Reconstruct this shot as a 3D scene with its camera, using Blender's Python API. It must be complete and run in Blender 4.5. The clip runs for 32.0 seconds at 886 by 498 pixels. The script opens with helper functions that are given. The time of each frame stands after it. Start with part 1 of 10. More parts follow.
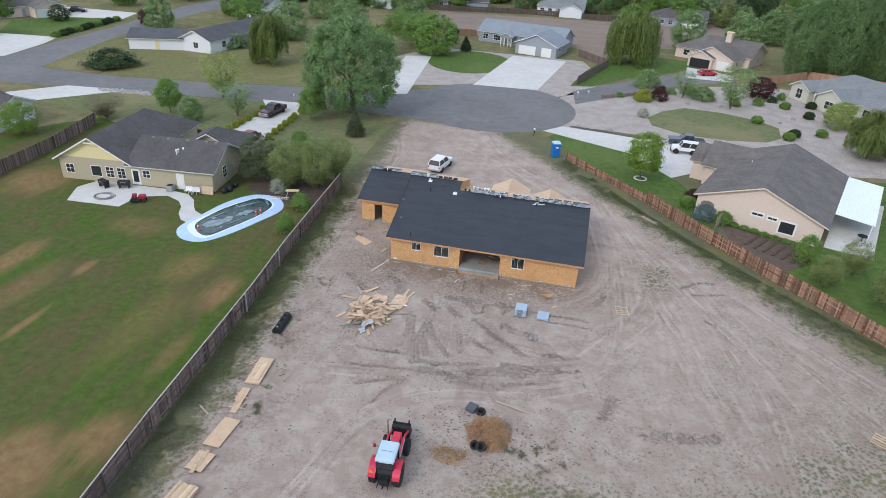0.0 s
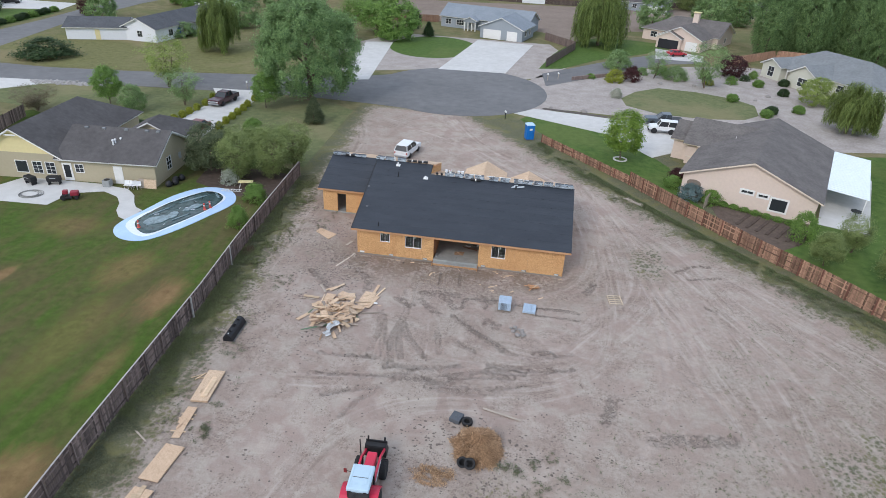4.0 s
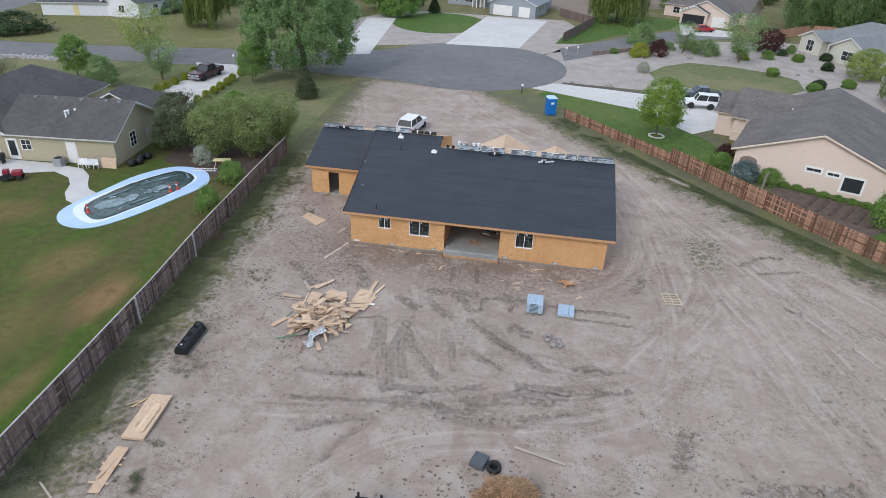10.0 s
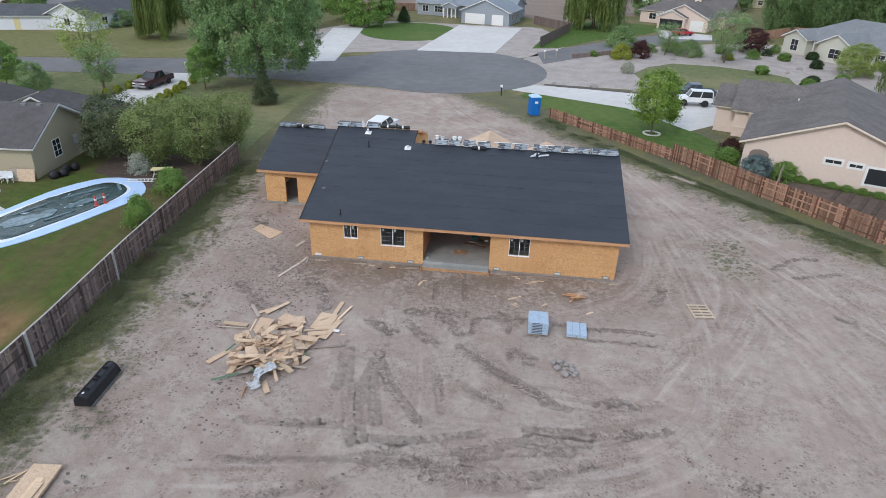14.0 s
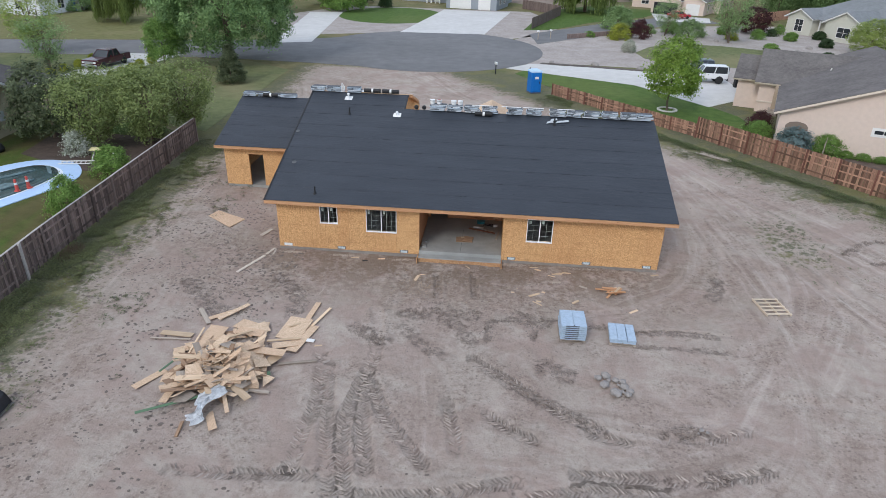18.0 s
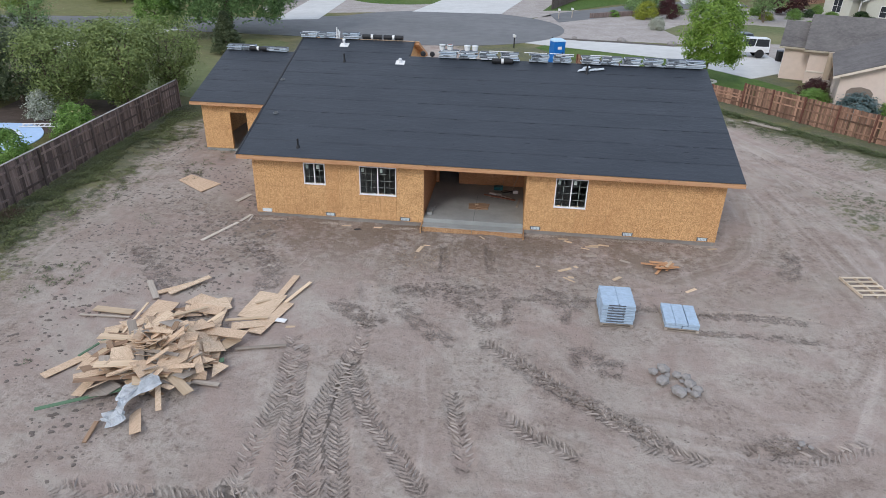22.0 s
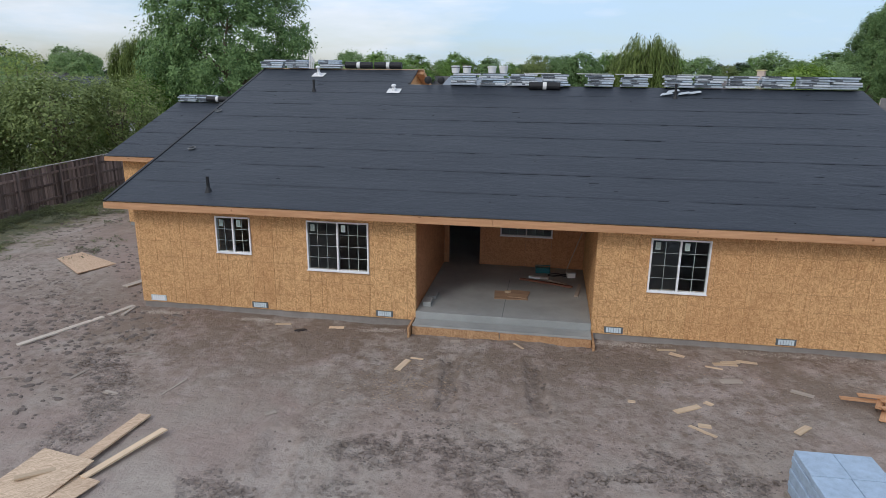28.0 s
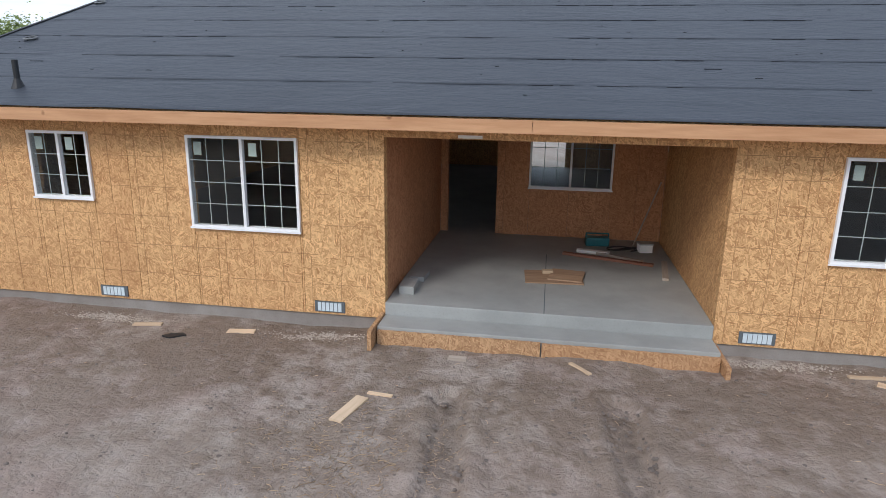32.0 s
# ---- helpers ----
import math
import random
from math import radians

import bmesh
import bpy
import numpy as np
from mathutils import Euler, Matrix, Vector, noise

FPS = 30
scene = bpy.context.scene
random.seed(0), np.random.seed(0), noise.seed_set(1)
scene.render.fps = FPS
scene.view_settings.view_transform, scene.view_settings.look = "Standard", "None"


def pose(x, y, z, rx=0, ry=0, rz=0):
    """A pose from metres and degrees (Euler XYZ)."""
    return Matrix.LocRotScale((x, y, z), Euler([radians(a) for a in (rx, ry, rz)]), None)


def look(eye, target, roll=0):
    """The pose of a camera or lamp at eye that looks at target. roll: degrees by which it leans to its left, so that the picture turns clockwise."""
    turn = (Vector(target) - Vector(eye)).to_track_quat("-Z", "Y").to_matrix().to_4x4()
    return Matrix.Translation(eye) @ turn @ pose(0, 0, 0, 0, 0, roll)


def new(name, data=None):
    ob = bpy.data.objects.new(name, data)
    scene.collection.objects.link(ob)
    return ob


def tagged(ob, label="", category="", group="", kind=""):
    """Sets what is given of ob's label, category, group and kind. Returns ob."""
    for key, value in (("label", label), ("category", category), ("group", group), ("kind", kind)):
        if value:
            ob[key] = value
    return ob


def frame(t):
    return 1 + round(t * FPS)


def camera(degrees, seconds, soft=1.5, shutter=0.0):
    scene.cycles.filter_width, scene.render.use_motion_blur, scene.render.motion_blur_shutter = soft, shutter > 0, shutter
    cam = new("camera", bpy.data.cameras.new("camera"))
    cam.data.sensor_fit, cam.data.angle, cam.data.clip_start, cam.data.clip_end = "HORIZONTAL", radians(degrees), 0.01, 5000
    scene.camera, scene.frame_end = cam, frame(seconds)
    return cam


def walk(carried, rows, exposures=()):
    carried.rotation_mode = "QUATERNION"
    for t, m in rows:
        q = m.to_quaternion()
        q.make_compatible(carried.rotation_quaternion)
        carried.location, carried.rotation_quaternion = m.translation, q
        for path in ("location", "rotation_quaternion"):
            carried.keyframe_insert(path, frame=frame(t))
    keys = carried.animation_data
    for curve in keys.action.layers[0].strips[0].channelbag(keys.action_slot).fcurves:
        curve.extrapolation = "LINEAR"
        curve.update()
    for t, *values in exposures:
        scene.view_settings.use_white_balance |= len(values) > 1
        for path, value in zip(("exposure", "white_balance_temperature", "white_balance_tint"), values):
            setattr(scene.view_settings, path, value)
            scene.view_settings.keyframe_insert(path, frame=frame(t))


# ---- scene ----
cam = camera(69.9, 32.0, 0.55)
PATH = [
    (0, (16.714, -55.514, 32.812), (16.365, -53.79, 31.86), 3.3),
    (0.5, (16.45, -54.864, 32.47), (16.103, -53.142, 31.515), 3.5),
    (1, (16.263, -54.244, 32.004), (15.936, -52.518, 31.048), 3.3),
    (1.5, (16.032, -53.609, 31.501), (15.769, -51.871, 30.548), 3.0),
    (2, (15.833, -52.962, 31.002), (15.601, -51.219, 30.05), 2.9),
    (2.5, (15.656, -52.263, 30.522), (15.438, -50.517, 29.571), 2.9),
    (3, (15.464, -51.611, 30.077), (15.253, -49.865, 29.124), 2.8),
    (3.5, (15.351, -51.016, 29.661), (15.136, -49.272, 28.707), 2.8),
    (4, (15.269, -50.444, 29.284), (15.022, -48.706, 28.326), 2.9),
    (4.5, (15.152, -49.871, 28.961), (14.899, -48.136, 28.0), 2.8),
    (6.5, (14.571, -47.029, 27.089), (14.298, -45.298, 26.125), 2.8),
    (7, (14.459, -46.29, 26.731), (14.182, -44.561, 25.765), 2.7),
    (7.5, (14.247, -45.492, 26.319), (13.968, -43.764, 25.351), 2.8),
    (8, (14.03, -44.686, 25.853), (13.75, -42.958, 24.885), 2.8),
    (8.5, (13.875, -43.876, 25.35), (13.592, -42.15, 24.379), 2.7),
    (9, (13.797, -43.06, 24.779), (13.509, -41.335, 23.808), 2.6),
    (9.5, (13.574, -42.2, 24.194), (13.29, -40.476, 23.221), 2.6),
    (10, (13.428, -41.41, 23.609), (13.167, -39.682, 22.637), 2.5),
    (10.5, (13.304, -40.617, 23.041), (13.072, -38.885, 22.07), 2.4),
    (11, (13.187, -39.848, 22.463), (12.974, -38.112, 21.493), 2.1),
    (11.5, (13.078, -39.079, 21.901), (12.875, -37.339, 20.935), 2.1),
    (12, (12.948, -38.274, 21.342), (12.75, -36.529, 20.386), 2.1),
    (12.5, (12.887, -37.364, 20.803), (12.69, -35.602, 19.878), 2.0),
    (13, (12.562, -36.54, 20.157), (12.372, -34.765, 19.256), 1.8),
    (13.5, (12.432, -35.688, 19.604), (12.244, -33.914, 18.7), 1.8),
    (14, (12.332, -34.892, 19.118), (12.136, -33.12, 18.212), 1.7),
    (14.5, (12.203, -34.103, 18.662), (11.994, -32.334, 17.751), 1.6),
    (15, (12.045, -33.287, 18.242), (11.821, -31.524, 17.324), 1.5),
    (15.5, (11.849, -32.497, 17.855), (11.617, -30.739, 16.93), 1.4),
    (17.5, (10.9, -29.165, 15.298), (10.696, -27.39, 14.399), 1.9),
    (18, (10.738, -28.442, 14.889), (10.594, -26.662, 13.988), 1.6),
    (18.5, (10.587, -27.707, 14.463), (10.461, -25.927, 13.56), 1.6),
    (19, (10.508, -27.093, 14.039), (10.392, -25.312, 13.135), 1.5),
    (19.5, (10.523, -26.496, 13.575), (10.409, -24.714, 12.673), 1.5),
    (20, (10.578, -26.031, 12.958), (10.461, -24.244, 12.068), 1.6),
    (20.5, (10.492, -25.531, 12.545), (10.37, -23.746, 11.651), 1.5),
    (21, (10.556, -25.0, 12.096), (10.39, -23.22, 11.198), 1.5),
    (21.5, (10.613, -24.543, 11.602), (10.433, -22.765, 10.705), 1.6),
    (22, (10.637, -24.082, 11.1), (10.448, -22.305, 10.202), 1.4),
    (22.5, (10.672, -23.671, 10.606), (10.475, -21.896, 9.707), 1.5),
    (23, (10.674, -23.241, 10.11), (10.471, -21.465, 9.213), 1.5),
    (23.5, (10.691, -22.68, 9.652), (10.48, -20.905, 8.753), 1.4),
    (24, (10.687, -21.994, 9.215), (10.468, -20.221, 8.316), 1.4),
    (24.5, (10.625, -21.2, 8.791), (10.401, -19.414, 7.919), 1.4),
    (25, (10.539, -20.314, 8.364), (10.308, -18.507, 7.538), 1.4),
    (25.5, (10.419, -19.39, 7.962), (10.181, -17.558, 7.194), 1.3),
    (26, (10.253, -18.381, 7.564), (10.01, -16.516, 6.883), 1.4),
    (26.5, (10.175, -17.272, 7.232), (9.918, -15.377, 6.644), 1.3),
    (28.5, (10.164, -13.094, 5.344), (9.846, -11.192, 4.816), 0.6),
    (29, (10.018, -12.121, 4.88), (9.699, -10.219, 4.349), 0.6),
    (29.5, (9.848, -11.146, 4.384), (9.531, -9.245, 3.852), 0.6),
    (30, (9.687, -10.159, 3.893), (9.371, -8.255, 3.368), 0.7),
    (30.5, (9.511, -9.161, 3.522), (9.197, -7.256, 3.001), 0.7),
    (31, (9.391, -8.289, 3.344), (9.072, -6.383, 2.829), 0.8),
    (31.5, (9.297, -7.867, 3.275), (8.981, -5.961, 2.757), 0.8),
    (32, (9.259, -7.737, 3.191), (8.945, -5.83, 2.677), 0.9),
]
walk(cam, [(t, look(eye, target, roll)) for t, eye, target, roll in PATH], [(0, 0.2), (13, 0.15), (23, 0.13), (26, 0.10), (28.5, -0.21), (29.3, -0.15), (30.5, 0.16), (31.2, 0.30), (32, 0.30)])


# ---- exposure, sky and sun ----
scene.view_settings.exposure = 0.25
world = bpy.data.worlds.new("sky")
scene.world = world
world.use_nodes = True
wn, wl = world.node_tree.nodes, world.node_tree.links
SUN_EL, SUN_AZ = radians(38), radians(205)
bg = wn["Background"]
bg.inputs["Strength"].default_value = 0.135
sky = wn.new("ShaderNodeTexSky")
sky.sky_type, sky.sun_disc, sky.sun_elevation, sky.sun_rotation = "NISHITA", False, SUN_EL, SUN_AZ
sky.dust_density, sky.air_density = 1.0, 1.0
tc = wn.new("ShaderNodeTexCoord")
mp = wn.new("ShaderNodeMapping")
mp.inputs["Scale"].default_value = (1.0, 1.0, 4.5)
cn = wn.new("ShaderNodeTexNoise")
cn.inputs["Scale"].default_value, cn.inputs["Detail"].default_value, cn.inputs["Roughness"].default_value = 1.7, 7.0, 0.55
cr = wn.new("ShaderNodeValToRGB")
cr.color_ramp.elements[0].position, cr.color_ramp.elements[1].position = 0.36, 0.62
cr.color_ramp.elements[0].color, cr.color_ramp.elements[1].color = (0.18, 0.18, 0.18, 1), (1, 1, 1, 1)
cm = wn.new("ShaderNodeMix")
cm.data_type = "RGBA"
deck = wn.new("ShaderNodeMix")
deck.data_type = "RGBA"
deck.inputs["A"].default_value, deck.inputs["B"].default_value = (5.3, 7.2, 9.3, 1), (6.6, 7.4, 8.9, 1)
wl.new(tc.outputs["Generated"], mp.inputs["Vector"])
wl.new(mp.outputs["Vector"], cn.inputs["Vector"])
wl.new(cn.outputs["Fac"], cr.inputs["Fac"])
wl.new(cr.outputs["Color"], cm.inputs["Factor"])
wl.new(sky.outputs["Color"], cm.inputs["A"])
wl.new(cm.outputs["Result"], bg.inputs["Color"])
# an overcast sky is brighter overhead than at the horizon
up = wn.new("ShaderNodeSeparateXYZ")
wl.new(tc.outputs["Generated"], up.inputs[0])
climb = wn.new("ShaderNodeMapRange")
climb.inputs["From Min"].default_value, climb.inputs["From Max"].default_value = 0.12, 0.5
wl.new(up.outputs[2], climb.inputs["Value"])
wl.new(climb.outputs["Result"], deck.inputs["Factor"])
# brighter puffs in the deck, more of them towards the west
west = wn.new("ShaderNodeMath")
west.operation = "MULTIPLY_ADD"
west.inputs[1].default_value = -0.26
wl.new(up.outputs[0], west.inputs[0])
puff = wn.new("ShaderNodeTexNoise")
puff.inputs["Scale"].default_value, puff.inputs["Detail"].default_value, puff.inputs["Roughness"].default_value = 2.6, 6.0, 0.55
wl.new(mp.outputs["Vector"], puff.inputs["Vector"])
wl.new(puff.outputs["Fac"], west.inputs[2])
thick = wn.new("ShaderNodeMapRange")
thick.inputs["From Min"].default_value, thick.inputs["From Max"].default_value = 0.47, 0.66
wl.new(west.outputs[0], thick.inputs["Value"])
white = wn.new("ShaderNodeMix")
white.data_type = "RGBA"
white.inputs["B"].default_value = (8.0, 8.7, 9.9, 1)
wl.new(thick.outputs["Result"], white.inputs["Factor"])
wl.new(deck.outputs["Result"], white.inputs["A"])
wl.new(white.outputs["Result"], cm.inputs["B"])
lift = wn.new("ShaderNodeMapRange")
for key, value in (("From Min", 0.0), ("From Max", 1.0), ("To Min", 0.115), ("To Max", 0.165)):
    lift.inputs[key].default_value = value
wl.new(up.outputs[2], lift.inputs["Value"])
wl.new(lift.outputs["Result"], bg.inputs["Strength"])
sun = new("sun", bpy.data.lights.new("sun", "SUN"))
sun.data.energy, sun.data.angle, sun.data.color = 1.1, radians(14), (1.0, 0.975, 0.95)
sun.matrix_world = look((0, 0, 60), (-math.sin(SUN_AZ) * math.cos(SUN_EL), -math.cos(SUN_AZ) * math.cos(SUN_EL), 60 - math.sin(SUN_EL)))


# ---- materials ----
def node(m, kind, **values):
    n = m.node_tree.nodes.new(kind)
    for key, value in values.items():
        n.inputs[key.replace("_", " ")].default_value = value
    return n


def surface(name, rough=0.8, metal=0.0, spec=0.3):
    m = bpy.data.materials.new(name)
    m.use_nodes = True
    b = m.node_tree.nodes["Principled BSDF"]
    b.inputs["Roughness"].default_value, b.inputs["Metallic"].default_value = rough, metal
    b.inputs["Specular IOR Level"].default_value = spec
    return m, b


def blend(m, a, b, fac):
    """Mixes two colours (tuples or sockets) by a socket or number."""
    n = m.node_tree.nodes.new("ShaderNodeMix")
    n.data_type = "RGBA"
    for key, v in (("A", a), ("B", b), ("Factor", fac)):
        if isinstance(v, (tuple, float, int)):
            n.inputs[key].default_value = (*v, 1) if isinstance(v, tuple) else v
        else:
            m.node_tree.links.new(v, n.inputs[key])
    return n.outputs["Result"]


def ramp(m, socket, lo, hi):
    n = node(m, "ShaderNodeMapRange")
    n.inputs["From Min"].default_value, n.inputs["From Max"].default_value = lo, hi
    m.node_tree.links.new(socket, n.inputs["Value"])
    return n.outputs["Result"]


def calc(m, op, a, b=0.0):
    n = m.node_tree.nodes.new("ShaderNodeMath")
    n.operation = op
    n.use_clamp = False
    for i, v in enumerate((a, b)):
        if isinstance(v, (float, int)):
            n.inputs[i].default_value = v
        else:
            m.node_tree.links.new(v, n.inputs[i])
    return n.outputs[0]


def coords(m, kind="Object", scale=(1, 1, 1)):
    t = m.node_tree.nodes.new("ShaderNodeTexCoord")
    p = node(m, "ShaderNodeMapping", Scale=scale)
    m.node_tree.links.new(t.outputs[kind], p.inputs["Vector"])
    return p.outputs["Vector"]


def world_place(m):
    return m.node_tree.nodes.new("ShaderNodeNewGeometry").outputs["Position"]


def grain(m, vector, scale, detail=6.0, rough=0.6, distort=0.0):
    n = node(m, "ShaderNodeTexNoise", Scale=scale, Detail=detail, Roughness=rough, Distortion=distort)
    m.node_tree.links.new(vector, n.inputs["Vector"])
    return n.outputs["Fac"]


def calc_vec(m, vector, noise_socket, amount):
    """The same place, shifted a little by a noise."""
    n = m.node_tree.nodes.new("ShaderNodeVectorMath")
    n.operation = "ADD"
    m.node_tree.links.new(vector, n.inputs[0])
    m.node_tree.links.new(calc(m, "MULTIPLY", noise_socket, amount), n.inputs[1])
    return n.outputs[0]


def relief(m, b, height, strength=0.3, distance=0.02):
    n = node(m, "ShaderNodeBump", Strength=strength, Distance=distance)
    m.node_tree.links.new(height, n.inputs["Height"])
    m.node_tree.links.new(n.outputs["Normal"], b.inputs["Normal"])


def paint(m, b, socket):
    m.node_tree.links.new(socket, b.inputs["Base Color"])


def plain(name, colour, rough=0.7, metal=0.0, vary=0.12, scale=3.0, fine=40.0, bump=0.1, spec=0.3, each=0.0):
    """A surface with two scales of variation, and a tone that may differ piece by piece."""
    m, b = surface(name, rough, metal, spec)
    v = coords(m)
    big, small = grain(m, v, scale, 4.0), grain(m, v, fine, 3.0)
    lo, hi = tuple(c * (1 - vary) for c in colour), tuple(min(1.0, c * (1 + vary)) for c in colour)
    both = calc(m, "ADD", calc(m, "MULTIPLY", big, 0.65), calc(m, "MULTIPLY", small, 0.35))
    c = blend(m, lo, hi, ramp(m, both, 0.3, 0.7))
    if each:
        r = m.node_tree.nodes.new("ShaderNodeObjectInfo").outputs["Random"]
        k = calc(m, "ADD", calc(m, "MULTIPLY", r, 2 * each), 1 - each)
        h = m.node_tree.nodes.new("ShaderNodeHueSaturation")
        m.node_tree.links.new(c, h.inputs["Color"])
        m.node_tree.links.new(k, h.inputs["Value"])
        c = h.outputs["Color"]
    paint(m, b, c)
    if bump:
        relief(m, b, small, bump, 0.01)
    return m


def wood(name, colour, dark, scale=6.0, rough=0.75, each=0.2, along=0, knots=0.0):
    """Sawn wood: grain stretched along one axis, tone differs board by board."""
    m, b = surface(name, rough)
    s = [1.0, 1.0, 1.0]
    s[along] = 0.08
    v = coords(m, "Object", tuple(s))
    r = m.node_tree.nodes.new("ShaderNodeObjectInfo").outputs["Random"]
    shift = m.node_tree.nodes.new("ShaderNodeVectorMath")
    shift.operation = "ADD"
    m.node_tree.links.new(v, shift.inputs[0])
    m.node_tree.links.new(calc(m, "MULTIPLY", r, 37.0), shift.inputs[1])
    g = grain(m, shift.outputs[0], scale * 4, 5.0, 0.65)
    big = grain(m, shift.outputs[0], scale * 0.6, 2.0)
    c = blend(m, dark, colour, ramp(m, calc(m, "ADD", calc(m, "MULTIPLY", g, 0.6), calc(m, "MULTIPLY", big, 0.4)), 0.33, 0.62))
    if knots:
        vo = node(m, "ShaderNodeTexVoronoi", Scale=3.1)
        m.node_tree.links.new(coords(m, "Object"), vo.inputs["Vector"])
        c = blend(m, c, (0.20, 0.085, 0.04), calc(m, "MULTIPLY", ramp(m, calc(m, "ADD", vo.outputs["Distance"], calc(m, "MULTIPLY", g, 0.12)), 0.18, 0.10), knots))
    h = m.node_tree.nodes.new("ShaderNodeHueSaturation")
    m.node_tree.links.new(c, h.inputs["Color"])
    m.node_tree.links.new(calc(m, "ADD", calc(m, "MULTIPLY", r, 2 * each), 1 - each), h.inputs["Value"])
    paint(m, b, h.outputs["Color"])
    relief(m, b, g, 0.25, 0.004)
    return m


def strand_board(name, board_tone=0):
    """OSB: flat strands of wood lying over one another at all angles."""
    m, b = surface(name, 0.75)
    v = coords(m, "Object")
    sep = m.node_tree.nodes.new("ShaderNodeSeparateXYZ")
    m.node_tree.links.new(v, sep.inputs[0])
    flat = m.node_tree.nodes.new("ShaderNodeCombineXYZ")
    m.node_tree.links.new(calc(m, "ADD", sep.outputs[0], calc(m, "MULTIPLY", sep.outputs[1], 0.8)), flat.inputs[0])
    m.node_tree.links.new(calc(m, "ADD", sep.outputs[2], calc(m, "MULTIPLY", sep.outputs[1], 0.55)), flat.inputs[1])
    top, tone = None, None
    for turn, size in ((0.15, 68.0), (1.0, 76.0), (1.75, 64.0), (2.35, 84.0), (2.9, 72.0)):
        r0 = node(m, "ShaderNodeMapping")
        r0.inputs["Rotation"].default_value = (0.0, 0.0, turn)
        m.node_tree.links.new(flat.outputs[0], r0.inputs["Vector"])
        p = node(m, "ShaderNodeMapping")
        p.inputs["Scale"].default_value = (1.0, 0.17, 1.0)
        m.node_tree.links.new(r0.outputs["Vector"], p.inputs["Vector"])
        vo = node(m, "ShaderNodeTexVoronoi", Scale=size)
        vo.voronoi_dimensions = "2D"
        m.node_tree.links.new(p.outputs["Vector"], vo.inputs["Vector"])
        col = m.node_tree.nodes.new("ShaderNodeSeparateColor")
        m.node_tree.links.new(vo.outputs["Color"], col.inputs["Color"])
        if top is None:
            top, tone = col.outputs[0], col.outputs[1]
            continue
        over = calc(m, "GREATER_THAN", col.outputs[0], top)
        tone = calc(m, "ADD", calc(m, "MULTIPLY", tone, calc(m, "SUBTRACT", 1.0, over)), calc(m, "MULTIPLY", col.outputs[1], over))
        top = calc(m, "MAXIMUM", top, col.outputs[0])
    big = grain(m, v, 0.9, 3.0)
    fine = grain(m, v, 90.0, 2.0)
    # last pair: redder board, darkened to hold the porch recess's shade
    a, z = (((0.320, 0.146, 0.052), (0.86, 0.538, 0.262)), ((0.43, 0.298, 0.195), (0.74, 0.570, 0.410)), ((0.24, 0.118, 0.055), (0.60, 0.370, 0.200)), ((0.290, 0.115, 0.052), (0.640, 0.325, 0.170)))[board_tone]
    f = calc(m, "ADD", calc(m, "MULTIPLY", tone, 0.8), calc(m, "MULTIPLY", fine, 0.25))
    c = blend(m, a, z, ramp(m, f, 0.0, 0.96))
    c = blend(m, c, tuple(0.72 * q for q in a), calc(m, "MULTIPLY", ramp(m, big, 0.5, 0.8), 0.3))
    each = m.node_tree.nodes.new("ShaderNodeObjectInfo").outputs["Random"]
    c = blend(m, c, tuple(0.55 * p + 0.45 * q for p, q in zip(a, (0.60, 0.27, 0.12))), calc(m, "MULTIPLY", each, 0.28))
    paint(m, b, c)
    relief(m, b, tone, 0.15, 0.003)
    return m


def felt():
    """Synthetic black roof underlayment, slightly wavy and dusty."""
    m, b = surface("roof underlayment", 0.52, 0.0, 0.3)
    v = world_place(m)
    p = node(m, "ShaderNodeMapping", Scale=(0.5, 1.6, 1.6))
    m.node_tree.links.new(v, p.inputs["Vector"])
    big, fine = grain(m, p.outputs["Vector"], 0.7, 5.0), grain(m, p.outputs["Vector"], 7.0, 4.0)
    c = blend(m, (0.030, 0.036, 0.046), (0.044, 0.051, 0.063), ramp(m, big, 0.35, 0.68))
    c = blend(m, c, (0.062, 0.069, 0.081), calc(m, "MULTIPLY", ramp(m, fine, 0.5, 0.75), 0.22))
    r = m.node_tree.nodes.new("ShaderNodeObjectInfo").outputs["Random"]
    c = blend(m, c, (0.030, 0.034, 0.044), calc(m, "MULTIPLY", r, 0.25))
    paint(m, b, c)
    p2 = node(m, "ShaderNodeMapping", Scale=(0.5, 6.0, 6.0))
    m.node_tree.links.new(v, p2.inputs["Vector"])
    ridges = grain(m, p2.outputs["Vector"], 1.2, 3.0, 0.5)
    creases = grain(m, p.outputs["Vector"], 5.5, 3.0, 0.5, 1.6)
    relief(m, b, calc(m, "ADD", calc(m, "ADD", grain(m, p.outputs["Vector"], 2.4, 4.0, 0.6, 0.8), calc(m, "MULTIPLY", ridges, 0.16)), calc(m, "MULTIPLY", creases, 0.35)), 0.6, 0.05)
    return m


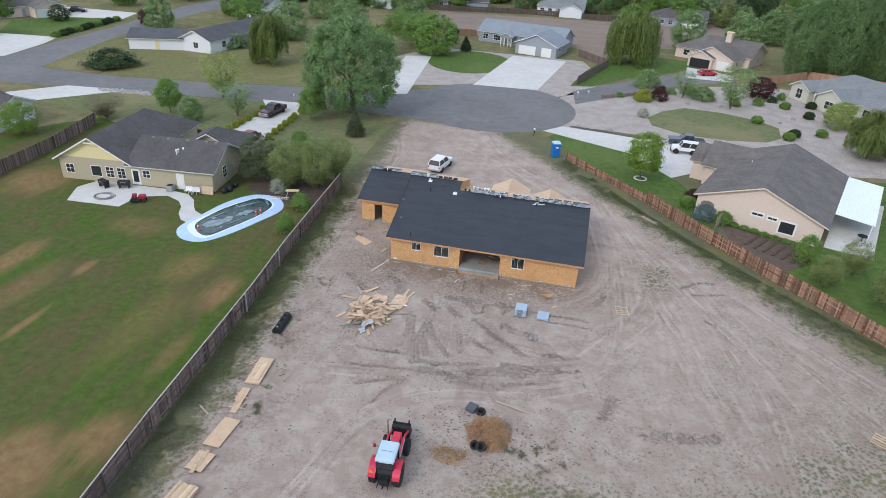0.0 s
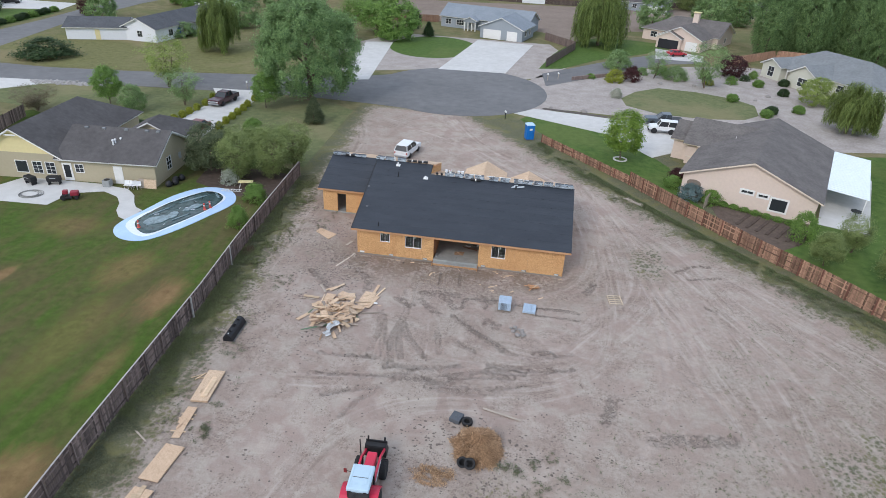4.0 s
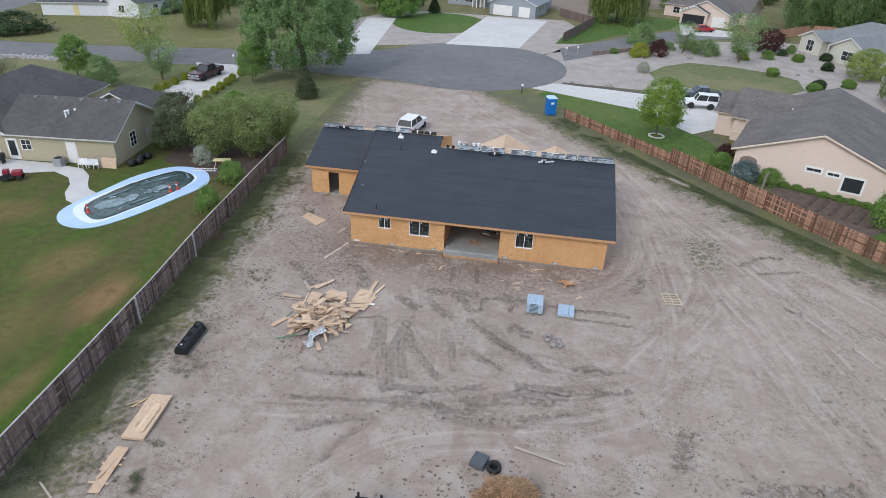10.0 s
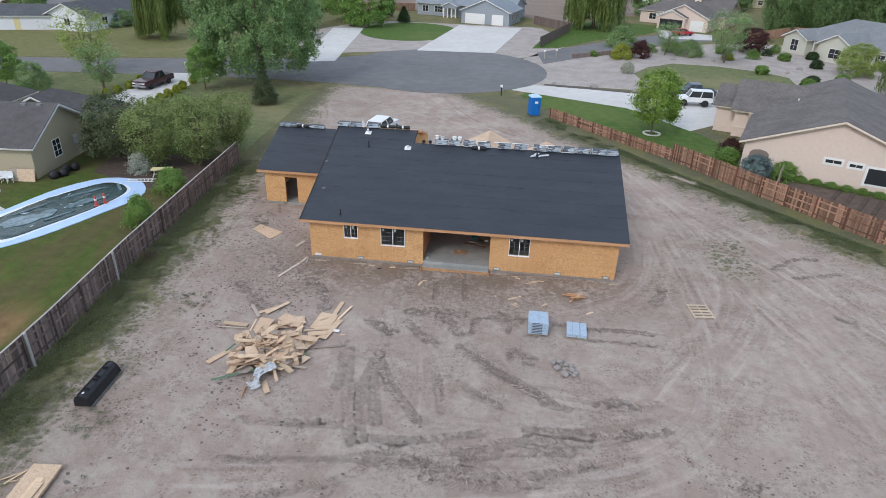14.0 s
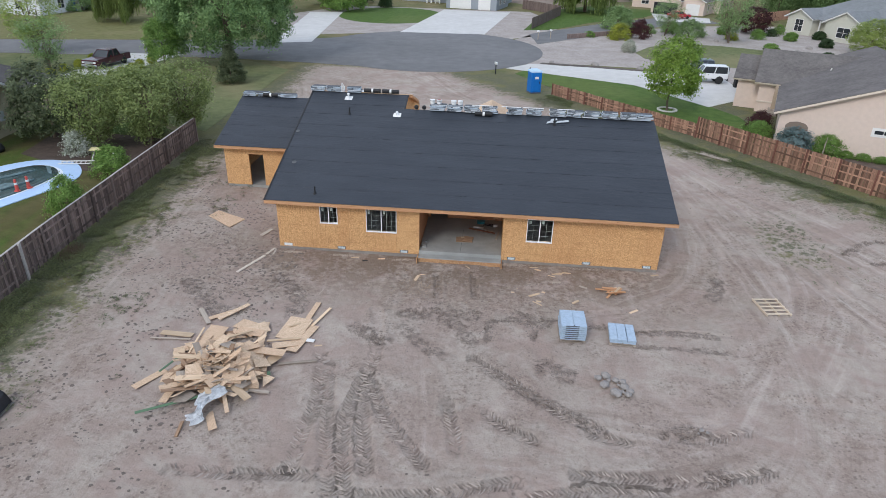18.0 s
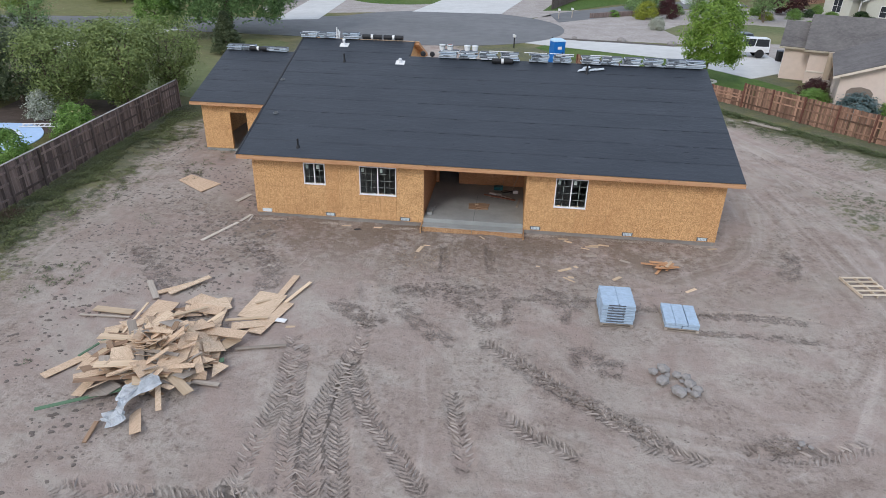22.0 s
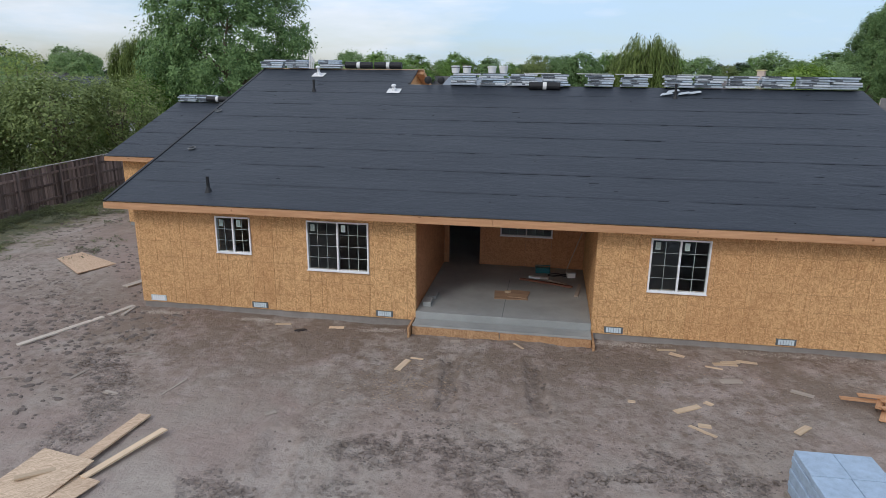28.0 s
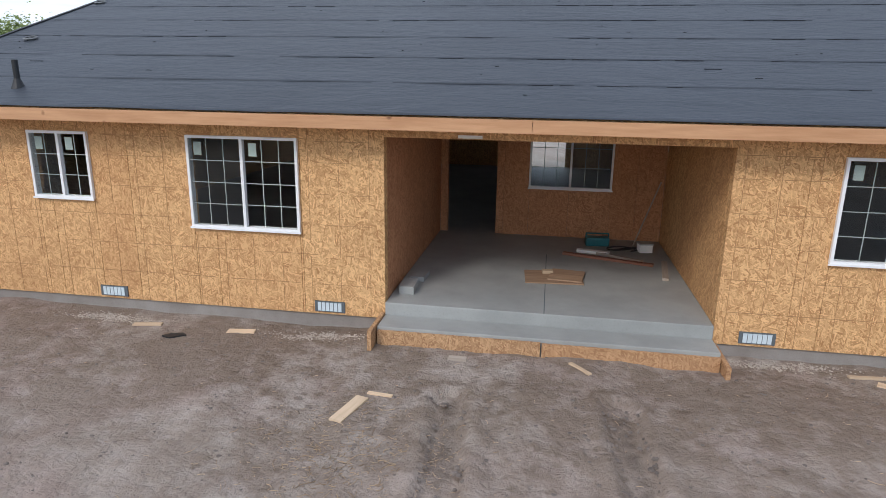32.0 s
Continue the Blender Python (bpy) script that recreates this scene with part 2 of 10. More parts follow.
def soil():
    """Bare lot: pale trampled silt, damp brown by the house, lug prints, drag lines, weeds in specks by the fences."""
    m, b = surface("bare silt soil", 0.95, 0.0, 0.15)
    sep = m.node_tree.nodes.new("ShaderNodeSeparateXYZ")
    m.node_tree.links.new(world_place(m), sep.inputs[0])
    x, y = sep.outputs[0], sep.outputs[1]

    def pair(a, c):
        n = m.node_tree.nodes.new("ShaderNodeCombineXYZ")
        for i, q in enumerate((a, c)):
            m.node_tree.links.new(q, n.inputs[i])
        return n.outputs[0]

    def field(name):
        n = m.node_tree.nodes.new("ShaderNodeAttribute")
        n.attribute_name = name
        return n.outputs["Fac"]

    def mul(*q):
        out = q[0]
        for k in q[1:]:
            out = calc(m, "MULTIPLY", out, k)
        return out

    def mix(a, wa, c, wc):
        return calc(m, "ADD", mul(a, wa), mul(c, wc))

    def cells(vector, scale):
        n = node(m, "ShaderNodeTexVoronoi", Scale=scale)
        n.voronoi_dimensions = "2D"
        m.node_tree.links.new(vector, n.inputs["Vector"])
        c = m.node_tree.nodes.new("ShaderNodeSeparateColor")
        m.node_tree.links.new(n.outputs["Color"], c.inputs["Color"])
        return n.outputs["Distance"], c.outputs[0]

    v = pair(x, y)
    n1, n2 = grain(m, v, 0.09, 6.0, 0.6, 0.6), grain(m, v, 0.55, 6.0, 0.62, 0.4)
    n3, n4 = grain(m, v, 3.2, 6.0, 0.65), grain(m, v, 22.0, 5.0, 0.7)
    n5, n6 = grain(m, v, 8.5, 5.0, 0.72, 0.5), grain(m, v, 55.0, 3.0, 0.7)
    n7 = grain(m, v, 0.24, 5.0, 0.6, 1.2)
    wear, along, across, lug = field("wear"), field("along"), field("across"), field("lug")
    lane, lane_u, lane_v, crumb = field("lane"), field("lane_u"), field("lane_v"), field("crumb")
    # trampled smooth in places, cloddy in others
    coarse = calc(m, "ADD", 0.16, mul(ramp(m, n7, 0.46, 0.60), 0.84))
    c = blend(m, (0.310, 0.247, 0.208), (0.402, 0.333, 0.287), ramp(m, n1, 0.34, 0.66))
    c = blend(m, c, (0.347, 0.266, 0.230), mul(ramp(m, n7, 0.52, 0.40), 0.55))
    c = blend(m, c, (0.481, 0.425, 0.368), mul(ramp(m, n2, 0.46, 0.62), 0.60))
    c = blend(m, c, (0.435, 0.391, 0.335), mul(ramp(m, grain(m, v, 0.38, 4.0, 0.55, 0.9), 0.50, 0.60), 0.55))
    c = blend(m, c, (0.212, 0.161, 0.131), mul(coarse, ramp(m, mix(n3, 0.6, n5, 0.4), 0.47, 0.62), 0.72))
    c = blend(m, c, (0.538, 0.477, 0.430), mul(ramp(m, mix(n5, 0.5, n4, 0.5), 0.47, 0.36), mul(calc(m, "ADD", coarse, 0.3), 0.34)))
    c = blend(m, c, (0.155, 0.120, 0.099), mul(ramp(m, n6, 0.56, 0.72), calc(m, "ADD", mul(coarse, 0.45), 0.08)))
    # single clods
    dist, pick = cells(calc_vec(m, v, n3, 0.25), 5.5)
    spot = mul(ramp(m, calc(m, "ADD", dist, mul(n4, 0.2)), 0.40, 0.26), ramp(m, pick, 0.66, 0.72), ramp(m, coarse, 0.25, 0.8))
    c = blend(m, c, (0.124, 0.096, 0.077), mul(spot, 0.50))
    # damp, disturbed earth round the new building
    near = mul(ramp(m, calc(m, "ABSOLUTE", calc(m, "ADD", x, -9.0)), 17.0, 8.0), ramp(m, calc(m, "ABSOLUTE", calc(m, "ADD", y, 1.0)), 5.5, 1.0))
    c = blend(m, c, (0.172, 0.124, 0.088), mul(near, ramp(m, mix(n2, 0.6, n3, 0.4), 0.40, 0.54), 0.74))
    # coarser, browner ground towards both sides of the lot
    sides = calc(m, "MAXIMUM", ramp(m, x, 18.0, 30.0), ramp(m, x, 1.0, -6.0))
    c = blend(m, c, (0.197, 0.152, 0.121), mul(sides, ramp(m, mix(n2, 0.5, n3, 0.5), 0.44, 0.60), 0.28))
    # drawn-out lines where wheels went along the lanes
    lines = grain(m, pair(mul(lane_u, 2.6), mul(lane_v, 0.14)), 1.0, 3.5, 0.55)
    c = blend(m, c, (0.223, 0.172, 0.141), mul(lane, ramp(m, lines, 0.52, 0.68), ramp(m, n7, 0.36, 0.56), 0.58))
    c = blend(m, c, (0.517, 0.451, 0.401), mul(lane, ramp(m, lines, 0.48, 0.33), ramp(m, n2, 0.32, 0.52), 0.55))
    c = blend(m, c, (0.490, 0.411, 0.363), mul(ramp(m, wear, 0.0, -1.0), calc(m, "ADD", mul(ramp(m, n2, 0.38, 0.62), 0.36), 0.08)))
    # worked-over ground before the house, browner and rougher
    work = mul(ramp(m, calc(m, "ABSOLUTE", calc(m, "ADD", x, -11.0)), 12.0, 6.0), ramp(m, calc(m, "ABSOLUTE", calc(m, "ADD", y, 11.5)), 7.5, 4.0))
    c = blend(m, c, (0.228, 0.180, 0.152), mul(work, ramp(m, mix(n7, 0.5, n3, 0.5), 0.42, 0.56), 0.22))
    c = blend(m, c, (0.130, 0.102, 0.086), mul(work, ramp(m, n5, 0.54, 0.66), 0.20))
    # lugged tread: two rows of slanting bars along each print
    slant = calc(m, "ADD", along, mul(calc(m, "ABSOLUTE", across), 0.80))
    slant = calc(m, "ADD", calc(m, "ADD", slant, mul(calc(m, "GREATER_THAN", across, 0.0), 0.1)), mul(n5, 0.20))
    phase = calc(m, "FRACT", calc(m, "DIVIDE", slant, 0.15))
    edge = ramp(m, calc(m, "ADD", calc(m, "ABSOLUTE", across), mul(n5, 0.12)), 0.37, 0.28)
    print_ = mul(lug, ramp(m, wear, 0.15, 0.6), edge, ramp(m, mix(n2, 0.45, n3, 0.55), 0.44, 0.57))
    groove = mul(print_, ramp(m, calc(m, "ABSOLUTE", calc(m, "SUBTRACT", phase, 0.5)), 0.20, 0.08), ramp(m, n4, 0.34, 0.46))
    ridge = mul(print_, ramp(m, calc(m, "ABSOLUTE", calc(m, "SUBTRACT", phase, 0.78)), 0.14, 0.05))
    c = blend(m, c, (0.212, 0.167, 0.139), mul(print_, 0.06))
    # the bars' shaded grooves and lit edges are painted into the soil colour
    c = blend(m, c, (0.124, 0.096, 0.077), mul(groove, 0.16))
    c = blend(m, c, (0.455, 0.385, 0.337), mul(ridge, 0.30))
    rut = mul(ramp(m, wear, 1.15, 1.4), ramp(m, mix(n3, 0.5, n5, 0.5), 0.40, 0.56))
    c = blend(m, c, (0.098, 0.079, 0.067), mul(rut, 0.42))
    # churned crumbs: shade between lumps and light on their faces, as colour
    d2, p2 = cells(calc_vec(m, v, n5, 0.10), 11.0)
    lump = mul(ramp(m, crumb, 0.1, 0.7), ramp(m, n3, 0.42, 0.58))
    c = blend(m, c, (0.101, 0.077, 0.062), mul(lump, ramp(m, calc(m, "ADD", d2, mul(n4, 0.25)), 0.44, 0.62), 0.20))
    c = blend(m, c, (0.414, 0.345, 0.296), mul(lump, ramp(m, d2, 0.20, 0.05), ramp(m, p2, 0.5, 0.6), 0.5))
    # weeds in specks: strips by the two fences, the dry field, the near end of the lot
    edge_x = calc(m, "ADD", calc(m, "ADD", x, mul(y, 0.082)), 10.75)
    left = ramp(m, calc(m, "ADD", edge_x, mul(n2, 7.5)), 10.2, 3.6)
    slope = calc(m, "ADD", mul(y, 0.78), x)
    right = mul(ramp(m, calc(m, "ADD", slope, mul(n2, 6.0)), 40.0, 45.0), ramp(m, y, -30.0, -22.0), 0.72)
    dry_side = mul(ramp(m, calc(m, "ADD", calc(m, "SUBTRACT", x, mul(y, 0.9)), mul(n1, 26.0)), 50.0, 68.0), 0.50)
    south = mul(ramp(m, calc(m, "ADD", y, mul(n2, 8.0)), -16.0, -23.0), ramp(m, x, 8.0, 16.0), 0.62)
    patch = mul(ramp(m, calc(m, "ABSOLUTE", calc(m, "ADD", x, -27.2)), 3.4, 1.0), ramp(m, calc(m, "ABSOLUTE", calc(m, "ADD", y, -4.5)), 5.5, 2.0), 0.50)
    much = calc(m, "MAXIMUM", calc(m, "MAXIMUM", left, right), calc(m, "MAXIMUM", dry_side, calc(m, "MAXIMUM", south, patch)))
    d3, p3 = cells(calc_vec(m, v, n3, 0.5), 2.6)
    d4, p4 = cells(calc_vec(m, v, n5, 0.2), 7.0)
    tall = ramp(m, calc(m, "SUBTRACT", calc(m, "ADD", mul(much, 0.62), mul(n2, 0.30)), calc(m, "ADD", mul(d3, 0.32), mix(n4, 0.25, n5, 0.30))), 0.02, 0.14)
    tiny = ramp(m, calc(m, "SUBTRACT", calc(m, "ADD", mul(much, 0.66), mul(p4, 0.16)), calc(m, "ADD", mul(d4, 0.35), mix(n4, 0.30, n3, 0.22))), 0.06, 0.16)
    green = blend(m, (0.080, 0.090, 0.052), (0.152, 0.156, 0.090), ramp(m, n5, 0.4, 0.6))
    green = blend(m, green, (0.171, 0.167, 0.061), mul(ramp(m, n7, 0.45, 0.6), 0.7))
    c = blend(m, c, (0.207, 0.188, 0.129), mul(much, 0.30))
    left_rim = ramp(m, calc(m, "ADD", edge_x, mul(n2, 5.0)), 6.2, 3.6)
    right_rim = mul(ramp(m, calc(m, "ADD", slope, mul(n2, 6.0)), 41.8, 46.0), ramp(m, y, -30.0, -22.0))
    rim = blend(m, (0.098, 0.102, 0.058), (0.178, 0.168, 0.100), ramp(m, mix(n5, 0.5, n4, 0.5), 0.42, 0.58))
    c = blend(m, c, rim, mul(calc(m, "MAXIMUM", left_rim, right_rim), ramp(m, n3, 0.30, 0.46), 0.75))
    c = blend(m, c, green, mul(ramp(m, much, 0.05, 0.25), calc(m, "MAXIMUM", mul(tall, 0.85), mul(tiny, 0.75))))
    # beyond the lot: dry mown grass
    away = calc(m, "MAXIMUM", ramp(m, x, 47.0, 52.0), calc(m, "MAXIMUM", ramp(m, calc(m, "ADD", y, mul(n3, 4.0)), 48.5, 50.5), ramp(m, calc(m, "ADD", x, mul(n3, 3.0)), -11.0, -12.5)))
    dry = blend(m, (0.150, 0.137, 0.069), (0.243, 0.208, 0.114), ramp(m, n2, 0.35, 0.65))
    dry = blend(m, dry, (0.119, 0.137, 0.054), mul(ramp(m, n1, 0.4, 0.6), 0.8))
    c = blend(m, c, dry, away)
    tint = m.node_tree.nodes.new("ShaderNodeMix")
    tint.data_type, tint.blend_type = "RGBA", "MULTIPLY"
    tint.inputs["Factor"].default_value, tint.inputs["B"].default_value = 1.0, (1.0, 0.982, 0.985, 1)
    m.node_tree.links.new(c, tint.inputs["A"])
    paint(m, b, tint.outputs["Result"])
    high = calc(m, "ADD", calc(m, "ADD", mul(n3, 0.50), mul(n5, 0.30)), calc(m, "ADD", mul(n4, 0.12), mul(groove, -0.5)))
    high = calc(m, "ADD", high, calc(m, "ADD", mul(ridge, 0.3), mul(lump, calc(m, "SUBTRACT", 0.5, d2))))
    relief(m, b, high, 1.0, 0.14)
    return m


def grass(name, dark, light, bare, patch=0.5):
    m, b = surface(name, 0.9, 0.0, 0.15)
    v = world_place(m)
    n1, n2, n3 = grain(m, v, 0.075, 3.0, 0.55, 0.3), grain(m, v, 1.1, 5.0), grain(m, v, 26.0, 3.0, 0.7)
    c = blend(m, dark, light, ramp(m, calc(m, "ADD", calc(m, "MULTIPLY", n2, 0.6), calc(m, "MULTIPLY", n3, 0.4)), 0.36, 0.64))
    c = blend(m, c, bare, calc(m, "MULTIPLY", ramp(m, n1, 0.51, 0.63), patch))
    paint(m, b, c)
    relief(m, b, n3, 0.6, 0.05)
    return m


def yard_lawn(name, spots):
    """Uneven back lawn: green and olive bands along the yard, with dried spots of their own shape."""
    m, b = surface(name, 0.9, 0.0, 0.15)
    v = world_place(m)
    mp = node(m, "ShaderNodeMapping", Scale=(1.0, 0.32, 1.0))
    m.node_tree.links.new(v, mp.inputs["Vector"])
    band = grain(m, mp.outputs[0], 0.16, 4.0, 0.6, 0.6)
    n2, n3, n4 = grain(m, v, 1.3, 5.0, 0.65), grain(m, v, 24.0, 3.0, 0.7), grain(m, mp.outputs[0], 0.7, 5.0, 0.65)
    mixed = calc(m, "ADD", calc(m, "MULTIPLY", n2, 0.5), calc(m, "MULTIPLY", n3, 0.5))
    green = blend(m, (0.044, 0.074, 0.012), (0.088, 0.142, 0.026), ramp(m, mixed, 0.36, 0.64))
    olive = blend(m, (0.070, 0.068, 0.025), (0.136, 0.118, 0.050), ramp(m, mixed, 0.34, 0.66))
    c = blend(m, green, olive, ramp(m, calc(m, "ADD", calc(m, "MULTIPLY", band, 0.6), calc(m, "MULTIPLY", n4, 0.4)), 0.43, 0.57))
    dry = blend(m, (0.150, 0.094, 0.042), (0.310, 0.200, 0.100), ramp(m, mixed, 0.34, 0.66))
    wob = calc(m, "MULTIPLY", calc(m, "SUBTRACT", calc(m, "ADD", calc(m, "MULTIPLY", n4, 0.6), calc(m, "MULTIPLY", n2, 0.4)), 0.5), 3.2)
    for x, y, rx, ry, k in spots:
        q = node(m, "ShaderNodeMapping", Location=(-x / rx, -y / ry, 0.0), Scale=(1.0 / rx, 1.0 / ry, 0.0))
        m.node_tree.links.new(v, q.inputs["Vector"])
        d = m.node_tree.nodes.new("ShaderNodeVectorMath")
        d.operation = "LENGTH"
        m.node_tree.links.new(q.outputs[0], d.inputs[0])
        f = ramp(m, calc(m, "ADD", d.outputs["Value"], wob), 0.55, 1.3)
        c = blend(m, c, dry, calc(m, "MULTIPLY", calc(m, "SUBTRACT", 1.0, f), k))
    paint(m, b, c)
    relief(m, b, n3, 0.6, 0.05)
    return m


def stone(name, lo, hi, scale=1.5, rough=0.85, bump=0.3):
    m, b = surface(name, rough, 0.0, 0.2)
    v = world_place(m)
    n1, n2, n3 = grain(m, v, scale * 0.15, 5.0), grain(m, v, scale, 5.0), grain(m, v, 60.0, 3.0)
    c = blend(m, lo, hi, ramp(m, calc(m, "ADD", calc(m, "MULTIPLY", n1, 0.5), calc(m, "MULTIPLY", n2, 0.5)), 0.35, 0.65))
    c = blend(m, c, tuple(0.75 * q for q in lo), calc(m, "MULTIPLY", ramp(m, n3, 0.52, 0.72), 0.35))
    paint(m, b, c)
    relief(m, b, n3, bump, 0.01)
    return m


def leaf(name, dark, light):
    m, b = surface(name, 0.6, 0.0, 0.25)
    r = m.node_tree.nodes.new("ShaderNodeNewGeometry").outputs["Random Per Island"]
    n = grain(m, world_place(m), 0.8, 3.0)
    c = blend(m, dark, light, ramp(m, calc(m, "ADD", calc(m, "MULTIPLY", r, 0.6), calc(m, "MULTIPLY", n, 0.6)), 0.25, 0.85))
    paint(m, b, c)
    b.inputs["Subsurface Weight"].default_value = 0.0
    tr = m.node_tree.nodes.new("ShaderNodeBsdfTranslucent")
    mx = m.node_tree.nodes.new("ShaderNodeMixShader")
    mx.inputs[0].default_value = 0.38
    m.node_tree.links.new(c, tr.inputs["Color"])
    m.node_tree.links.new(b.outputs[0], mx.inputs[1])
    m.node_tree.links.new(tr.outputs[0], mx.inputs[2])
    m.node_tree.links.new(mx.outputs[0], m.node_tree.nodes["Material Output"].inputs["Surface"])
    return m


def window_glass(name="window glass"):
    m, b = surface(name, 0.03, 0.0, 0.5)
    b.inputs["Base Color"].default_value = (0.85, 0.9, 0.9, 1)
    b.inputs["Transmission Weight"].default_value = 1.0
    b.inputs["IOR"].default_value = 1.25
    return m


SOIL = soil()
LAWN_L = yard_lawn("backyard lawn", ((-15.0, -33.5, 3.6, 3.8, 0.95), (-11.3, -29.5, 1.9, 2.4, 0.85), (-26.1, -20.2, 0.45, 2.6, 0.9), (-27.9, -11.0, 0.6, 1.5, 0.9), (-13.4, -11.0, 1.3, 3.1, 0.9), (-18.8, -7.8, 2.0, 3.0, 0.55),
                                     (-47.6, 5.5, 4.5, 4.5, 0.8), (-35.5, -11.4, 1.5, 4.0, 0.8), (-12.2, -20.3, 0.8, 3.0, 0.5), (-30.7, -16.1, 1.6, 5.0, 0.45), (-17.0, -17.0, 2.0, 6.0, 0.35), (-28.6, -1.5, 3.5, 2.0, 0.4)))
LAWN_R = grass("watered lawn", (0.050, 0.095, 0.020), (0.105, 0.165, 0.040), (0.16, 0.18, 0.06), 0.3)
LAWN_F = grass("front lawn", (0.105, 0.124, 0.055), (0.185, 0.200, 0.094), (0.25, 0.215, 0.12), 0.55)
LAWN_D = grass("dry verge grass", (0.120, 0.125, 0.048), (0.205, 0.195, 0.085), (0.26, 0.21, 0.12), 0.6)
ASPHALT = stone("worn asphalt", (0.136, 0.136, 0.139), (0.202, 0.200, 0.201), 0.6)
CONCRETE = stone("pale concrete", (0.50, 0.49, 0.47), (0.62, 0.61, 0.59), 0.8)
DIRTY = stone("dirt splashed concrete", (0.215, 0.185, 0.165), (0.33, 0.30, 0.275), 2.5, 0.9, 0.3)
SLAB = stone("fresh grey slab concrete", (0.265, 0.268, 0.255), (0.375, 0.378, 0.360), 1.6, 0.6, 0.15)
GRAVEL = stone("pale landscape gravel", (0.285, 0.25, 0.228), (0.45, 0.405, 0.375), 2.5, 0.95, 0.8)
OSB = strand_board("oriented strand board")
# porch's left and back walls: redder, with the recess's shade mixed into the colour
OSB_RED_SHADE = strand_board("reddish strand board with porch shade", 3)
OSB_OLD = strand_board("pale strand board offcut", 1)
FORM = strand_board("soiled strand board", 2)
FELT = felt()
FASCIA = wood("fresh fir trim board", (0.60, 0.340, 0.185), (0.43, 0.215, 0.105), 5.0, 0.6, 0.12, 0, 1.0)
LUMBER = wood("pale pine lumber", (0.66, 0.50, 0.345), (0.48, 0.345, 0.22), 5.0, 0.7, 0.25, 0)
PALEGREY = wood("bleached plank", (0.56, 0.49, 0.42), (0.40, 0.34, 0.28), 5.0, 0.85, 0.2, 0)
GREYWOOD = wood("weathered plank", (0.42, 0.36, 0.30), (0.27, 0.22, 0.18), 5.0, 0.85, 0.25, 0)
FENCE_L = wood("weathered dark fence board", (0.225, 0.170, 0.152), (0.092, 0.066, 0.058), 3.0, 0.85, 0.55, 2)
FENCE_R = wood("reddish cedar fence board", (0.36, 0.212, 0.145), (0.160, 0.088, 0.062), 3.0, 0.8, 0.60, 2)
PLY = wood("dirty brown plywood", (0.36, 0.235, 0.15), (0.22, 0.135, 0.085), 6.0, 0.8, 0.2, 0)
FENCE_P = wood("dark red fence post", (0.20, 0.090, 0.065), (0.12, 0.052, 0.040), 3.0, 0.8, 0.15, 2)
WHITE = plain("white vinyl", (0.80, 0.80, 0.80), 0.4, vary=0.04, bump=0.02)
WHITE_PAINT = plain("white paint", (0.76, 0.75, 0.73), 0.55, vary=0.06, bump=0.03)
GLASS = window_glass()
DARKGLASS = plain("dark window glass", (0.03, 0.035, 0.04), 0.08, vary=0.1, bump=0.0, spec=0.6)
BLACK = plain("black plastic", (0.022, 0.022, 0.024), 0.5, vary=0.2)
RUBBER = plain("tyre rubber", (0.028, 0.028, 0.029), 0.85, vary=0.25, scale=6)
STEEL = plain("galvanised steel", (0.55, 0.57, 0.60), 0.4, 0.8, vary=0.1)
ROOF_L = stone("brown grey asphalt shingle", (0.080, 0.074, 0.074), (0.125, 0.117, 0.116), 2.0, 0.95, 0.5)
ROOF_R = stone("taupe asphalt shingle", (0.112, 0.101, 0.097), (0.190, 0.173, 0.165), 3.0, 0.95, 0.7)
ROOF_B = stone("blue grey asphalt shingle", (0.20, 0.23, 0.26), (0.28, 0.31, 0.345), 2.0, 0.95, 0.4)
ROOF_G = stone("slate grey asphalt shingle", (0.172, 0.184, 0.190), (0.241, 0.255, 0.265), 2.0, 0.95, 0.5)
STUCCO_L = plain("yellow beige siding", (0.43, 0.375, 0.265), 0.8, vary=0.05)
STUCCO_LY = plain("pale yellow gable siding", (0.72, 0.62, 0.34), 0.8, vary=0.05)
STUCCO_R = plain("pinkish cream stucco", (0.68, 0.555, 0.48), 0.85, vary=0.06)
STUCCO_B = plain("tan stucco", (0.45, 0.36, 0.275), 0.85, vary=0.06)
SIDING_G = plain("blue grey siding", (0.30, 0.33, 0.36), 0.75, vary=0.05)
SIDING_W = plain("white siding", (0.72, 0.73, 0.76), 0.7, vary=0.05)
BARK = plain("tree bark", (0.15, 0.115, 0.085), 0.95, vary=0.3, scale=4, fine=25, bump=0.6)
LEAF_A = leaf("fresh green leaves", (0.091, 0.173, 0.040), (0.273, 0.428, 0.109))
LEAF_B = leaf("grey green leaves", (0.116, 0.189, 0.076), (0.322, 0.455, 0.189))
LEAF_T = leaf("dense green leaves", (0.118, 0.160, 0.056), (0.325, 0.390, 0.145))
LEAF_N = leaf("brownish twiggy leaves", (0.105, 0.088, 0.055), (0.245, 0.205, 0.130))
LEAF_C = leaf("dark conifer needles", (0.028, 0.059, 0.025), (0.084, 0.133, 0.053))
LEAF_D = leaf("yellow green willow leaves", (0.155, 0.218, 0.051), (0.391, 0.473, 0.137))
LEAF_R = leaf("purple red leaves", (0.045, 0.018, 0.020), (0.115, 0.045, 0.045))
LEAF_Y = leaf("yellow green shrub leaves", (0.165, 0.20, 0.028), (0.44, 0.47, 0.07))
LEAF_S = leaf("blue spruce needles", (0.11, 0.17, 0.17), (0.24, 0.32, 0.32))


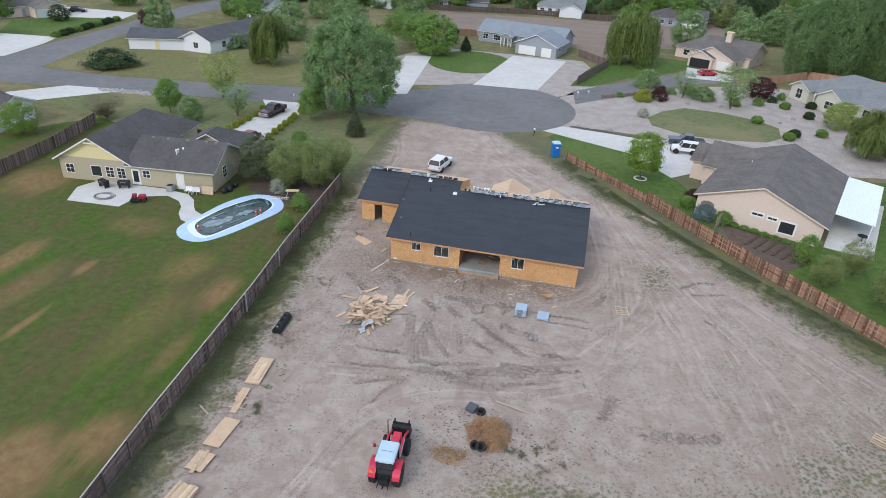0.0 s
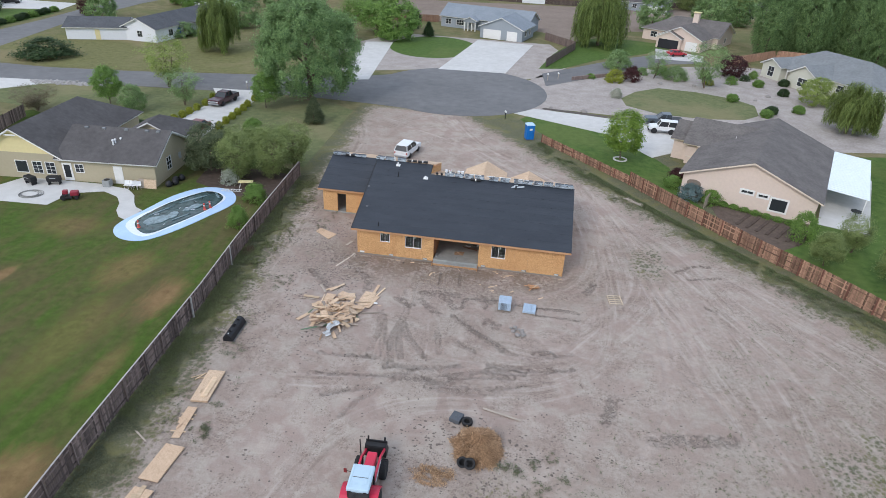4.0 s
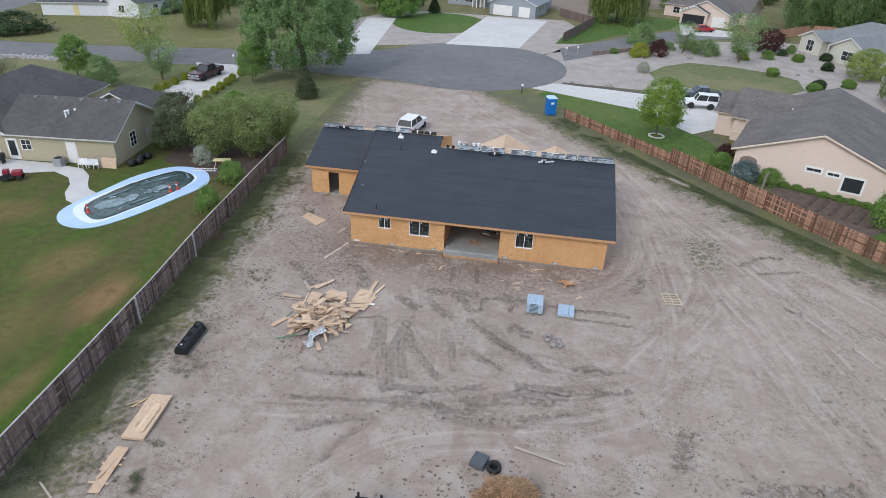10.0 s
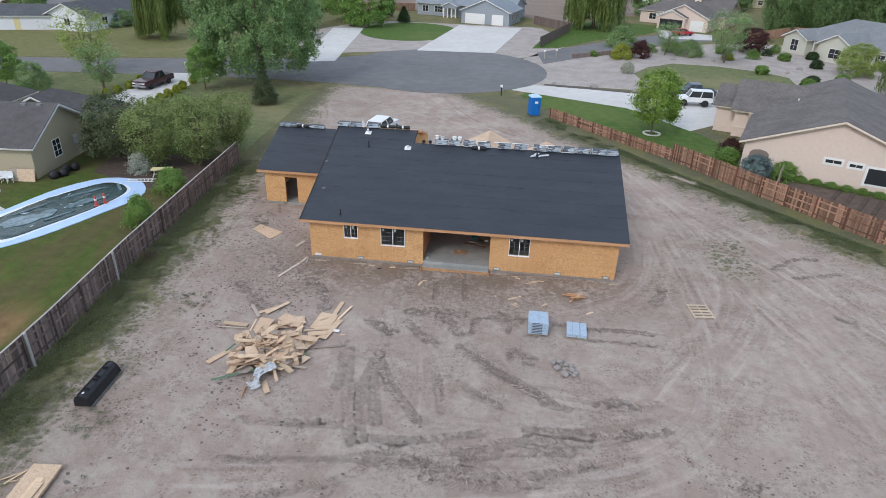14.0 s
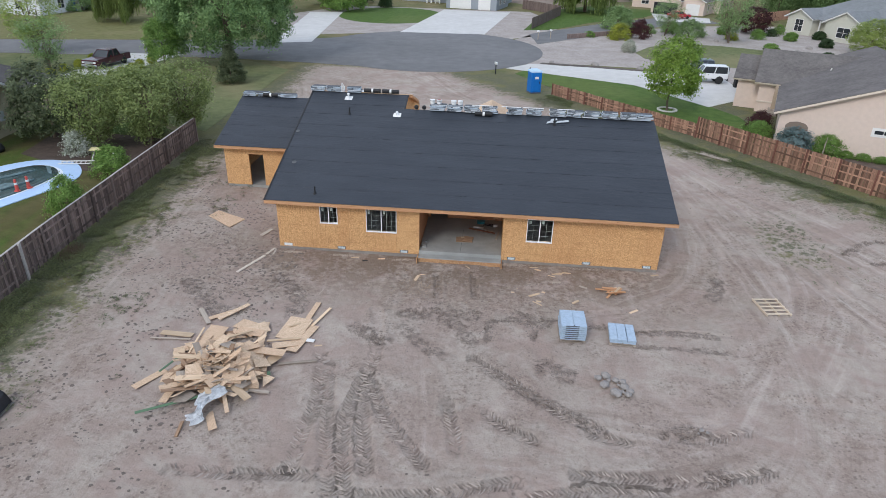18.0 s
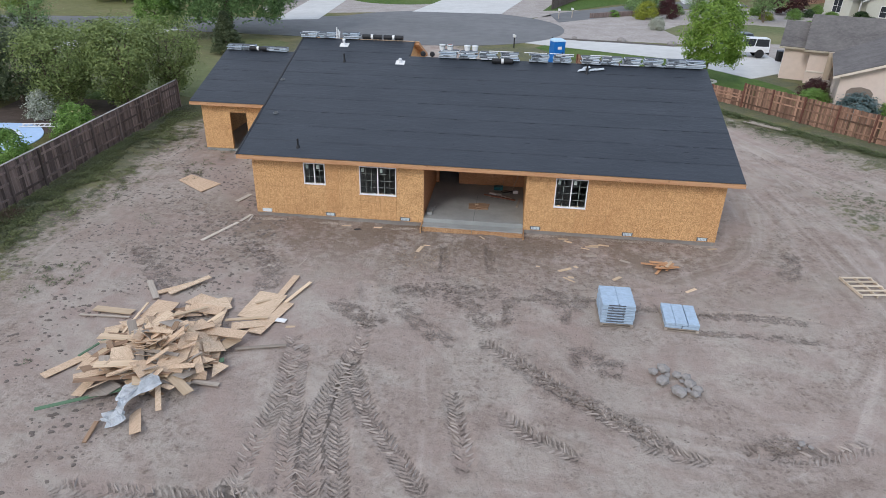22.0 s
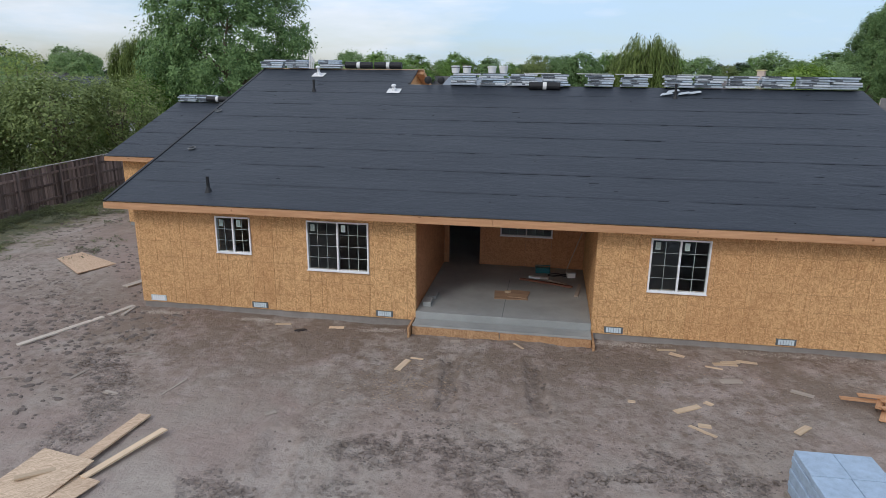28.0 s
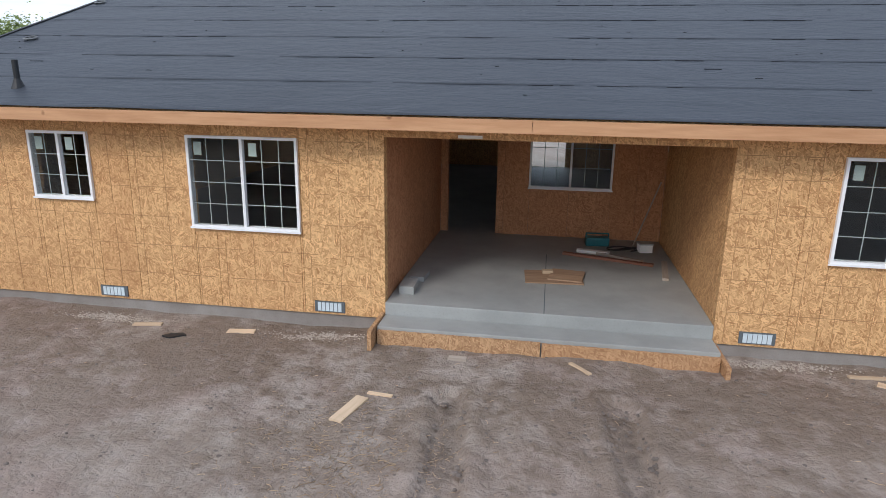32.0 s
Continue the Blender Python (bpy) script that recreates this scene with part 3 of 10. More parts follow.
# ---- mesh tools ----
def box(bm, a, b):
    """An axis-aligned box from corner a to corner b."""
    (x0, y0, z0), (x1, y1, z1) = a, b
    v = [bm.verts.new(p) for p in ((x0, y0, z0), (x1, y0, z0), (x1, y1, z0), (x0, y1, z0), (x0, y0, z1), (x1, y0, z1), (x1, y1, z1), (x0, y1, z1))]
    for f in ((3, 2, 1, 0), (4, 5, 6, 7), (0, 1, 5, 4), (1, 2, 6, 5), (2, 3, 7, 6), (3, 0, 4, 7)):
        bm.faces.new([v[i] for i in f])
    return bm


def prism(bm, poly, z0, z1):
    """A flat outline raised from z0 to z1."""
    lo = [bm.verts.new((x, y, z0)) for x, y in poly]
    hi = [bm.verts.new((x, y, z1)) for x, y in poly]
    bm.faces.new(hi)
    bm.faces.new(lo[::-1])
    n = len(poly)
    for i in range(n):
        bm.faces.new((lo[i], lo[(i + 1) % n], hi[(i + 1) % n], hi[i]))
    bmesh.ops.recalc_face_normals(bm, faces=bm.faces)
    return bm


def slab(bm, quad, thick):
    """A panel: three or more corners of its top, and its thickness along the normal, downwards."""
    q = [Vector(p) for p in quad]
    n = (q[1] - q[0]).cross(q[2] - q[0]).normalized() * thick
    hi = [bm.verts.new(p) for p in q]
    lo = [bm.verts.new(p - n) for p in q]
    bm.faces.new(hi)
    bm.faces.new(lo[::-1])
    for i in range(len(q)):
        j = (i + 1) % len(q)
        bm.faces.new((hi[j], hi[i], lo[i], lo[j]))
    return bm


def rod(bm, a, b, ra, rb=None, n=8):
    """A tapered rod from a to b, closed."""
    a, b = Vector(a), Vector(b)
    rb = ra if rb is None else rb
    q = (b - a).to_track_quat("Z", "Y")
    rings = []
    for p, r in ((a, ra), (b, rb)):
        rings.append([bm.verts.new(p + q @ Vector((r * math.cos(2 * math.pi * i / n), r * math.sin(2 * math.pi * i / n), 0))) for i in range(n)])
    for i in range(n):
        j = (i + 1) % n
        bm.faces.new((rings[0][i], rings[0][j], rings[1][j], rings[1][i]))
    bm.faces.new(rings[0][::-1])
    bm.faces.new(rings[1])
    return bm


def lathe(bm, profile, n=16, centre=(0, 0, 0), axis="Z"):
    """Turns a profile of (radius, height) round an axis through centre."""
    c = Vector(centre)
    turn = {"Z": Matrix.Identity(3), "Y": Matrix(((1, 0, 0), (0, 0, 1), (0, -1, 0))), "X": Matrix(((0, 0, 1), (0, 1, 0), (-1, 0, 0)))}[axis]
    rings = [[bm.verts.new(c + turn @ Vector((r * math.cos(2 * math.pi * i / n), r * math.sin(2 * math.pi * i / n), h))) for i in range(n)] for r, h in profile]
    for r0, r1 in zip(rings, rings[1:]):
        for i in range(n):
            j = (i + 1) % n
            bm.faces.new((r0[i], r0[j], r1[j], r1[i]))
    bm.faces.new(rings[0][::-1])
    bm.faces.new(rings[-1])
    return bm


def rounded(bm, width=0.01, seg=2):
    bmesh.ops.bevel(bm, geom=list(bm.edges), offset=width, segments=seg, affect="EDGES", profile=0.6)
    return bm


def mesh_of(name, bm, material, smooth=False):
    me = bpy.data.meshes.new(name)
    bm.to_mesh(me)
    bm.free()
    me.materials.append(material)
    if smooth:
        me.polygons.foreach_set("use_smooth", [True] * len(me.polygons))
    return me


def part(name, bm, material, parent, label="", smooth=False):
    ob = new(name, mesh_of(name, bm, material, smooth))
    ob.parent = parent
    return tagged(ob, label)


def piece(name, me, parent, m=None):
    """An object of its own on a shared mesh."""
    ob = new(name, me)
    ob.parent = parent
    if m is not None:
        ob.matrix_local = m
    return ob


def thing(name, label, category, m=None, group="", kind=""):
    ob = new(name)
    ob.empty_display_size = 0.3
    if m is not None:
        ob.matrix_world = m
    return tagged(ob, label, category, group, kind)


def solid(name, bm, material, label, category, m=None, group="", kind="", smooth=False):
    """A thing that is one mesh."""
    ob = new(name, mesh_of(name, bm, material, smooth))
    if m is not None:
        ob.matrix_world = m
    return tagged(ob, label, category, group, kind)


def B():
    return bmesh.new()


rng = random.Random(7)

# ---- ground, streets, lawns ----
def steps_out(lo, hi, fine, reach):
    a = list(np.arange(lo, hi + 1e-6, fine))
    d, left, right = fine, [lo], [hi]
    while left[-1] > -reach:
        d *= 1.45
        left.append(left[-1] - d)
        right.append(right[-1] + d)
    return np.array(left[:0:-1] + a + right[1:])


LUGS = [
    # lugged tyre prints: strength, line
    (1.0, [(4.5, -8.6), (4.7, -9.5), (5.0, -11.2), (5.0, -12.7), (5.1, -14.6)]),
    (1.0, [(6.4, -7.4), (6.6, -8.6), (6.3, -10.8), (6.3, -12.7), (6.7, -14.4), (7.0, -15.4)]),
    (0.9, [(4.9, -9.2), (5.4, -11.2), (5.8, -13.0), (6.2, -14.4), (6.6, -15.6)]),
    (1.0, [(6.5, -10.4), (6.9, -12.4), (7.4, -14.3)]),
    (1.0, [(6.5, -9.6), (6.8, -10.2), (7.5, -11.7), (8.3, -12.8), (9.1, -13.9)]),
    (1.0, [(10.4, -8.2), (11.1, -8.8), (11.9, -9.4), (12.6, -10.1)]),
    (1.0, [(12.9, -10.4), (13.5, -10.9), (14.2, -11.3), (14.8, -11.6)]),
    (0.8, [(11.1, -11.4), (11.8, -12.0), (12.6, -12.4)]),
    (0.8, [(9.6, -10.8), (9.9, -12.0), (10.1, -13.1)]),
    (0.8, [(14.4, -11.9), (15.0, -12.0), (15.7, -12.2)]),
    (0.2, [(6.0, -5.2), (6.2, -5.8), (6.4, -7.4)]),
    (1.0, [(11.0, -15.5), (12.4, -14.9), (14.2, -14.4), (16.4, -14.3)]),
    (0.9, [(11.4, -15.9), (13.0, -15.3), (14.6, -15.0), (15.6, -14.9)]),
    (0.8, [(13.9, -13.8), (15.4, -13.7), (17.8, -13.6), (19.9, -13.0)]),
    (1.0, [(9.4, -16.2), (11.3, -16.6), (13.3, -16.5), (15.2, -16.0), (16.6, -15.4)]),
    (0.9, [(9.9, -17.0), (11.6, -17.2), (13.2, -17.0), (14.4, -16.7)]),
    (0.8, [(1.4, -15.0), (3.8, -14.9), (5.9, -14.7)]),
    (0.9, [(7.4, -15.3), (8.8, -15.2), (10.6, -14.7), (12.0, -14.2)]),
    (0.7, [(1.6, -17.3), (4.0, -17.0), (6.4, -16.6), (8.5, -15.8)]),
    (0.9, [(3.2, -19.3), (4.6, -18.5), (6.3, -17.8), (7.5, -16.9)]),
    (0.7, [(5.0, -21.0), (5.6, -19.4), (6.4, -18.2)]),
    (0.7, [(17.0, -11.7), (18.4, -11.7), (19.8, -11.2)]),
]
TRACKS = [
    # pale wheel paths, ruts by the porch and dug edges: width, strength, line
    (0.36, 0.25, [(21.4, 16.8), (22.7, 8.6), (22.2, 3.0), (20.4, -0.6), (17.9, -3.3), (14.6, -4.6)]),
    (0.36, 0.25, [(20.4, 14.8), (21.3, 8.0), (20.9, 3.2), (19.6, 0.2)]),
    (0.40, 0.25, [(21.8, 19.8), (25.0, 7.0), (26.6, -1.3), (26.8, -8.8), (26.1, -15.4), (23.5, -22.0)]),
    (0.40, 0.25, [(22.7, 20.1), (26.3, 8.4), (28.1, 0.6), (29.1, -6.0), (28.6, -14.0)]),
    (0.40, 0.2, [(23.5, 20.0), (27.9, 11.0), (33.4, 4.4), (38.4, 0.0)]),
    (0.40, 0.2, [(21.6, -9.4), (25.9, -9.8), (29.9, -14.3), (31.3, -18.8)]),
    (0.30, 0.5, [(8.35, -1.7), (8.45, -2.4), (8.55, -3.7)]),
    (0.30, 0.5, [(10.1, -1.6), (10.15, -2.4), (10.3, -3.6)]),
    (0.30, 0.24, [(22.6, 20.7), (22.9, 10.8), (23.0, 3.6), (21.8, -2.0)]),
    (0.30, 0.24, [(22.9, 16.6), (23.7, 5.4), (24.5, -0.3), (24.4, -6.0)]),
    (0.30, 0.24, [(24.3, 14.4), (27.5, 6.1), (29.5, 0.0), (30.4, -7.0)]),
    (0.30, 0.24, [(25.8, 11.4), (29.3, 4.1), (31.3, -1.5), (32.6, -9.0)]),
    (0.30, 0.24, [(17.1, -10.6), (20.3, -7.5), (24.1, -2.8), (26.2, 1.3), (26.0, 8.0)]),
    (0.30, 0.24, [(14.8, -13.2), (19.4, -10.2), (24.4, -4.9), (27.4, 0.2), (28.0, 6.0)]),
    (0.40, 0.2, [(26.0, 13.0), (30.0, 4.6), (33.4, -3.0), (36.5, -12.0)]),
    (0.40, 0.2, [(24.8, 14.0), (26.6, 5.5), (27.6, -2.0), (27.4, -11.0), (25.2, -19.0)]),
    (0.40, 0.2, [(30.8, 6.5), (35.2, -1.2), (40.4, -8.0)]),
    (0.14, 0.3, [(10.9, -5.5), (12.8, -5.3), (12.7, -6.7), (11.0, -7.0), (10.9, -5.5)]),
    (0.14, 0.3, [(12.8, -5.3), (13.9, -5.0)]),
    (0.2, 0.3, [(16.9, -5.5), (19.0, -5.2), (21.0, -5.3)]),
    (0.2, 0.3, [(16.9, -6.6), (19.0, -6.4), (20.6, -6.5)]),
    (0.40, 0.25, [(-10.5, 43.0), (-3.8, 39.0), (6.3, 32.2), (14.0, 24.0), (21.0, 17.0)]),
    (0.40, 0.25, [(-12.1, 38.6), (-3.1, 28.6), (-2.6, 22.0)]),
    (0.40, 0.25, [(2.5, 44.0), (8.0, 34.0), (16.0, 25.0), (22.4, 17.6)]),
]
TRACKS += [(0.42, s, pts) for s, pts in LUGS]
LANES = [
    # where vehicles keep going: half width, line
    (1.3, [(20.3, 22.0), (22.3, 12.0), (23.0, 3.4), (23.2, -5.4), (21.8, -11.9), (18.4, -15.2), (14.4, -16.6)]),
    (1.5, [(21.3, 21.3), (24.7, 12.6), (26.8, 1.0), (29.2, -7.4), (30.9, -14.0), (32.2, -19.2)]),
    (1.6, [(21.9, 20.6), (26.5, 9.0), (30.9, -0.1), (34.9, -7.8), (36.7, -12.8), (38.5, -18.0), (40.5, -24.0)]),
    (0.9, [(19.6, 19.1), (21.3, 9.0), (21.3, 3.5), (19.9, -0.9), (17.5, -2.9)]),
    (1.6, [(35.2, -1.1), (38.5, -7.1), (42.6, -14.0), (45.0, -19.0)]),
    (1.6, [(36.2, 1.0), (40.3, -4.4), (44.7, -9.4), (48.0, -13.5)]),
    (1.4, [(27.0, 10.4), (30.6, 3.9), (33.4, -6.6), (34.6, -13.2), (35.0, -20.0)]),
    (1.0, [(19.6, -11.6), (23.5, -5.4), (25.5, 0.7), (24.5, 8.5)]),
    (1.3, [(12.0, -13.8), (16.2, -13.7), (20.5, -11.4), (24.3, -6.9), (27.8, -0.8)]),
    (1.0, [(14.7, -11.4), (17.4, -11.6), (19.7, -11.2), (21.6, -10.3), (23.6, -8.2), (24.6, -4.0)]),
    (1.1, [(11.9, -11.9), (15.2, -13.0), (18.4, -12.9), (21.2, -11.7), (23.6, -9.1), (25.1, -5.9)]),
    (0.7, [(8.8, -10.2), (9.0, -11.4), (9.1, -12.9)]),
    (1.0, [(1.5, -18.2), (6.0, -17.4), (11.0, -16.0), (17.0, -15.2), (20.0, -13.8)]),
    (0.9, [(3.0, -30.0), (4.6, -24.0), (7.4, -20.4), (11.0, -18.6), (16.0, -18.0)]),
    (1.5, [(-10.5, 43.0), (-3.8, 39.0), (6.3, 32.2), (14.0, 24.0), (20.5, 17.0)]),
    (1.5, [(2.5, 44.0), (8.0, 34.0), (16.0, 25.0), (22.0, 17.6)]),
    (1.2, [(-12.1, 42.0), (-8.6, 30.0), (-8.3, 18.0), (-7.9, 6.0), (-7.0, -6.0)]),
    (1.0, [(-6.6, -18.0), (-6.3, -24.0), (-5.9, -31.0), (-5.5, -38.0)]),
]
CRUMBS = [
    # churned strips: half width, line
    (0.45, [(7.3, -5.4), (8.6, -5.1), (10.2, -5.1)]), (0.35, [(9.0, -5.5), (9.7, -6.1), (10.2, -7.2)]), (0.35, [(5.4, -6.6), (5.9, -7.0), (6.7, -7.5)]), (0.3, [(7.4, -6.4), (8.2, -7.4), (9.1, -8.2)]),
    (0.16, [(10.9, -5.5), (12.9, -5.2), (12.8, -6.5)]), (0.16, [(10.9, -5.5), (10.9, -6.9)]), (0.14, [(12.9, -5.2), (13.8, -5.0)]), (0.22, [(15.1, -5.4), (15.8, -5.3)]), (0.22, [(17.0, -5.6), (19.0, -5.4), (20.4, -5.5)]), (0.14, [(17.0, -6.6), (19.0, -6.5), (20.6, -6.6)]),
    (0.3, [(11.2, -9.0), (12.5, -10.1), (14.6, -11.5)]), (0.4, [(17.6, -11.5), (18.1, -11.4)]), (0.35, [(18.0, -13.5), (18.5, -13.3)]), (0.3, [(8.1, -16.6), (9.6, -16.4)]),
    (0.5, [(12.2, -5.0), (13.2, -5.3)]), (0.4, [(1.0, -3.0), (2.2, -4.4), (2.6, -6.0)]), (0.45, [(13.2, -8.4), (13.9, -8.8)]), (0.35, [(21.2, -2.2), (21.9, -0.6)]), (0.3, [(31.2, -2.0), (32.0, -2.6)]),
    (0.22, [(29.6, 3.4), (31.6, 5.2), (33.0, 5.4)]), (0.22, [(30.6, 2.4), (33.6, 3.4)]), (0.4, [(22.0, -18.0), (22.6, -15.6)]), (0.5, [(25.0, -19.0), (30.0, -18.0)]), (0.4, [(-3.0, -4.0), (-1.0, -6.0), (0.0, -6.0)]),
]


def flow(pts, step=0.1):
    """Evenly spaced points of a smooth line through the given ones."""
    p = [np.array(q, float) for q in pts]
    p = [2 * p[0] - p[1]] + p + [2 * p[-1] - p[-2]]
    out = []
    for i in range(1, len(p) - 2):
        n = max(2, int(np.linalg.norm(p[i + 1] - p[i]) / step))
        for k in range(n):
            t = k / n
            out.append(0.5 * ((2 * p[i]) + (p[i + 1] - p[i - 1]) * t + (2 * p[i - 1] - 5 * p[i] + 4 * p[i + 1] - p[i + 2]) * t * t + (3 * p[i] - p[i - 1] - 3 * p[i + 1] + p[i + 2]) * t ** 3))
    return np.array(out + [p[-2]])


def finer(a, lo, hi, step):
    """The same steps, but closer together between lo and hi."""
    return np.concatenate([a[a < lo - step], np.arange(lo, hi, step), a[a > hi]])


gx, gy = finer(steps_out(-10, 44, 0.17, 2500), 5.0, 14.0, 0.06), finer(steps_out(-34, 40, 0.17, 2500), -5.5, -0.3, 0.06)
X, Y = np.meshgrid(gx, gy)
Z = np.zeros_like(X)
WEAR = np.zeros_like(X)
ALONG, ACROSS, NEAR = np.zeros_like(X), np.zeros_like(X), np.full_like(X, 9.0)
HITS = np.zeros_like(X)
for w, s, pts in TRACKS:
    line = flow(pts, 0.15)
    lo, hi = line.min(0) - 1, line.max(0) + 1
    ii = np.where((gx > lo[0]) & (gx < hi[0]))[0]
    jj = np.where((gy > lo[1]) & (gy < hi[1]))[0]
    sub = np.stack([X[np.ix_(jj, ii)], Y[np.ix_(jj, ii)]], -1)
    d, al, ac = np.full(sub.shape[:2], 9.0), np.zeros(sub.shape[:2]), np.zeros(sub.shape[:2])
    run = 0.0
    for i, q in enumerate(line):
        dirn = line[min(i + 1, len(line) - 1)] - line[max(i - 1, 0)]
        dirn = dirn / (np.linalg.norm(dirn) + 1e-9)
        run += np.linalg.norm(q - line[i - 1]) if i else 0.0
        px, py = sub[..., 0] - q[0], sub[..., 1] - q[1]
        e = np.hypot(px, py)
        al = np.where(e < d, run + px * dirn[0] + py * dirn[1], al)
        ac = np.where(e < d, py * dirn[0] - px * dirn[1], ac)
        d = np.minimum(d, e)
    win = np.ix_(jj, ii)
    first = (d < NEAR[win]) & (d < 1.2) & (s > 0.27)
    HITS[win] += (d < 0.42) & (s > 0.27) & (w > 0.39)
    ALONG[win], ACROSS[win], NEAR[win] = np.where(first, al, ALONG[win]), np.where(first, ac, ACROSS[win]), np.where(first, d, NEAR[win])
    Z[np.ix_(jj, ii)] += np.where(d < w * 0.6, -0.03, np.where(d < w * 1.15, 0.015, 0.0)) * (1.7 if w == 0.30 and s == 0.5 else 1.0)
    tone = (1.5 if w == 0.30 and s == 0.5 else 0.3 + 0.7 * s if s > 0.27 else -0.9) * np.clip(1.2 - d / (w * 0.8), 0, 1)
    WEAR[np.ix_(jj, ii)] = np.where(np.abs(tone) > np.abs(WEAR[np.ix_(jj, ii)]), tone, WEAR[np.ix_(jj, ii)])


def near_line(pts, reach):
    """Where a line runs on the ground's grid: distance from it, length along it, offset across it."""
    line = flow(pts, 0.25)
    lo, hi = line.min(0) - reach, line.max(0) + reach
    ii, jj = np.where((gx > lo[0]) & (gx < hi[0]))[0], np.where((gy > lo[1]) & (gy < hi[1]))[0]
    win = np.ix_(jj, ii)
    px, py = X[win], Y[win]
    d, al, ac = np.full(px.shape, 99.0), np.zeros(px.shape), np.zeros(px.shape)
    run = 0.0
    for a, b in zip(line, line[1:]):
        way = b - a
        step = np.linalg.norm(way)
        if step < 1e-6:
            continue
        way = way / step
        t = np.clip((px - a[0]) * way[0] + (py - a[1]) * way[1], 0, step)
        e = np.hypot(px - a[0] - t * way[0], py - a[1] - t * way[1])
        side = (py - a[1]) * way[0] - (px - a[0]) * way[1]
        al, ac, d = np.where(e < d, run + t, al), np.where(e < d, side, ac), np.minimum(d, e)
        run += step
    return win, d, al, ac


LANE, LANE_U, LANE_V, CRUMB = (np.zeros_like(X) for _ in range(4))
for k, (w, pts) in enumerate(LANES):
    win, d, al, ac = near_line(pts, 2.2 * w)
    much = np.clip(1.6 - d / w, 0, 1)
    top = much > LANE[win]
    LANE_U[win], LANE_V[win] = np.where(top, ac + 7.3 * k, LANE_U[win]), np.where(top, al + 31.0 * k, LANE_V[win])
    LANE[win] = np.maximum(LANE[win], much)
for w, pts in CRUMBS:
    win, d, al, ac = near_line(pts, 2 * w)
    CRUMB[win] = np.maximum(CRUMB[win], np.clip(1.5 - d / w, 0, 1))
CRUMB = np.maximum(CRUMB, np.where(HITS > 1, 0.22, 0.0))


def lot_height(x, y):
    """Low humps of the bare lot; level elsewhere."""
    inside = max(0.0, min(1.0, (x + 10.0) / 3.0, (46.0 - x - 0.8 * max(0, y)) / 6.0, (41.0 - y) / 5.0))
    n = noise.noise((x * 0.22, y * 0.22, 0.3)) * 0.05 + noise.noise((x * 0.9, y * 0.9, 4.0)) * 0.035 + noise.noise((x * 2.1, y * 2.1, 9.0)) * 0.03
    if -6 < y < 0.5 and 4 < x < 15:
        n += noise.noise((x * 6.5, y * 6.5, 2.0)) * 0.014 + noise.noise((x * 13, y * 13, 6.0)) * 0.008
    return inside, n - 0.055


def ground_z(x, y):
    k, n = lot_height(x, y)
    return k * n


verts = []
for j, y in enumerate(gy):
    for i, x in enumerate(gx):
        z = 0.0
        if -12 < x < 48 and -45 < y < 44:
            k, n = lot_height(x, y)
            z = min(0.0, k * (n + Z[j, i])) if k < 1 else n + Z[j, i]
        verts.append((x, y, z))
nx = len(gx)
faces = [(j * nx + i, j * nx + i + 1, (j + 1) * nx + i + 1, (j + 1) * nx + i) for j in range(len(gy) - 1) for i in range(nx - 1)]
me = bpy.data.meshes.new("ground")
me.from_pydata(verts, [], faces)
me.materials.append(SOIL)
for key, field in (("wear", WEAR), ("along", ALONG), ("across", ACROSS), ("lug", np.where(HITS == 1, 1.0, np.where(HITS > 1, 0.8, 0.0))), ("lane", LANE), ("lane_u", LANE_U), ("lane_v", LANE_V), ("crumb", CRUMB)):
    me.attributes.new(key, "FLOAT", "POINT").data.foreach_set("value", field.ravel())
me.polygons.foreach_set("use_smooth", [True] * len(me.polygons))
tagged(new("ground", me), "bare grey brown silt lot with ruts, clods and weeds", "ground", kind="structure")


def sheet(name, poly, z, material, label, category):
    bm = prism(B(), poly, z - 0.25, z)
    return solid(name, bm, material, label, category, kind="structure")


def ring(cx, cy, rx, ry=None, n=40, a0=0.0, a1=360.0):
    ry = ry or rx
    return [(cx + rx * math.cos(radians(a0 + (a1 - a0) * i / n)), cy + ry * math.sin(radians(a0 + (a1 - a0) * i / n))) for i in range(n)]


# street with its bulb at the end, and the side road
sheet("road_main", [(-140, 34), (-100, 40), (-88, 41.3), (-74, 43.6), (-57, 45.8), (-42, 47.4), (-33, 48.6), (-22, 49.2), (-12, 48.6), (-5, 47.8), (-5, 76), (-10, 71.5), (-18, 66), (-28, 62.5), (-38, 60), (-58, 55.2), (-73, 52.9), (-91, 53), (-101, 54), (-140, 50)], 0.03, ASPHALT, "grey asphalt residential street", "road")
sheet("road_bulb", ring(0.8, 62.6, 15.6, 16.4), 0.036, ASPHALT, "round grey asphalt turning circle", "road")
sheet("road_side", [(-90, 52), (-93.5, 66), (-99.5, 95), (-101, 127), (-98, 165), (-110, 167), (-112, 137), (-106.5, 94), (-105.3, 73), (-103, 53)], 0.026, ASPHALT, "grey asphalt side street", "road")

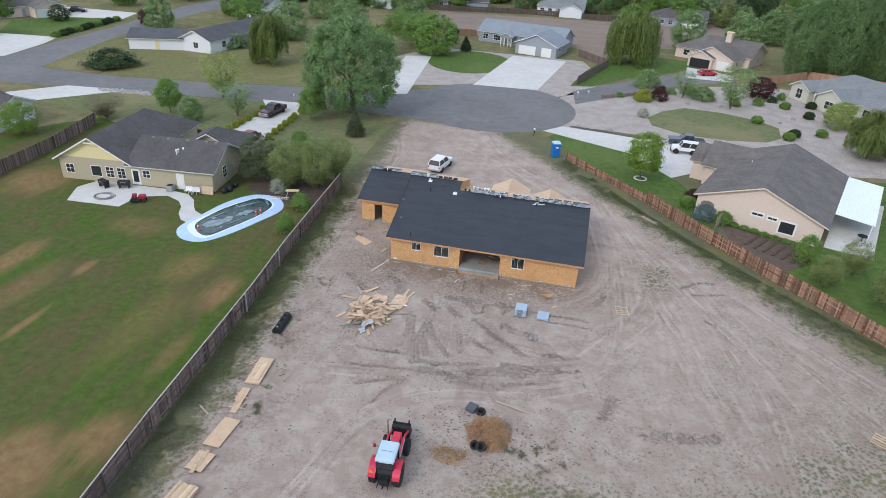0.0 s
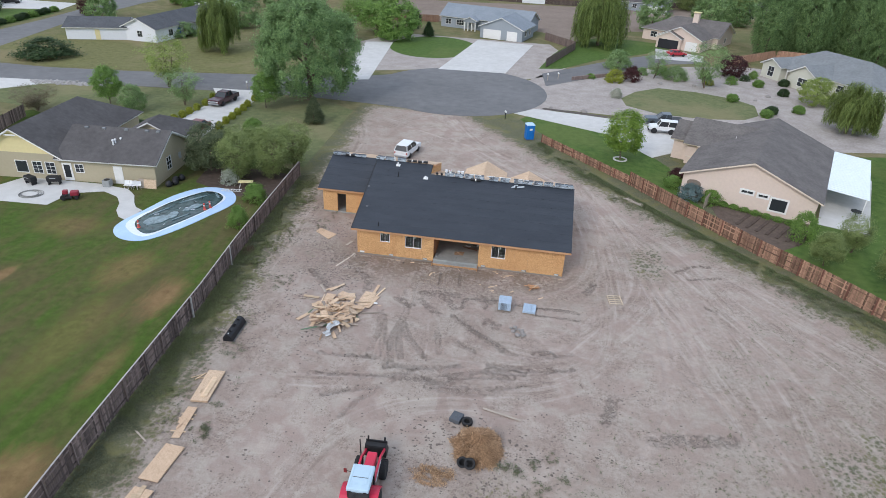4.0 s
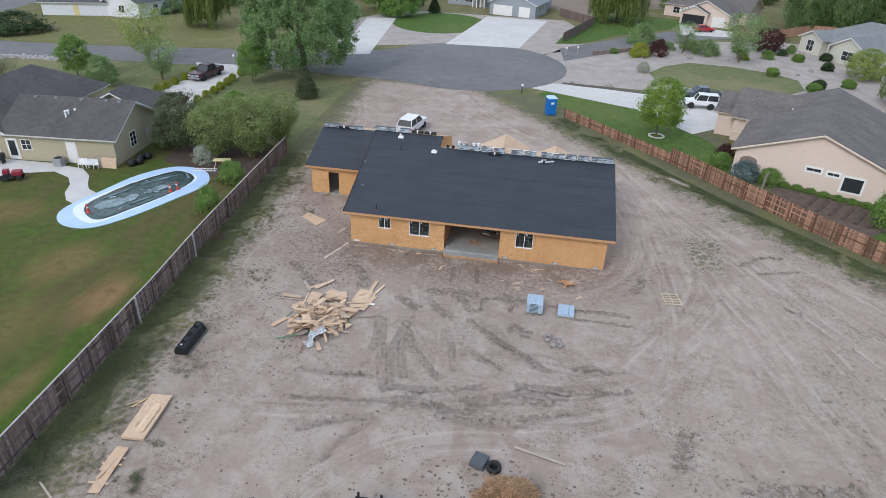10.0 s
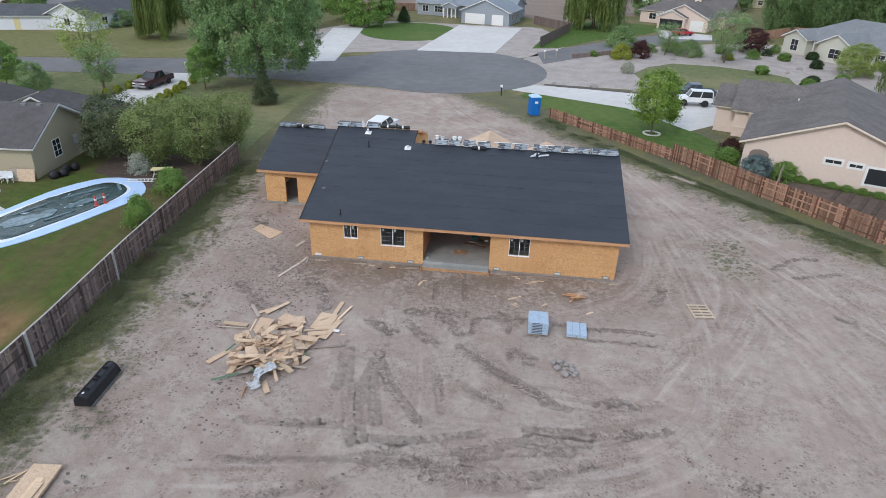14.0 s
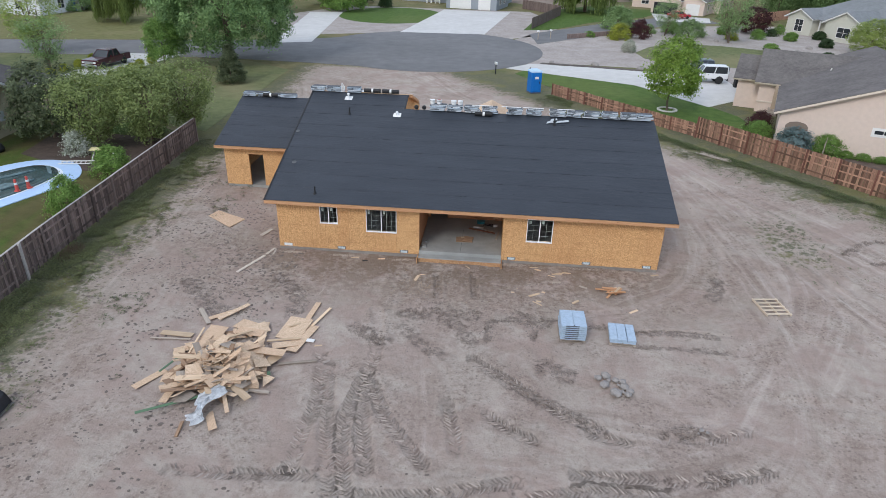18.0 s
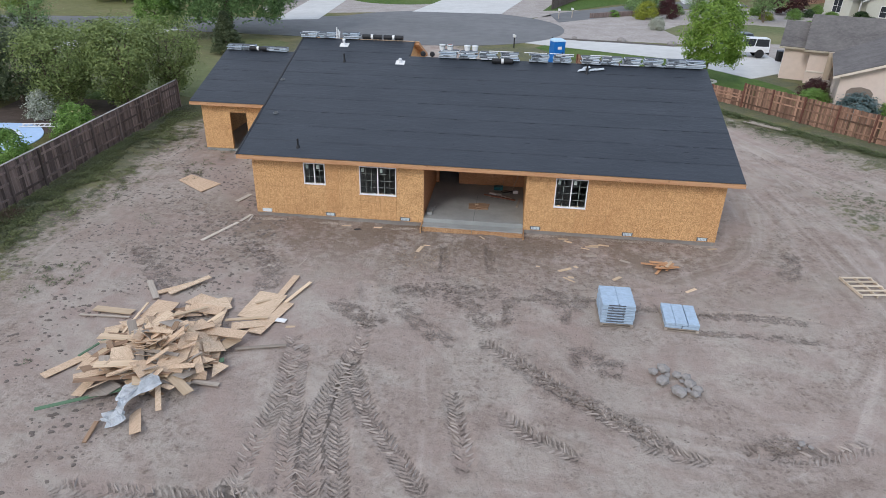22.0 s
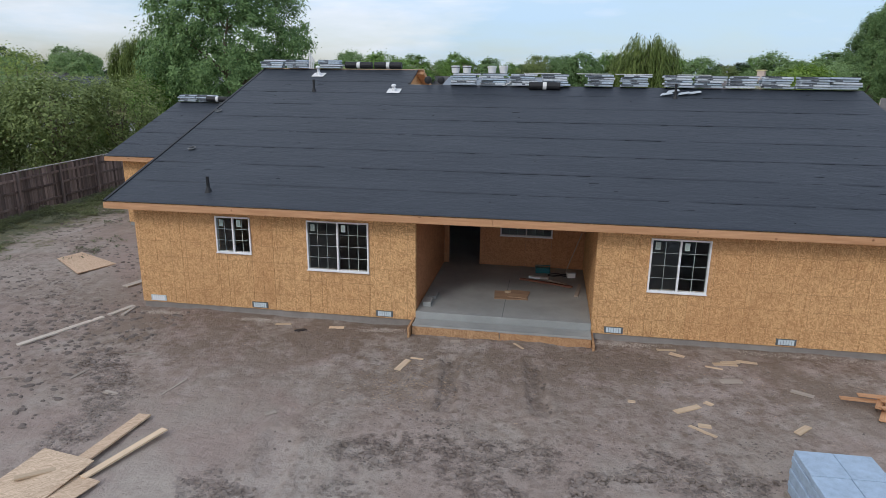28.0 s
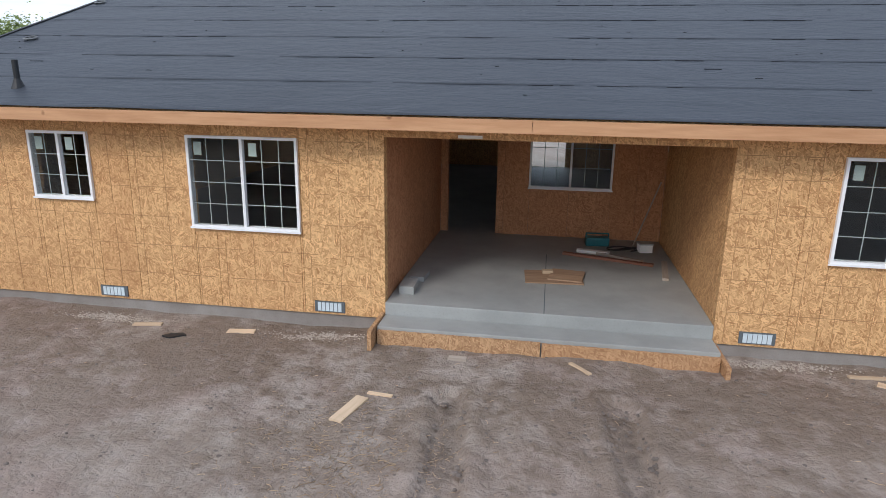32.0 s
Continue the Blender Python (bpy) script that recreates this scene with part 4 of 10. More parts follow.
# lawns
sheet("lawn_left", [(-5.3, -60), (-6.95, -44), (-7.8, -36), (-8.55, -28), (-9.1, -20), (-9.75, -11), (-10.6, -3), (-11.25, 6), (-12.1, 17), (-20, 22), (-58, 30), (-75, 5), (-75, -60)], 0.015, LAWN_L, "green back lawn with bare brown patches", "lawn")
sheet("lawn_front_left", [(-12.4, 19), (-13.5, 44), (-20, 48.4), (-36, 48.0), (-57, 45.4), (-75, 43), (-84, 36), (-60, 31), (-45, 24), (-20, 22.2)], 0.018, LAWN_F, "mown dark green front lawn", "lawn")
sheet("lawn_right", [(17.6, 38.5), (12.5, 47.5), (13.8, 50.0), (25.5, 44.0), (31.5, 35.2), (33.0, 32.0), (33.5, 25.0), (36.5, 14.0), (34.0, 15.8), (28.2, 24.6)], 0.018, LAWN_R, "green watered side lawn", "lawn")
sheet("yard_right", [(36.6, 13.2), (39.0, 9.8), (48, -1.4), (56, -10), (92, 5), (96, 58), (77, 48.5), (57, 43.0), (50, 24), (46, 16.5), (36.8, 21.0)], 0.014, LAWN_R, "green back yard behind the cedar fence", "lawn")
sheet("verge_far", [(-36, 60.8), (-58, 56.0), (-73, 53.6), (-90, 53.8), (-99, 78), (-84, 80), (-68, 86), (-50, 84), (-34, 82), (-22, 63.8)], 0.02, LAWN_D, "wide strip of dry mown grass across the street", "lawn")
sheet("lawn_round", ring(-10.5, 98.5, 10.0, 12.5, 30), 0.03, LAWN_R, "round green front lawn by a grey house", "lawn")
sheet("lawn_willow", [(14.2, 84.3), (19, 86), (27.0, 98.2), (38.8, 109.6), (42, 116), (52, 122), (30, 128), (21.9, 118.5), (16.9, 100.3)], 0.024, LAWN_R, "green lawn under a willow", "lawn")
sheet("lawn_oval", [(29.5, 65.9), (32.5, 71.5), (37.2, 76.0), (44, 75.2), (50, 72.5), (53.0, 68.5), (52, 62), (48.9, 58.6), (42, 57), (35, 57.6), (30, 61.2)], 0.03, LAWN_F, "yellow green oval lawn in gravel", "lawn")

sheet("bare_field", [(-34, 138), (13.5, 129), (23.5, 112), (24, 135), (62, 150), (66, 198), (22, 184), (-36, 174)], 0.008, stone("brown fallow field", (0.20, 0.155, 0.125), (0.27, 0.215, 0.18), 0.8, 0.95, 0.6), "bare brown fallow field behind houses", "field")
sheet("lawn_corner", [(-124, 77.5), (-134, 92), (-131, 99), (-117, 107.5), (-109.6, 102), (-108.6, 81)], 0.022, LAWN_R, "green corner lawn beside a side street", "lawn")
sheet("driveway_corner", [(-140, 118), (-115.5, 119), (-112.6, 108.2), (-129, 103)], 0.04, CONCRETE, "pale concrete driveway", "driveway")
sheet("driveway_corner_south", [(-126, 77), (-108.8, 79.4), (-106.2, 72), (-103.6, 58), (-124, 60)], 0.034, CONCRETE, "pale concrete driveway", "driveway")

sheet("driveway_beige_house", [(41.8, 117.3), (52.2, 111.7), (50.5, 104.5), (40.2, 104.2)], 0.05, CONCRETE, "pale concrete apron before a garage", "driveway")

# gravel gardens and concrete drives
sheet("gravel_right", [(12.5, 52), (13, 62), (12, 72), (15, 79), (20, 82), (46, 98), (58, 103), (95, 96), (95, 62), (78, 50), (52, 44), (37, 47), (32, 54), (20, 55)], 0.012, GRAVEL, "pale gravel garden with winding paths", "gravel bed")
sheet("gravel_grey_house", [(-28, 66), (-5, 77), (12, 74), (16, 78), (22, 92), (16, 112), (-22, 112), (-30, 92)], 0.012, GRAVEL, "pale gravel front garden", "gravel bed")
sheet("driveway_left", [(-35.6, 23.5), (-29.2, 24.5), (-29.9, 44.0), (-29.0, 50.2), (-39.6, 49.2), (-36.0, 44.0)], 0.04, CONCRETE, "pale concrete driveway", "driveway")
sheet("driveway_west", [(-92, 26), (-77.5, 29), (-73, 35), (-64, 45.4), (-76, 43.8), (-82, 36), (-92, 32)], 0.04, CONCRETE, "pale concrete driveway", "driveway")
sheet("driveway_north", [(-21.6, 61.5), (-16.4, 63.8), (-20.4, 100), (-26.4, 98)], 0.04, CONCRETE, "pale concrete driveway", "driveway")
sheet("driveway_grey_house", [(-5.6, 76.6), (7.8, 77.6), (12.0, 109.5), (-1.6, 110.5)], 0.045, CONCRETE, "wide white concrete driveway", "driveway")
sheet("driveway_right", [(11.4, 50.4), (14.5, 54.0), (22.0, 53.1), (27.9, 52.0), (33.0, 53.4), (36.8, 50.5), (37.0, 40.5), (31.2, 35.2), (25.6, 43.9)], 0.045, CONCRETE, "white concrete driveway", "driveway")
sheet("ditch", [(15.6, 54.3), (22.0, 53.35), (27.9, 52.3), (28.6, 52.9), (22.5, 54.4), (16.0, 55.2)], 0.03, stone("damp dark ditch soil", (0.075, 0.062, 0.053), (0.15, 0.128, 0.112), 2.0, 0.8, 0.6), "dark damp ditch beside a driveway", "ditch")
sheet("driveway_garage", [(16.0, 70), (42, 99), (52, 104), (51, 112), (42, 110), (32, 101), (15, 80)], 0.03, ASPHALT, "curved asphalt driveway", "driveway")

# ---- the new house, in bare strand board ----
M = 1 / 3
E0, ZE = -0.45, 2.80


def roof_z(y):
    return ZE + M * (y - E0)


house = thing("unfinished_house", "single-storey house shell sheathed in bare OSB with black roof underlayment", "house")
W = 19.08


def wall_panels(name, parent, fixed, span, z0, z1, holes, axis, thick=0.14, top=None):
    """A wall of board sheets four feet wide, with openings right through; axis: the one the wall runs along."""
    cuts = sorted({span[0], span[1], *(h[0] for h in holes), *(h[1] for h in holes), *(span[0] + 1.22 * i for i in range(1, int((span[1] - span[0]) / 1.22) + 1))})
    cuts = [c for i, c in enumerate(cuts) if span[0] <= c <= span[1] and (i == 0 or c - cuts[i - 1] > 0.02)]
    g = 0.0025
    for a, b in zip(cuts, cuts[1:]):
        mid = (a + b) / 2
        bands = [(z0, z1 if top is None else top(mid))]
        for h in holes:
            if h[0] - 0.01 <= mid <= h[1] + 0.01:
                bands = [(lo, min(hi, h[2])) for lo, hi in bands if h[2] > lo] + [(max(lo, h[3]), hi) for lo, hi in bands if h[3] < hi]
        for lo, hi in bands:
            if hi - lo < 0.03:
                continue
            if axis == "x":
                bm = box(B(), (a + g, fixed, lo), (b - g, fixed + thick, hi))
            else:
                bm = box(B(), (fixed, a + g, lo), (fixed + thick, b - g, hi))
            part(name, bm, OSB_RED_SHADE if name == "porch_sheet" and fixed != PORCH[1] else OSB, parent)


WIN = [(2.21, 3.09, 1.55, 2.44), (4.56, 6.07, 1.24, 2.44), (12.54, 13.78, 1.22, 2.42)]
PORCH = (7.22, 11.37, 0.0, 2.50)
wall_panels("wall_sheet", house, 0.0, (0.0, W), 0.10, 2.66, WIN + [PORCH], "x")
# ends and front of the main body
wall_panels("wall_sheet", house, 0.0, (0.145, 14.6), 0.10, 2.66, [], "y")
wall_panels("wall_sheet", house, W - 0.14, (0.145, 14.6), 0.10, 2.66, [], "y")
wall_panels("wall_sheet", house, 14.6, (0.0, W), 0.10, 2.66, [(8.6, 9.8, 0.1, 2.15), (2, 4.2, 0.9, 2.2), (13, 15.2, 0.9, 2.2)], "x")
# recessed porch
PB = 4.28
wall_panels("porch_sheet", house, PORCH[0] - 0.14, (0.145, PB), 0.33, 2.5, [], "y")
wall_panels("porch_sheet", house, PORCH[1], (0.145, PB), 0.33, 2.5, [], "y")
PWIN = (8.92, 10.42, 1.27, 2.40)
PDOOR = (7.36, 8.30, 0.33, 2.40)
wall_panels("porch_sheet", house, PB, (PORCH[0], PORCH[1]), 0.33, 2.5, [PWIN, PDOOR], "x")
part("porch_ceiling", box(B(), (PORCH[0], 0.05, 2.505), (PORCH[1], PB, 2.53)), OSB, house)
# flat dark lid added over the rooms to keep their inside dark
part("room_lid", box(B(), (0.15, 0.15, 2.54), (W - 0.15, 14.55, 2.58)), plain("dark room lid", (0.24, 0.17, 0.11), 0.9), house)
# slab, foundation
for a, b in ((0.02, PORCH[0] - 0.002), (PORCH[1] + 0.002, W - 0.02)):
    part("foundation", box(B(), (a, 0.03, -0.4), (b, 0.3, 0.10)), DIRTY, house, "grey concrete foundation wall with dirt splashes")
part("floor_slab", box(B(), (0.15, 0.302, -0.3), (W - 0.15, 14.55, 0.325)), SLAB, house)
part("porch_slab", rounded(box(B(), (PORCH[0] + 0.003, -0.03, -0.3), (PORCH[1] - 0.003, PB, 0.335)), 0.012), SLAB, house, "smooth grey concrete porch floor")
part("porch_step", rounded(box(B(), (PORCH[0] + 0.003, -0.45, -0.3), (PORCH[1] - 0.003, -0.031, 0.165)), 0.012), SLAB, house, "grey concrete porch step")

# rear slope of the main roof, in courses of underlayment
def roof_sheet(x0, x1, y0, y1, z_of, up=0.0, thick=0.02):
    return slab(B(), [(x0, y0, z_of(y0) + up), (x1, y0, z_of(y0) + up), (x1, y1, z_of(y1) + up), (x0, y1, z_of(y1) + up)], thick)


XL, XM, XR = -0.43, 5.36, 19.56
YL, YR = 9.15, 7.72
part("roof_deck", roof_sheet(XL + 0.01, XM, E0 + 0.02, YL, roof_z, -0.035, 0.03), OSB, house)
part("roof_deck", roof_sheet(XM, XR - 0.01, E0 + 0.02, YR, roof_z, -0.035, 0.03), OSB, house)


def courses(x0, x1, y0, y1, z_of, pitch=1.045):
    """Overlapping strips of underlayment, each a little wavy along its lower edge."""
    n = int(math.ceil((y1 - y0) / pitch))
    for i in range(n):
        a, b = y0 + i * pitch, min(y1, y0 + (i + 1) * pitch + 0.06)
        bm = B()
        k = max(2, int((x1 - x0) / 0.22))
        rows = []
        for f, lift in ((0.0, 0.002), (0.06, 0.002), (0.2, 0.0022), (0.35, 0.0016), (0.5, 0.001), (0.65, 0.0005), (0.8, 0.0), (1.0, -0.001)):
            row = []
            for j in range(k + 1):
                x = x0 + (x1 - x0) * j / k
                y = a + (b - a) * f
                wav = (noise.noise((x * 1.0, y * 2.4, 3.3 + i)) * 0.007 + noise.noise((x * 3.2, y * 4.0, 1.3)) * 0.0035) * (1 - f * 0.5) if 0 < j < k else 0
                edge = noise.noise((x * 0.8, i * 3.1, 7.0)) * 0.012 if f == 0 and i > 0 else 0
                row.append(bm.verts.new((x, y + edge, z_of(y) + lift + wav)))
            rows.append(row)
        low = [bm.verts.new(v.co - Vector((0, 0, 0.0025))) for v in rows[0]]
        for r0, r1 in zip([low] + rows, rows):
            for j in range(k):
                bm.faces.new((r0[j], r0[j + 1], r1[j + 1], r1[j]))
        part("underlayment_strip", bm, FELT, house, smooth=True)


courses(XL, XM, E0, YL, roof_z)
courses(XM, XR, E0, YR, roof_z)


def down(y, top_y):
    return roof_z(top_y) - M * (y - top_y)


for x in (XL - 0.03, XM - 0.02):
    y0, y1 = (E0, YL) if x < 0 else (YR + 0.02, YL)
    part("rake_fold", slab(B(), [(x, y0, roof_z(y0) + 0.022), (x + 0.07, y0, roof_z(y0) + 0.024), (x + 0.07, y1, roof_z(y1) + 0.024), (x, y1, roof_z(y1) + 0.022)], 0.05), BLACK, house, "black folded edge of the underlayment")

# front slopes, and the raised gable side between the two ridges
part("roof_front", slab(B(), [(XL, YL, roof_z(YL)), (XM, YL, roof_z(YL)), (XM, 15.1, down(15.1, YL)), (XL, 15.1, down(15.1, YL))], 0.04), OSB_OLD, house, "bare board on the street side of the roof")
part("roof_front", slab(B(), [(XM, YR, roof_z(YR)), (XR, YR, roof_z(YR)), (XR, 15.1, down(15.1, YR)), (XM, 15.1, down(15.1, YR))], 0.04), OSB_OLD, house)
# gable infill at the two ends
for x, top in ((0.02, YL), (W - 0.06, YR)):
    bm = B()
    pts = [(x, 0.1, 2.6), (x, 14.6, 2.6), (x, 14.6, down(14.6, top) - 0.1), (x, top, roof_z(top) - 0.09), (x, 0.1, roof_z(0.1) - 0.09)]
    slab(bm, pts, -0.04)
    part("gable_sheet", bm, OSB, house)
part("gable_sheet", slab(B(), [(XM - 0.05, YR, roof_z(YR)), (XM - 0.05, 15.0, down(15.0, YR)), (XM - 0.05, 15.0, down(15.0, YL) - 0.08), (XM - 0.05, YL, roof_z(YL) - 0.08)], 0.04), OSB, house)
# trim boards
part("fascia", box(box(B(), (XL, E0 - 0.045, 2.625), (9.05, E0 - 0.005, 2.775)), (9.056, E0 - 0.045, 2.625), (XR, E0 - 0.005, 2.775)), FASCIA, house, "fresh reddish fir fascia board")
part("soffit", box(B(), (XL, E0, 2.63), (XR, 0.02, 2.655)), OSB, house)
for x in (XL + 0.004, XR - 0.044):
    top = YL if x < 0 else YR
    bm = slab(B(), [(x, E0 - 0.04, roof_z(E0) - 0.07), (x + 0.04, E0 - 0.04, roof_z(E0) - 0.07), (x + 0.04, top, roof_z(top) - 0.07), (x, top, roof_z(top) - 0.07)], 0.12)
    part("rake_board", bm, FASCIA, house)
part("ridge_strip", slab(B(), [(XL, YL - 0.02, roof_z(YL) + 0.03), (XM + 0.25, YL - 0.02, roof_z(YL) + 0.03), (XM + 0.25, YL + 0.22, roof_z(YL) + 0.0), (XL, YL + 0.22, roof_z(YL))], 0.03), OSB_OLD, house)
part("rake_board", slab(B(), [(XM, YL + 0.05, roof_z(YL)), (XM + 0.25, YL + 0.05, roof_z(YL)), (XM + 0.25, 12.5, down(12.5, YL)), (XM, 12.5, down(12.5, YL))], 0.15), FASCIA, house)

# garage wing
GX0, GX1, GY, GE, GZE, GYR = -6.05, -0.05, 8.10, 7.66, 2.74, 13.0


def gar_z(y):
    return GZE + 0.34 * (y - GE)


GDOOR = (-4.50, -3.58, 0.05, 2.12)
wall_panels("wall_sheet", house, GY, (GX0, GX1), 0.10, 2.66, [GDOOR], "x")
wall_panels("wall_sheet", house, GX0, (GY + 0.145, 18.3), 0.10, 2.66, [], "y")
wall_panels("wall_sheet", house, 18.3, (GX0, GX1), 0.10, 2.66, [(-5.5, -0.8, 0.1, 2.3)], "x")
part("garage_slab", box(B(), (GX0 + 0.02, GY + 0.03, -0.3), (GX1, 18.3, 0.08)), SLAB, house)
part("roof_deck", roof_sheet(GX0 - 0.40, XL - 0.012, GE + 0.02, GYR, gar_z, -0.035, 0.03), OSB, house)
courses(GX0 - 0.40, XL - 0.045, GE, GYR, gar_z)
part("roof_front", slab(B(), [(GX0 - 0.4, GYR, gar_z(GYR)), (XL - 0.012, GYR, gar_z(GYR)), (XL - 0.012, 18.75, GZE), (GX0 - 0.4, 18.75, GZE)], 0.04), OSB_OLD, house)
part("fascia", box(B(), (GX0 - 0.4, GE - 0.045, 2.565), (XL - 0.045, GE - 0.005, 2.715)), FASCIA, house)
part("soffit", box(B(), (GX0 - 0.4, GE, 2.575), (XL - 0.045, GY + 0.02, 2.6)), OSB, house)
part("rake_board", slab(B(), [(GX0 - 0.396, GE - 0.04, GZE - 0.07), (GX0 - 0.356, GE - 0.04, GZE - 0.07), (GX0 - 0.356, GYR, gar_z(GYR) - 0.07), (GX0 - 0.396, GYR, gar_z(GYR) - 0.07)], 0.12), FASCIA, house)
bm = B()
slab(bm, [(GX0 + 0.02, GY + 0.1, 2.6), (GX0 + 0.02, 18.3, 2.6), (GX0 + 0.02, GYR, gar_z(GYR) - 0.09)], -0.04)
part("gable_sheet", bm, OSB, house)

# two bare gables over the street front
for cx, half, zr, y1 in ((10.3, 2.3, 4.2, 16.4), (15.0, 1.9, 3.75, 15.8)):
    y0 = 7.72 + 3 * (roof_z(YR) - zr)
    for s in (-1, 1):
        part("front_gable_roof", slab(B(), [(cx, y0, zr), (cx, y1, zr), (cx + s * half, y1, zr - 0.5 * half), (cx + s * half, y0 + 2.4, zr - 0.5 * half)][::s], 0.03), OSB_OLD, house, "bare board gable roof over the street front")

# ---- windows, vents, porch clutter of the new house ----
def sash_window(parent, x0, x1, z0, z1, y, cols, rows, stickers=True):
    """A white vinyl slider set in its opening: outer frame, two sashes with grids, panes."""
    w = 0.022
    bm = B()
    for a, b in (((x0 - 0.014, z0 - 0.014), (x1 + 0.014, z0 + w)), ((x0 - 0.014, z1 - w), (x1 + 0.014, z1 + 0.014)), ((x0 - 0.014, z0 + w), (x0 + w, z1 - w)), ((x1 - w, z0 + w), (x1 + 0.014, z1 - w))):
        box(bm, (a[0], y - 0.03, a[1]), (b[0], y + 0.07, b[1]))
    win = part("window", bm, WHITE, parent, "white vinyl sliding window with grids")
    mid = (x0 + x1) / 2
    part("mullion", box(B(), (mid - 0.02, y - 0.022, z0 + w), (mid + 0.02, y + 0.05, z1 - w)), WHITE, win)
    for k, (a, b) in enumerate(((x0 + w, mid - 0.026), (mid + 0.026, x1 - w))):
        yy = y + 0.012 + 0.02 * k
        pane = part("pane", box(B(), (a, yy, z0 + w), (b, yy + 0.004, z1 - w)), GLASS, win)
        pane.visible_shadow = False
        for i in range(1, cols):
            x = a + (b - a) * i / cols
            part("muntin", box(B(), (x - 0.0055, yy - 0.006, z0 + w), (x + 0.0055, yy - 0.001, z1 - w)), GRID, win)
        for j in range(1, rows):
            z = z0 + w + (z1 - z0 - 2 * w) * j / rows
            part("muntin", box(B(), (a, yy - 0.0075, z - 0.0055), (b, yy - 0.0062, z + 0.0055)), GRID, win)
        if stickers and k == 0:
            net = part("insect_screen", box(B(), (a + 0.004, y - 0.019, z0 + w + 0.004), (b - 0.004, y - 0.0175, z1 - w - 0.004)), SCREEN, win, "fine grey insect screen")
            net.visible_shadow = False
        if stickers:
            part("sticker", box(B(), (a + 0.06, yy - 0.011, z1 - w - 0.22), (a + 0.17, yy - 0.0085, z1 - w - 0.05)), STICKER, win, "pale green paper label")
    part("sill", box(B(), (x0 - 0.03, y - 0.045, z0 - 0.032), (x1 + 0.03, y - 0.031, z0 - 0.008)), WHITE, win)
    return win


SCREEN = bpy.data.materials.new("grey insect screen")
SCREEN.use_nodes = True
sn, sl = SCREEN.node_tree.nodes, SCREEN.node_tree.links
mixer, clear = sn.new("ShaderNodeMixShader"), sn.new("ShaderNodeBsdfTransparent")
sn["Principled BSDF"].inputs["Base Color"].default_value = (0.05, 0.052, 0.055, 1)
sn["Principled BSDF"].inputs["Roughness"].default_value = 0.7
mixer.inputs[0].default_value = 0.12
sl.new(clear.outputs[0], mixer.inputs[1])
sl.new(sn["Principled BSDF"].outputs[0], mixer.inputs[2])
sl.new(mixer.outputs[0], sn["Material Output"].inputs["Surface"])
GRID = plain("grey green grid bar", (0.40, 0.47, 0.44), 0.5)
STICKER = plain("pale label paper", (0.52, 0.62, 0.56), 0.7)
for (a, b, lo, hi), n in zip(WIN, ((2, 3), (3, 4), (2, 4))):
    sash_window(house, a, b, lo, hi, -0.012, *n)
sash_window(house, *PWIN, PB - 0.012, 3, 3, False)

# roof truss ends seen through the panes, drywall stacks inside
VENT_G = plain("blue grey vent screen", (0.56, 0.63, 0.66), 0.5)
VENT_D = plain("dark vent slot", (0.11, 0.125, 0.135), 0.8)
for vx in (0.45, 3.23, 6.45, 11.88, 15.6, 18.55):
    bm = B()
    box(bm, (vx - 0.21, -0.018, 0.135), (vx + 0.21, -0.002, 0.285))
    v = part("foundation_vent", bm, VENT_D if vx > 3 else VENT_G, house, "small framed foundation vent")
    n = 6
    for i in range(n):
        x = vx - 0.17 + 0.34 * (i + 0.5) / n
        part("vent_slat", box(B(), (x - 0.024, -0.026, 0.150), (x + 0.024, -0.019, 0.270)), VENT_G if vx > 3 else WHITE, v)
# step form boards
part("step_form", box(B(), (7.24, -0.495, -0.12), (9.28, -0.455, 0.125)), FORM, house, "rough board form left on the step")
part("step_form", box(B(), (9.30, -0.50, -0.12), (11.36, -0.456, 0.115)), FORM, house)
part("step_form", box(B(), (7.165, -0.70, -0.12), (7.215, -0.02, 0.19)), FORM, house)
part("step_form", box(B(), (11.375, -0.72, -0.15), (11.425, -0.02, 0.10)), FORM, house)
part("control_joint", box(B(), (9.30, -0.028, 0.3345), (9.312, 2.9, 0.3362)), VENT_D, house)
# printed nailing lines on the sheets
INK = plain("faint printed line", (0.34, 0.185, 0.085), 0.9)
bm = B()
for a, b, lo, hi in ((0.0, PORCH[0], 0.1, 2.62), (PORCH[1], W, 0.1, 2.62)):
    blocked = lambda x, z: any(h[0] - 0.05 < x < h[1] + 0.05 and h[2] - 0.08 < z < h[3] + 0.05 for h in WIN)
    x = a + 0.12
    while x < b - 0.1:
        z = lo
        while z < hi:
            z2 = min(hi, z + 0.2)
            if not blocked(x, z) and not blocked(x, z2) and rng.random() < 0.93:
                box(bm, (x - 0.0028, -0.0022, z), (x + 0.0028, 0.001, z2))
            z = z2
        x += 0.406
    for z in (0.52, 0.93, 1.335, 1.74, 2.15, 2.42):
        x = a + 0.05
        while x < b - 0.3:
            if not blocked(x, z) and not blocked(x + 0.25, z) and rng.random() < 0.86:
                box(bm, (x, -0.0022, z - 0.003 + 0.001 * math.sin(x)), (x + 0.25, 0.001, z + 0.003))
            x += 0.25
tagged(part("nailing_line", bm, INK, house, "thin dark nailing lines printed on the boards"), kind="stuff")
# ---- things lying on the porch ----
def board_at(name, x, y, z, l, w, t, rz, material, label, category, tilt=0.0, group="", bend=0.0):
    bm = box(B(), (-l / 2, -w / 2, 0), (l / 2, w / 2, t))
    return solid(name, bm, material, label, category, pose(x, y, z, tilt, bend, rz), group)


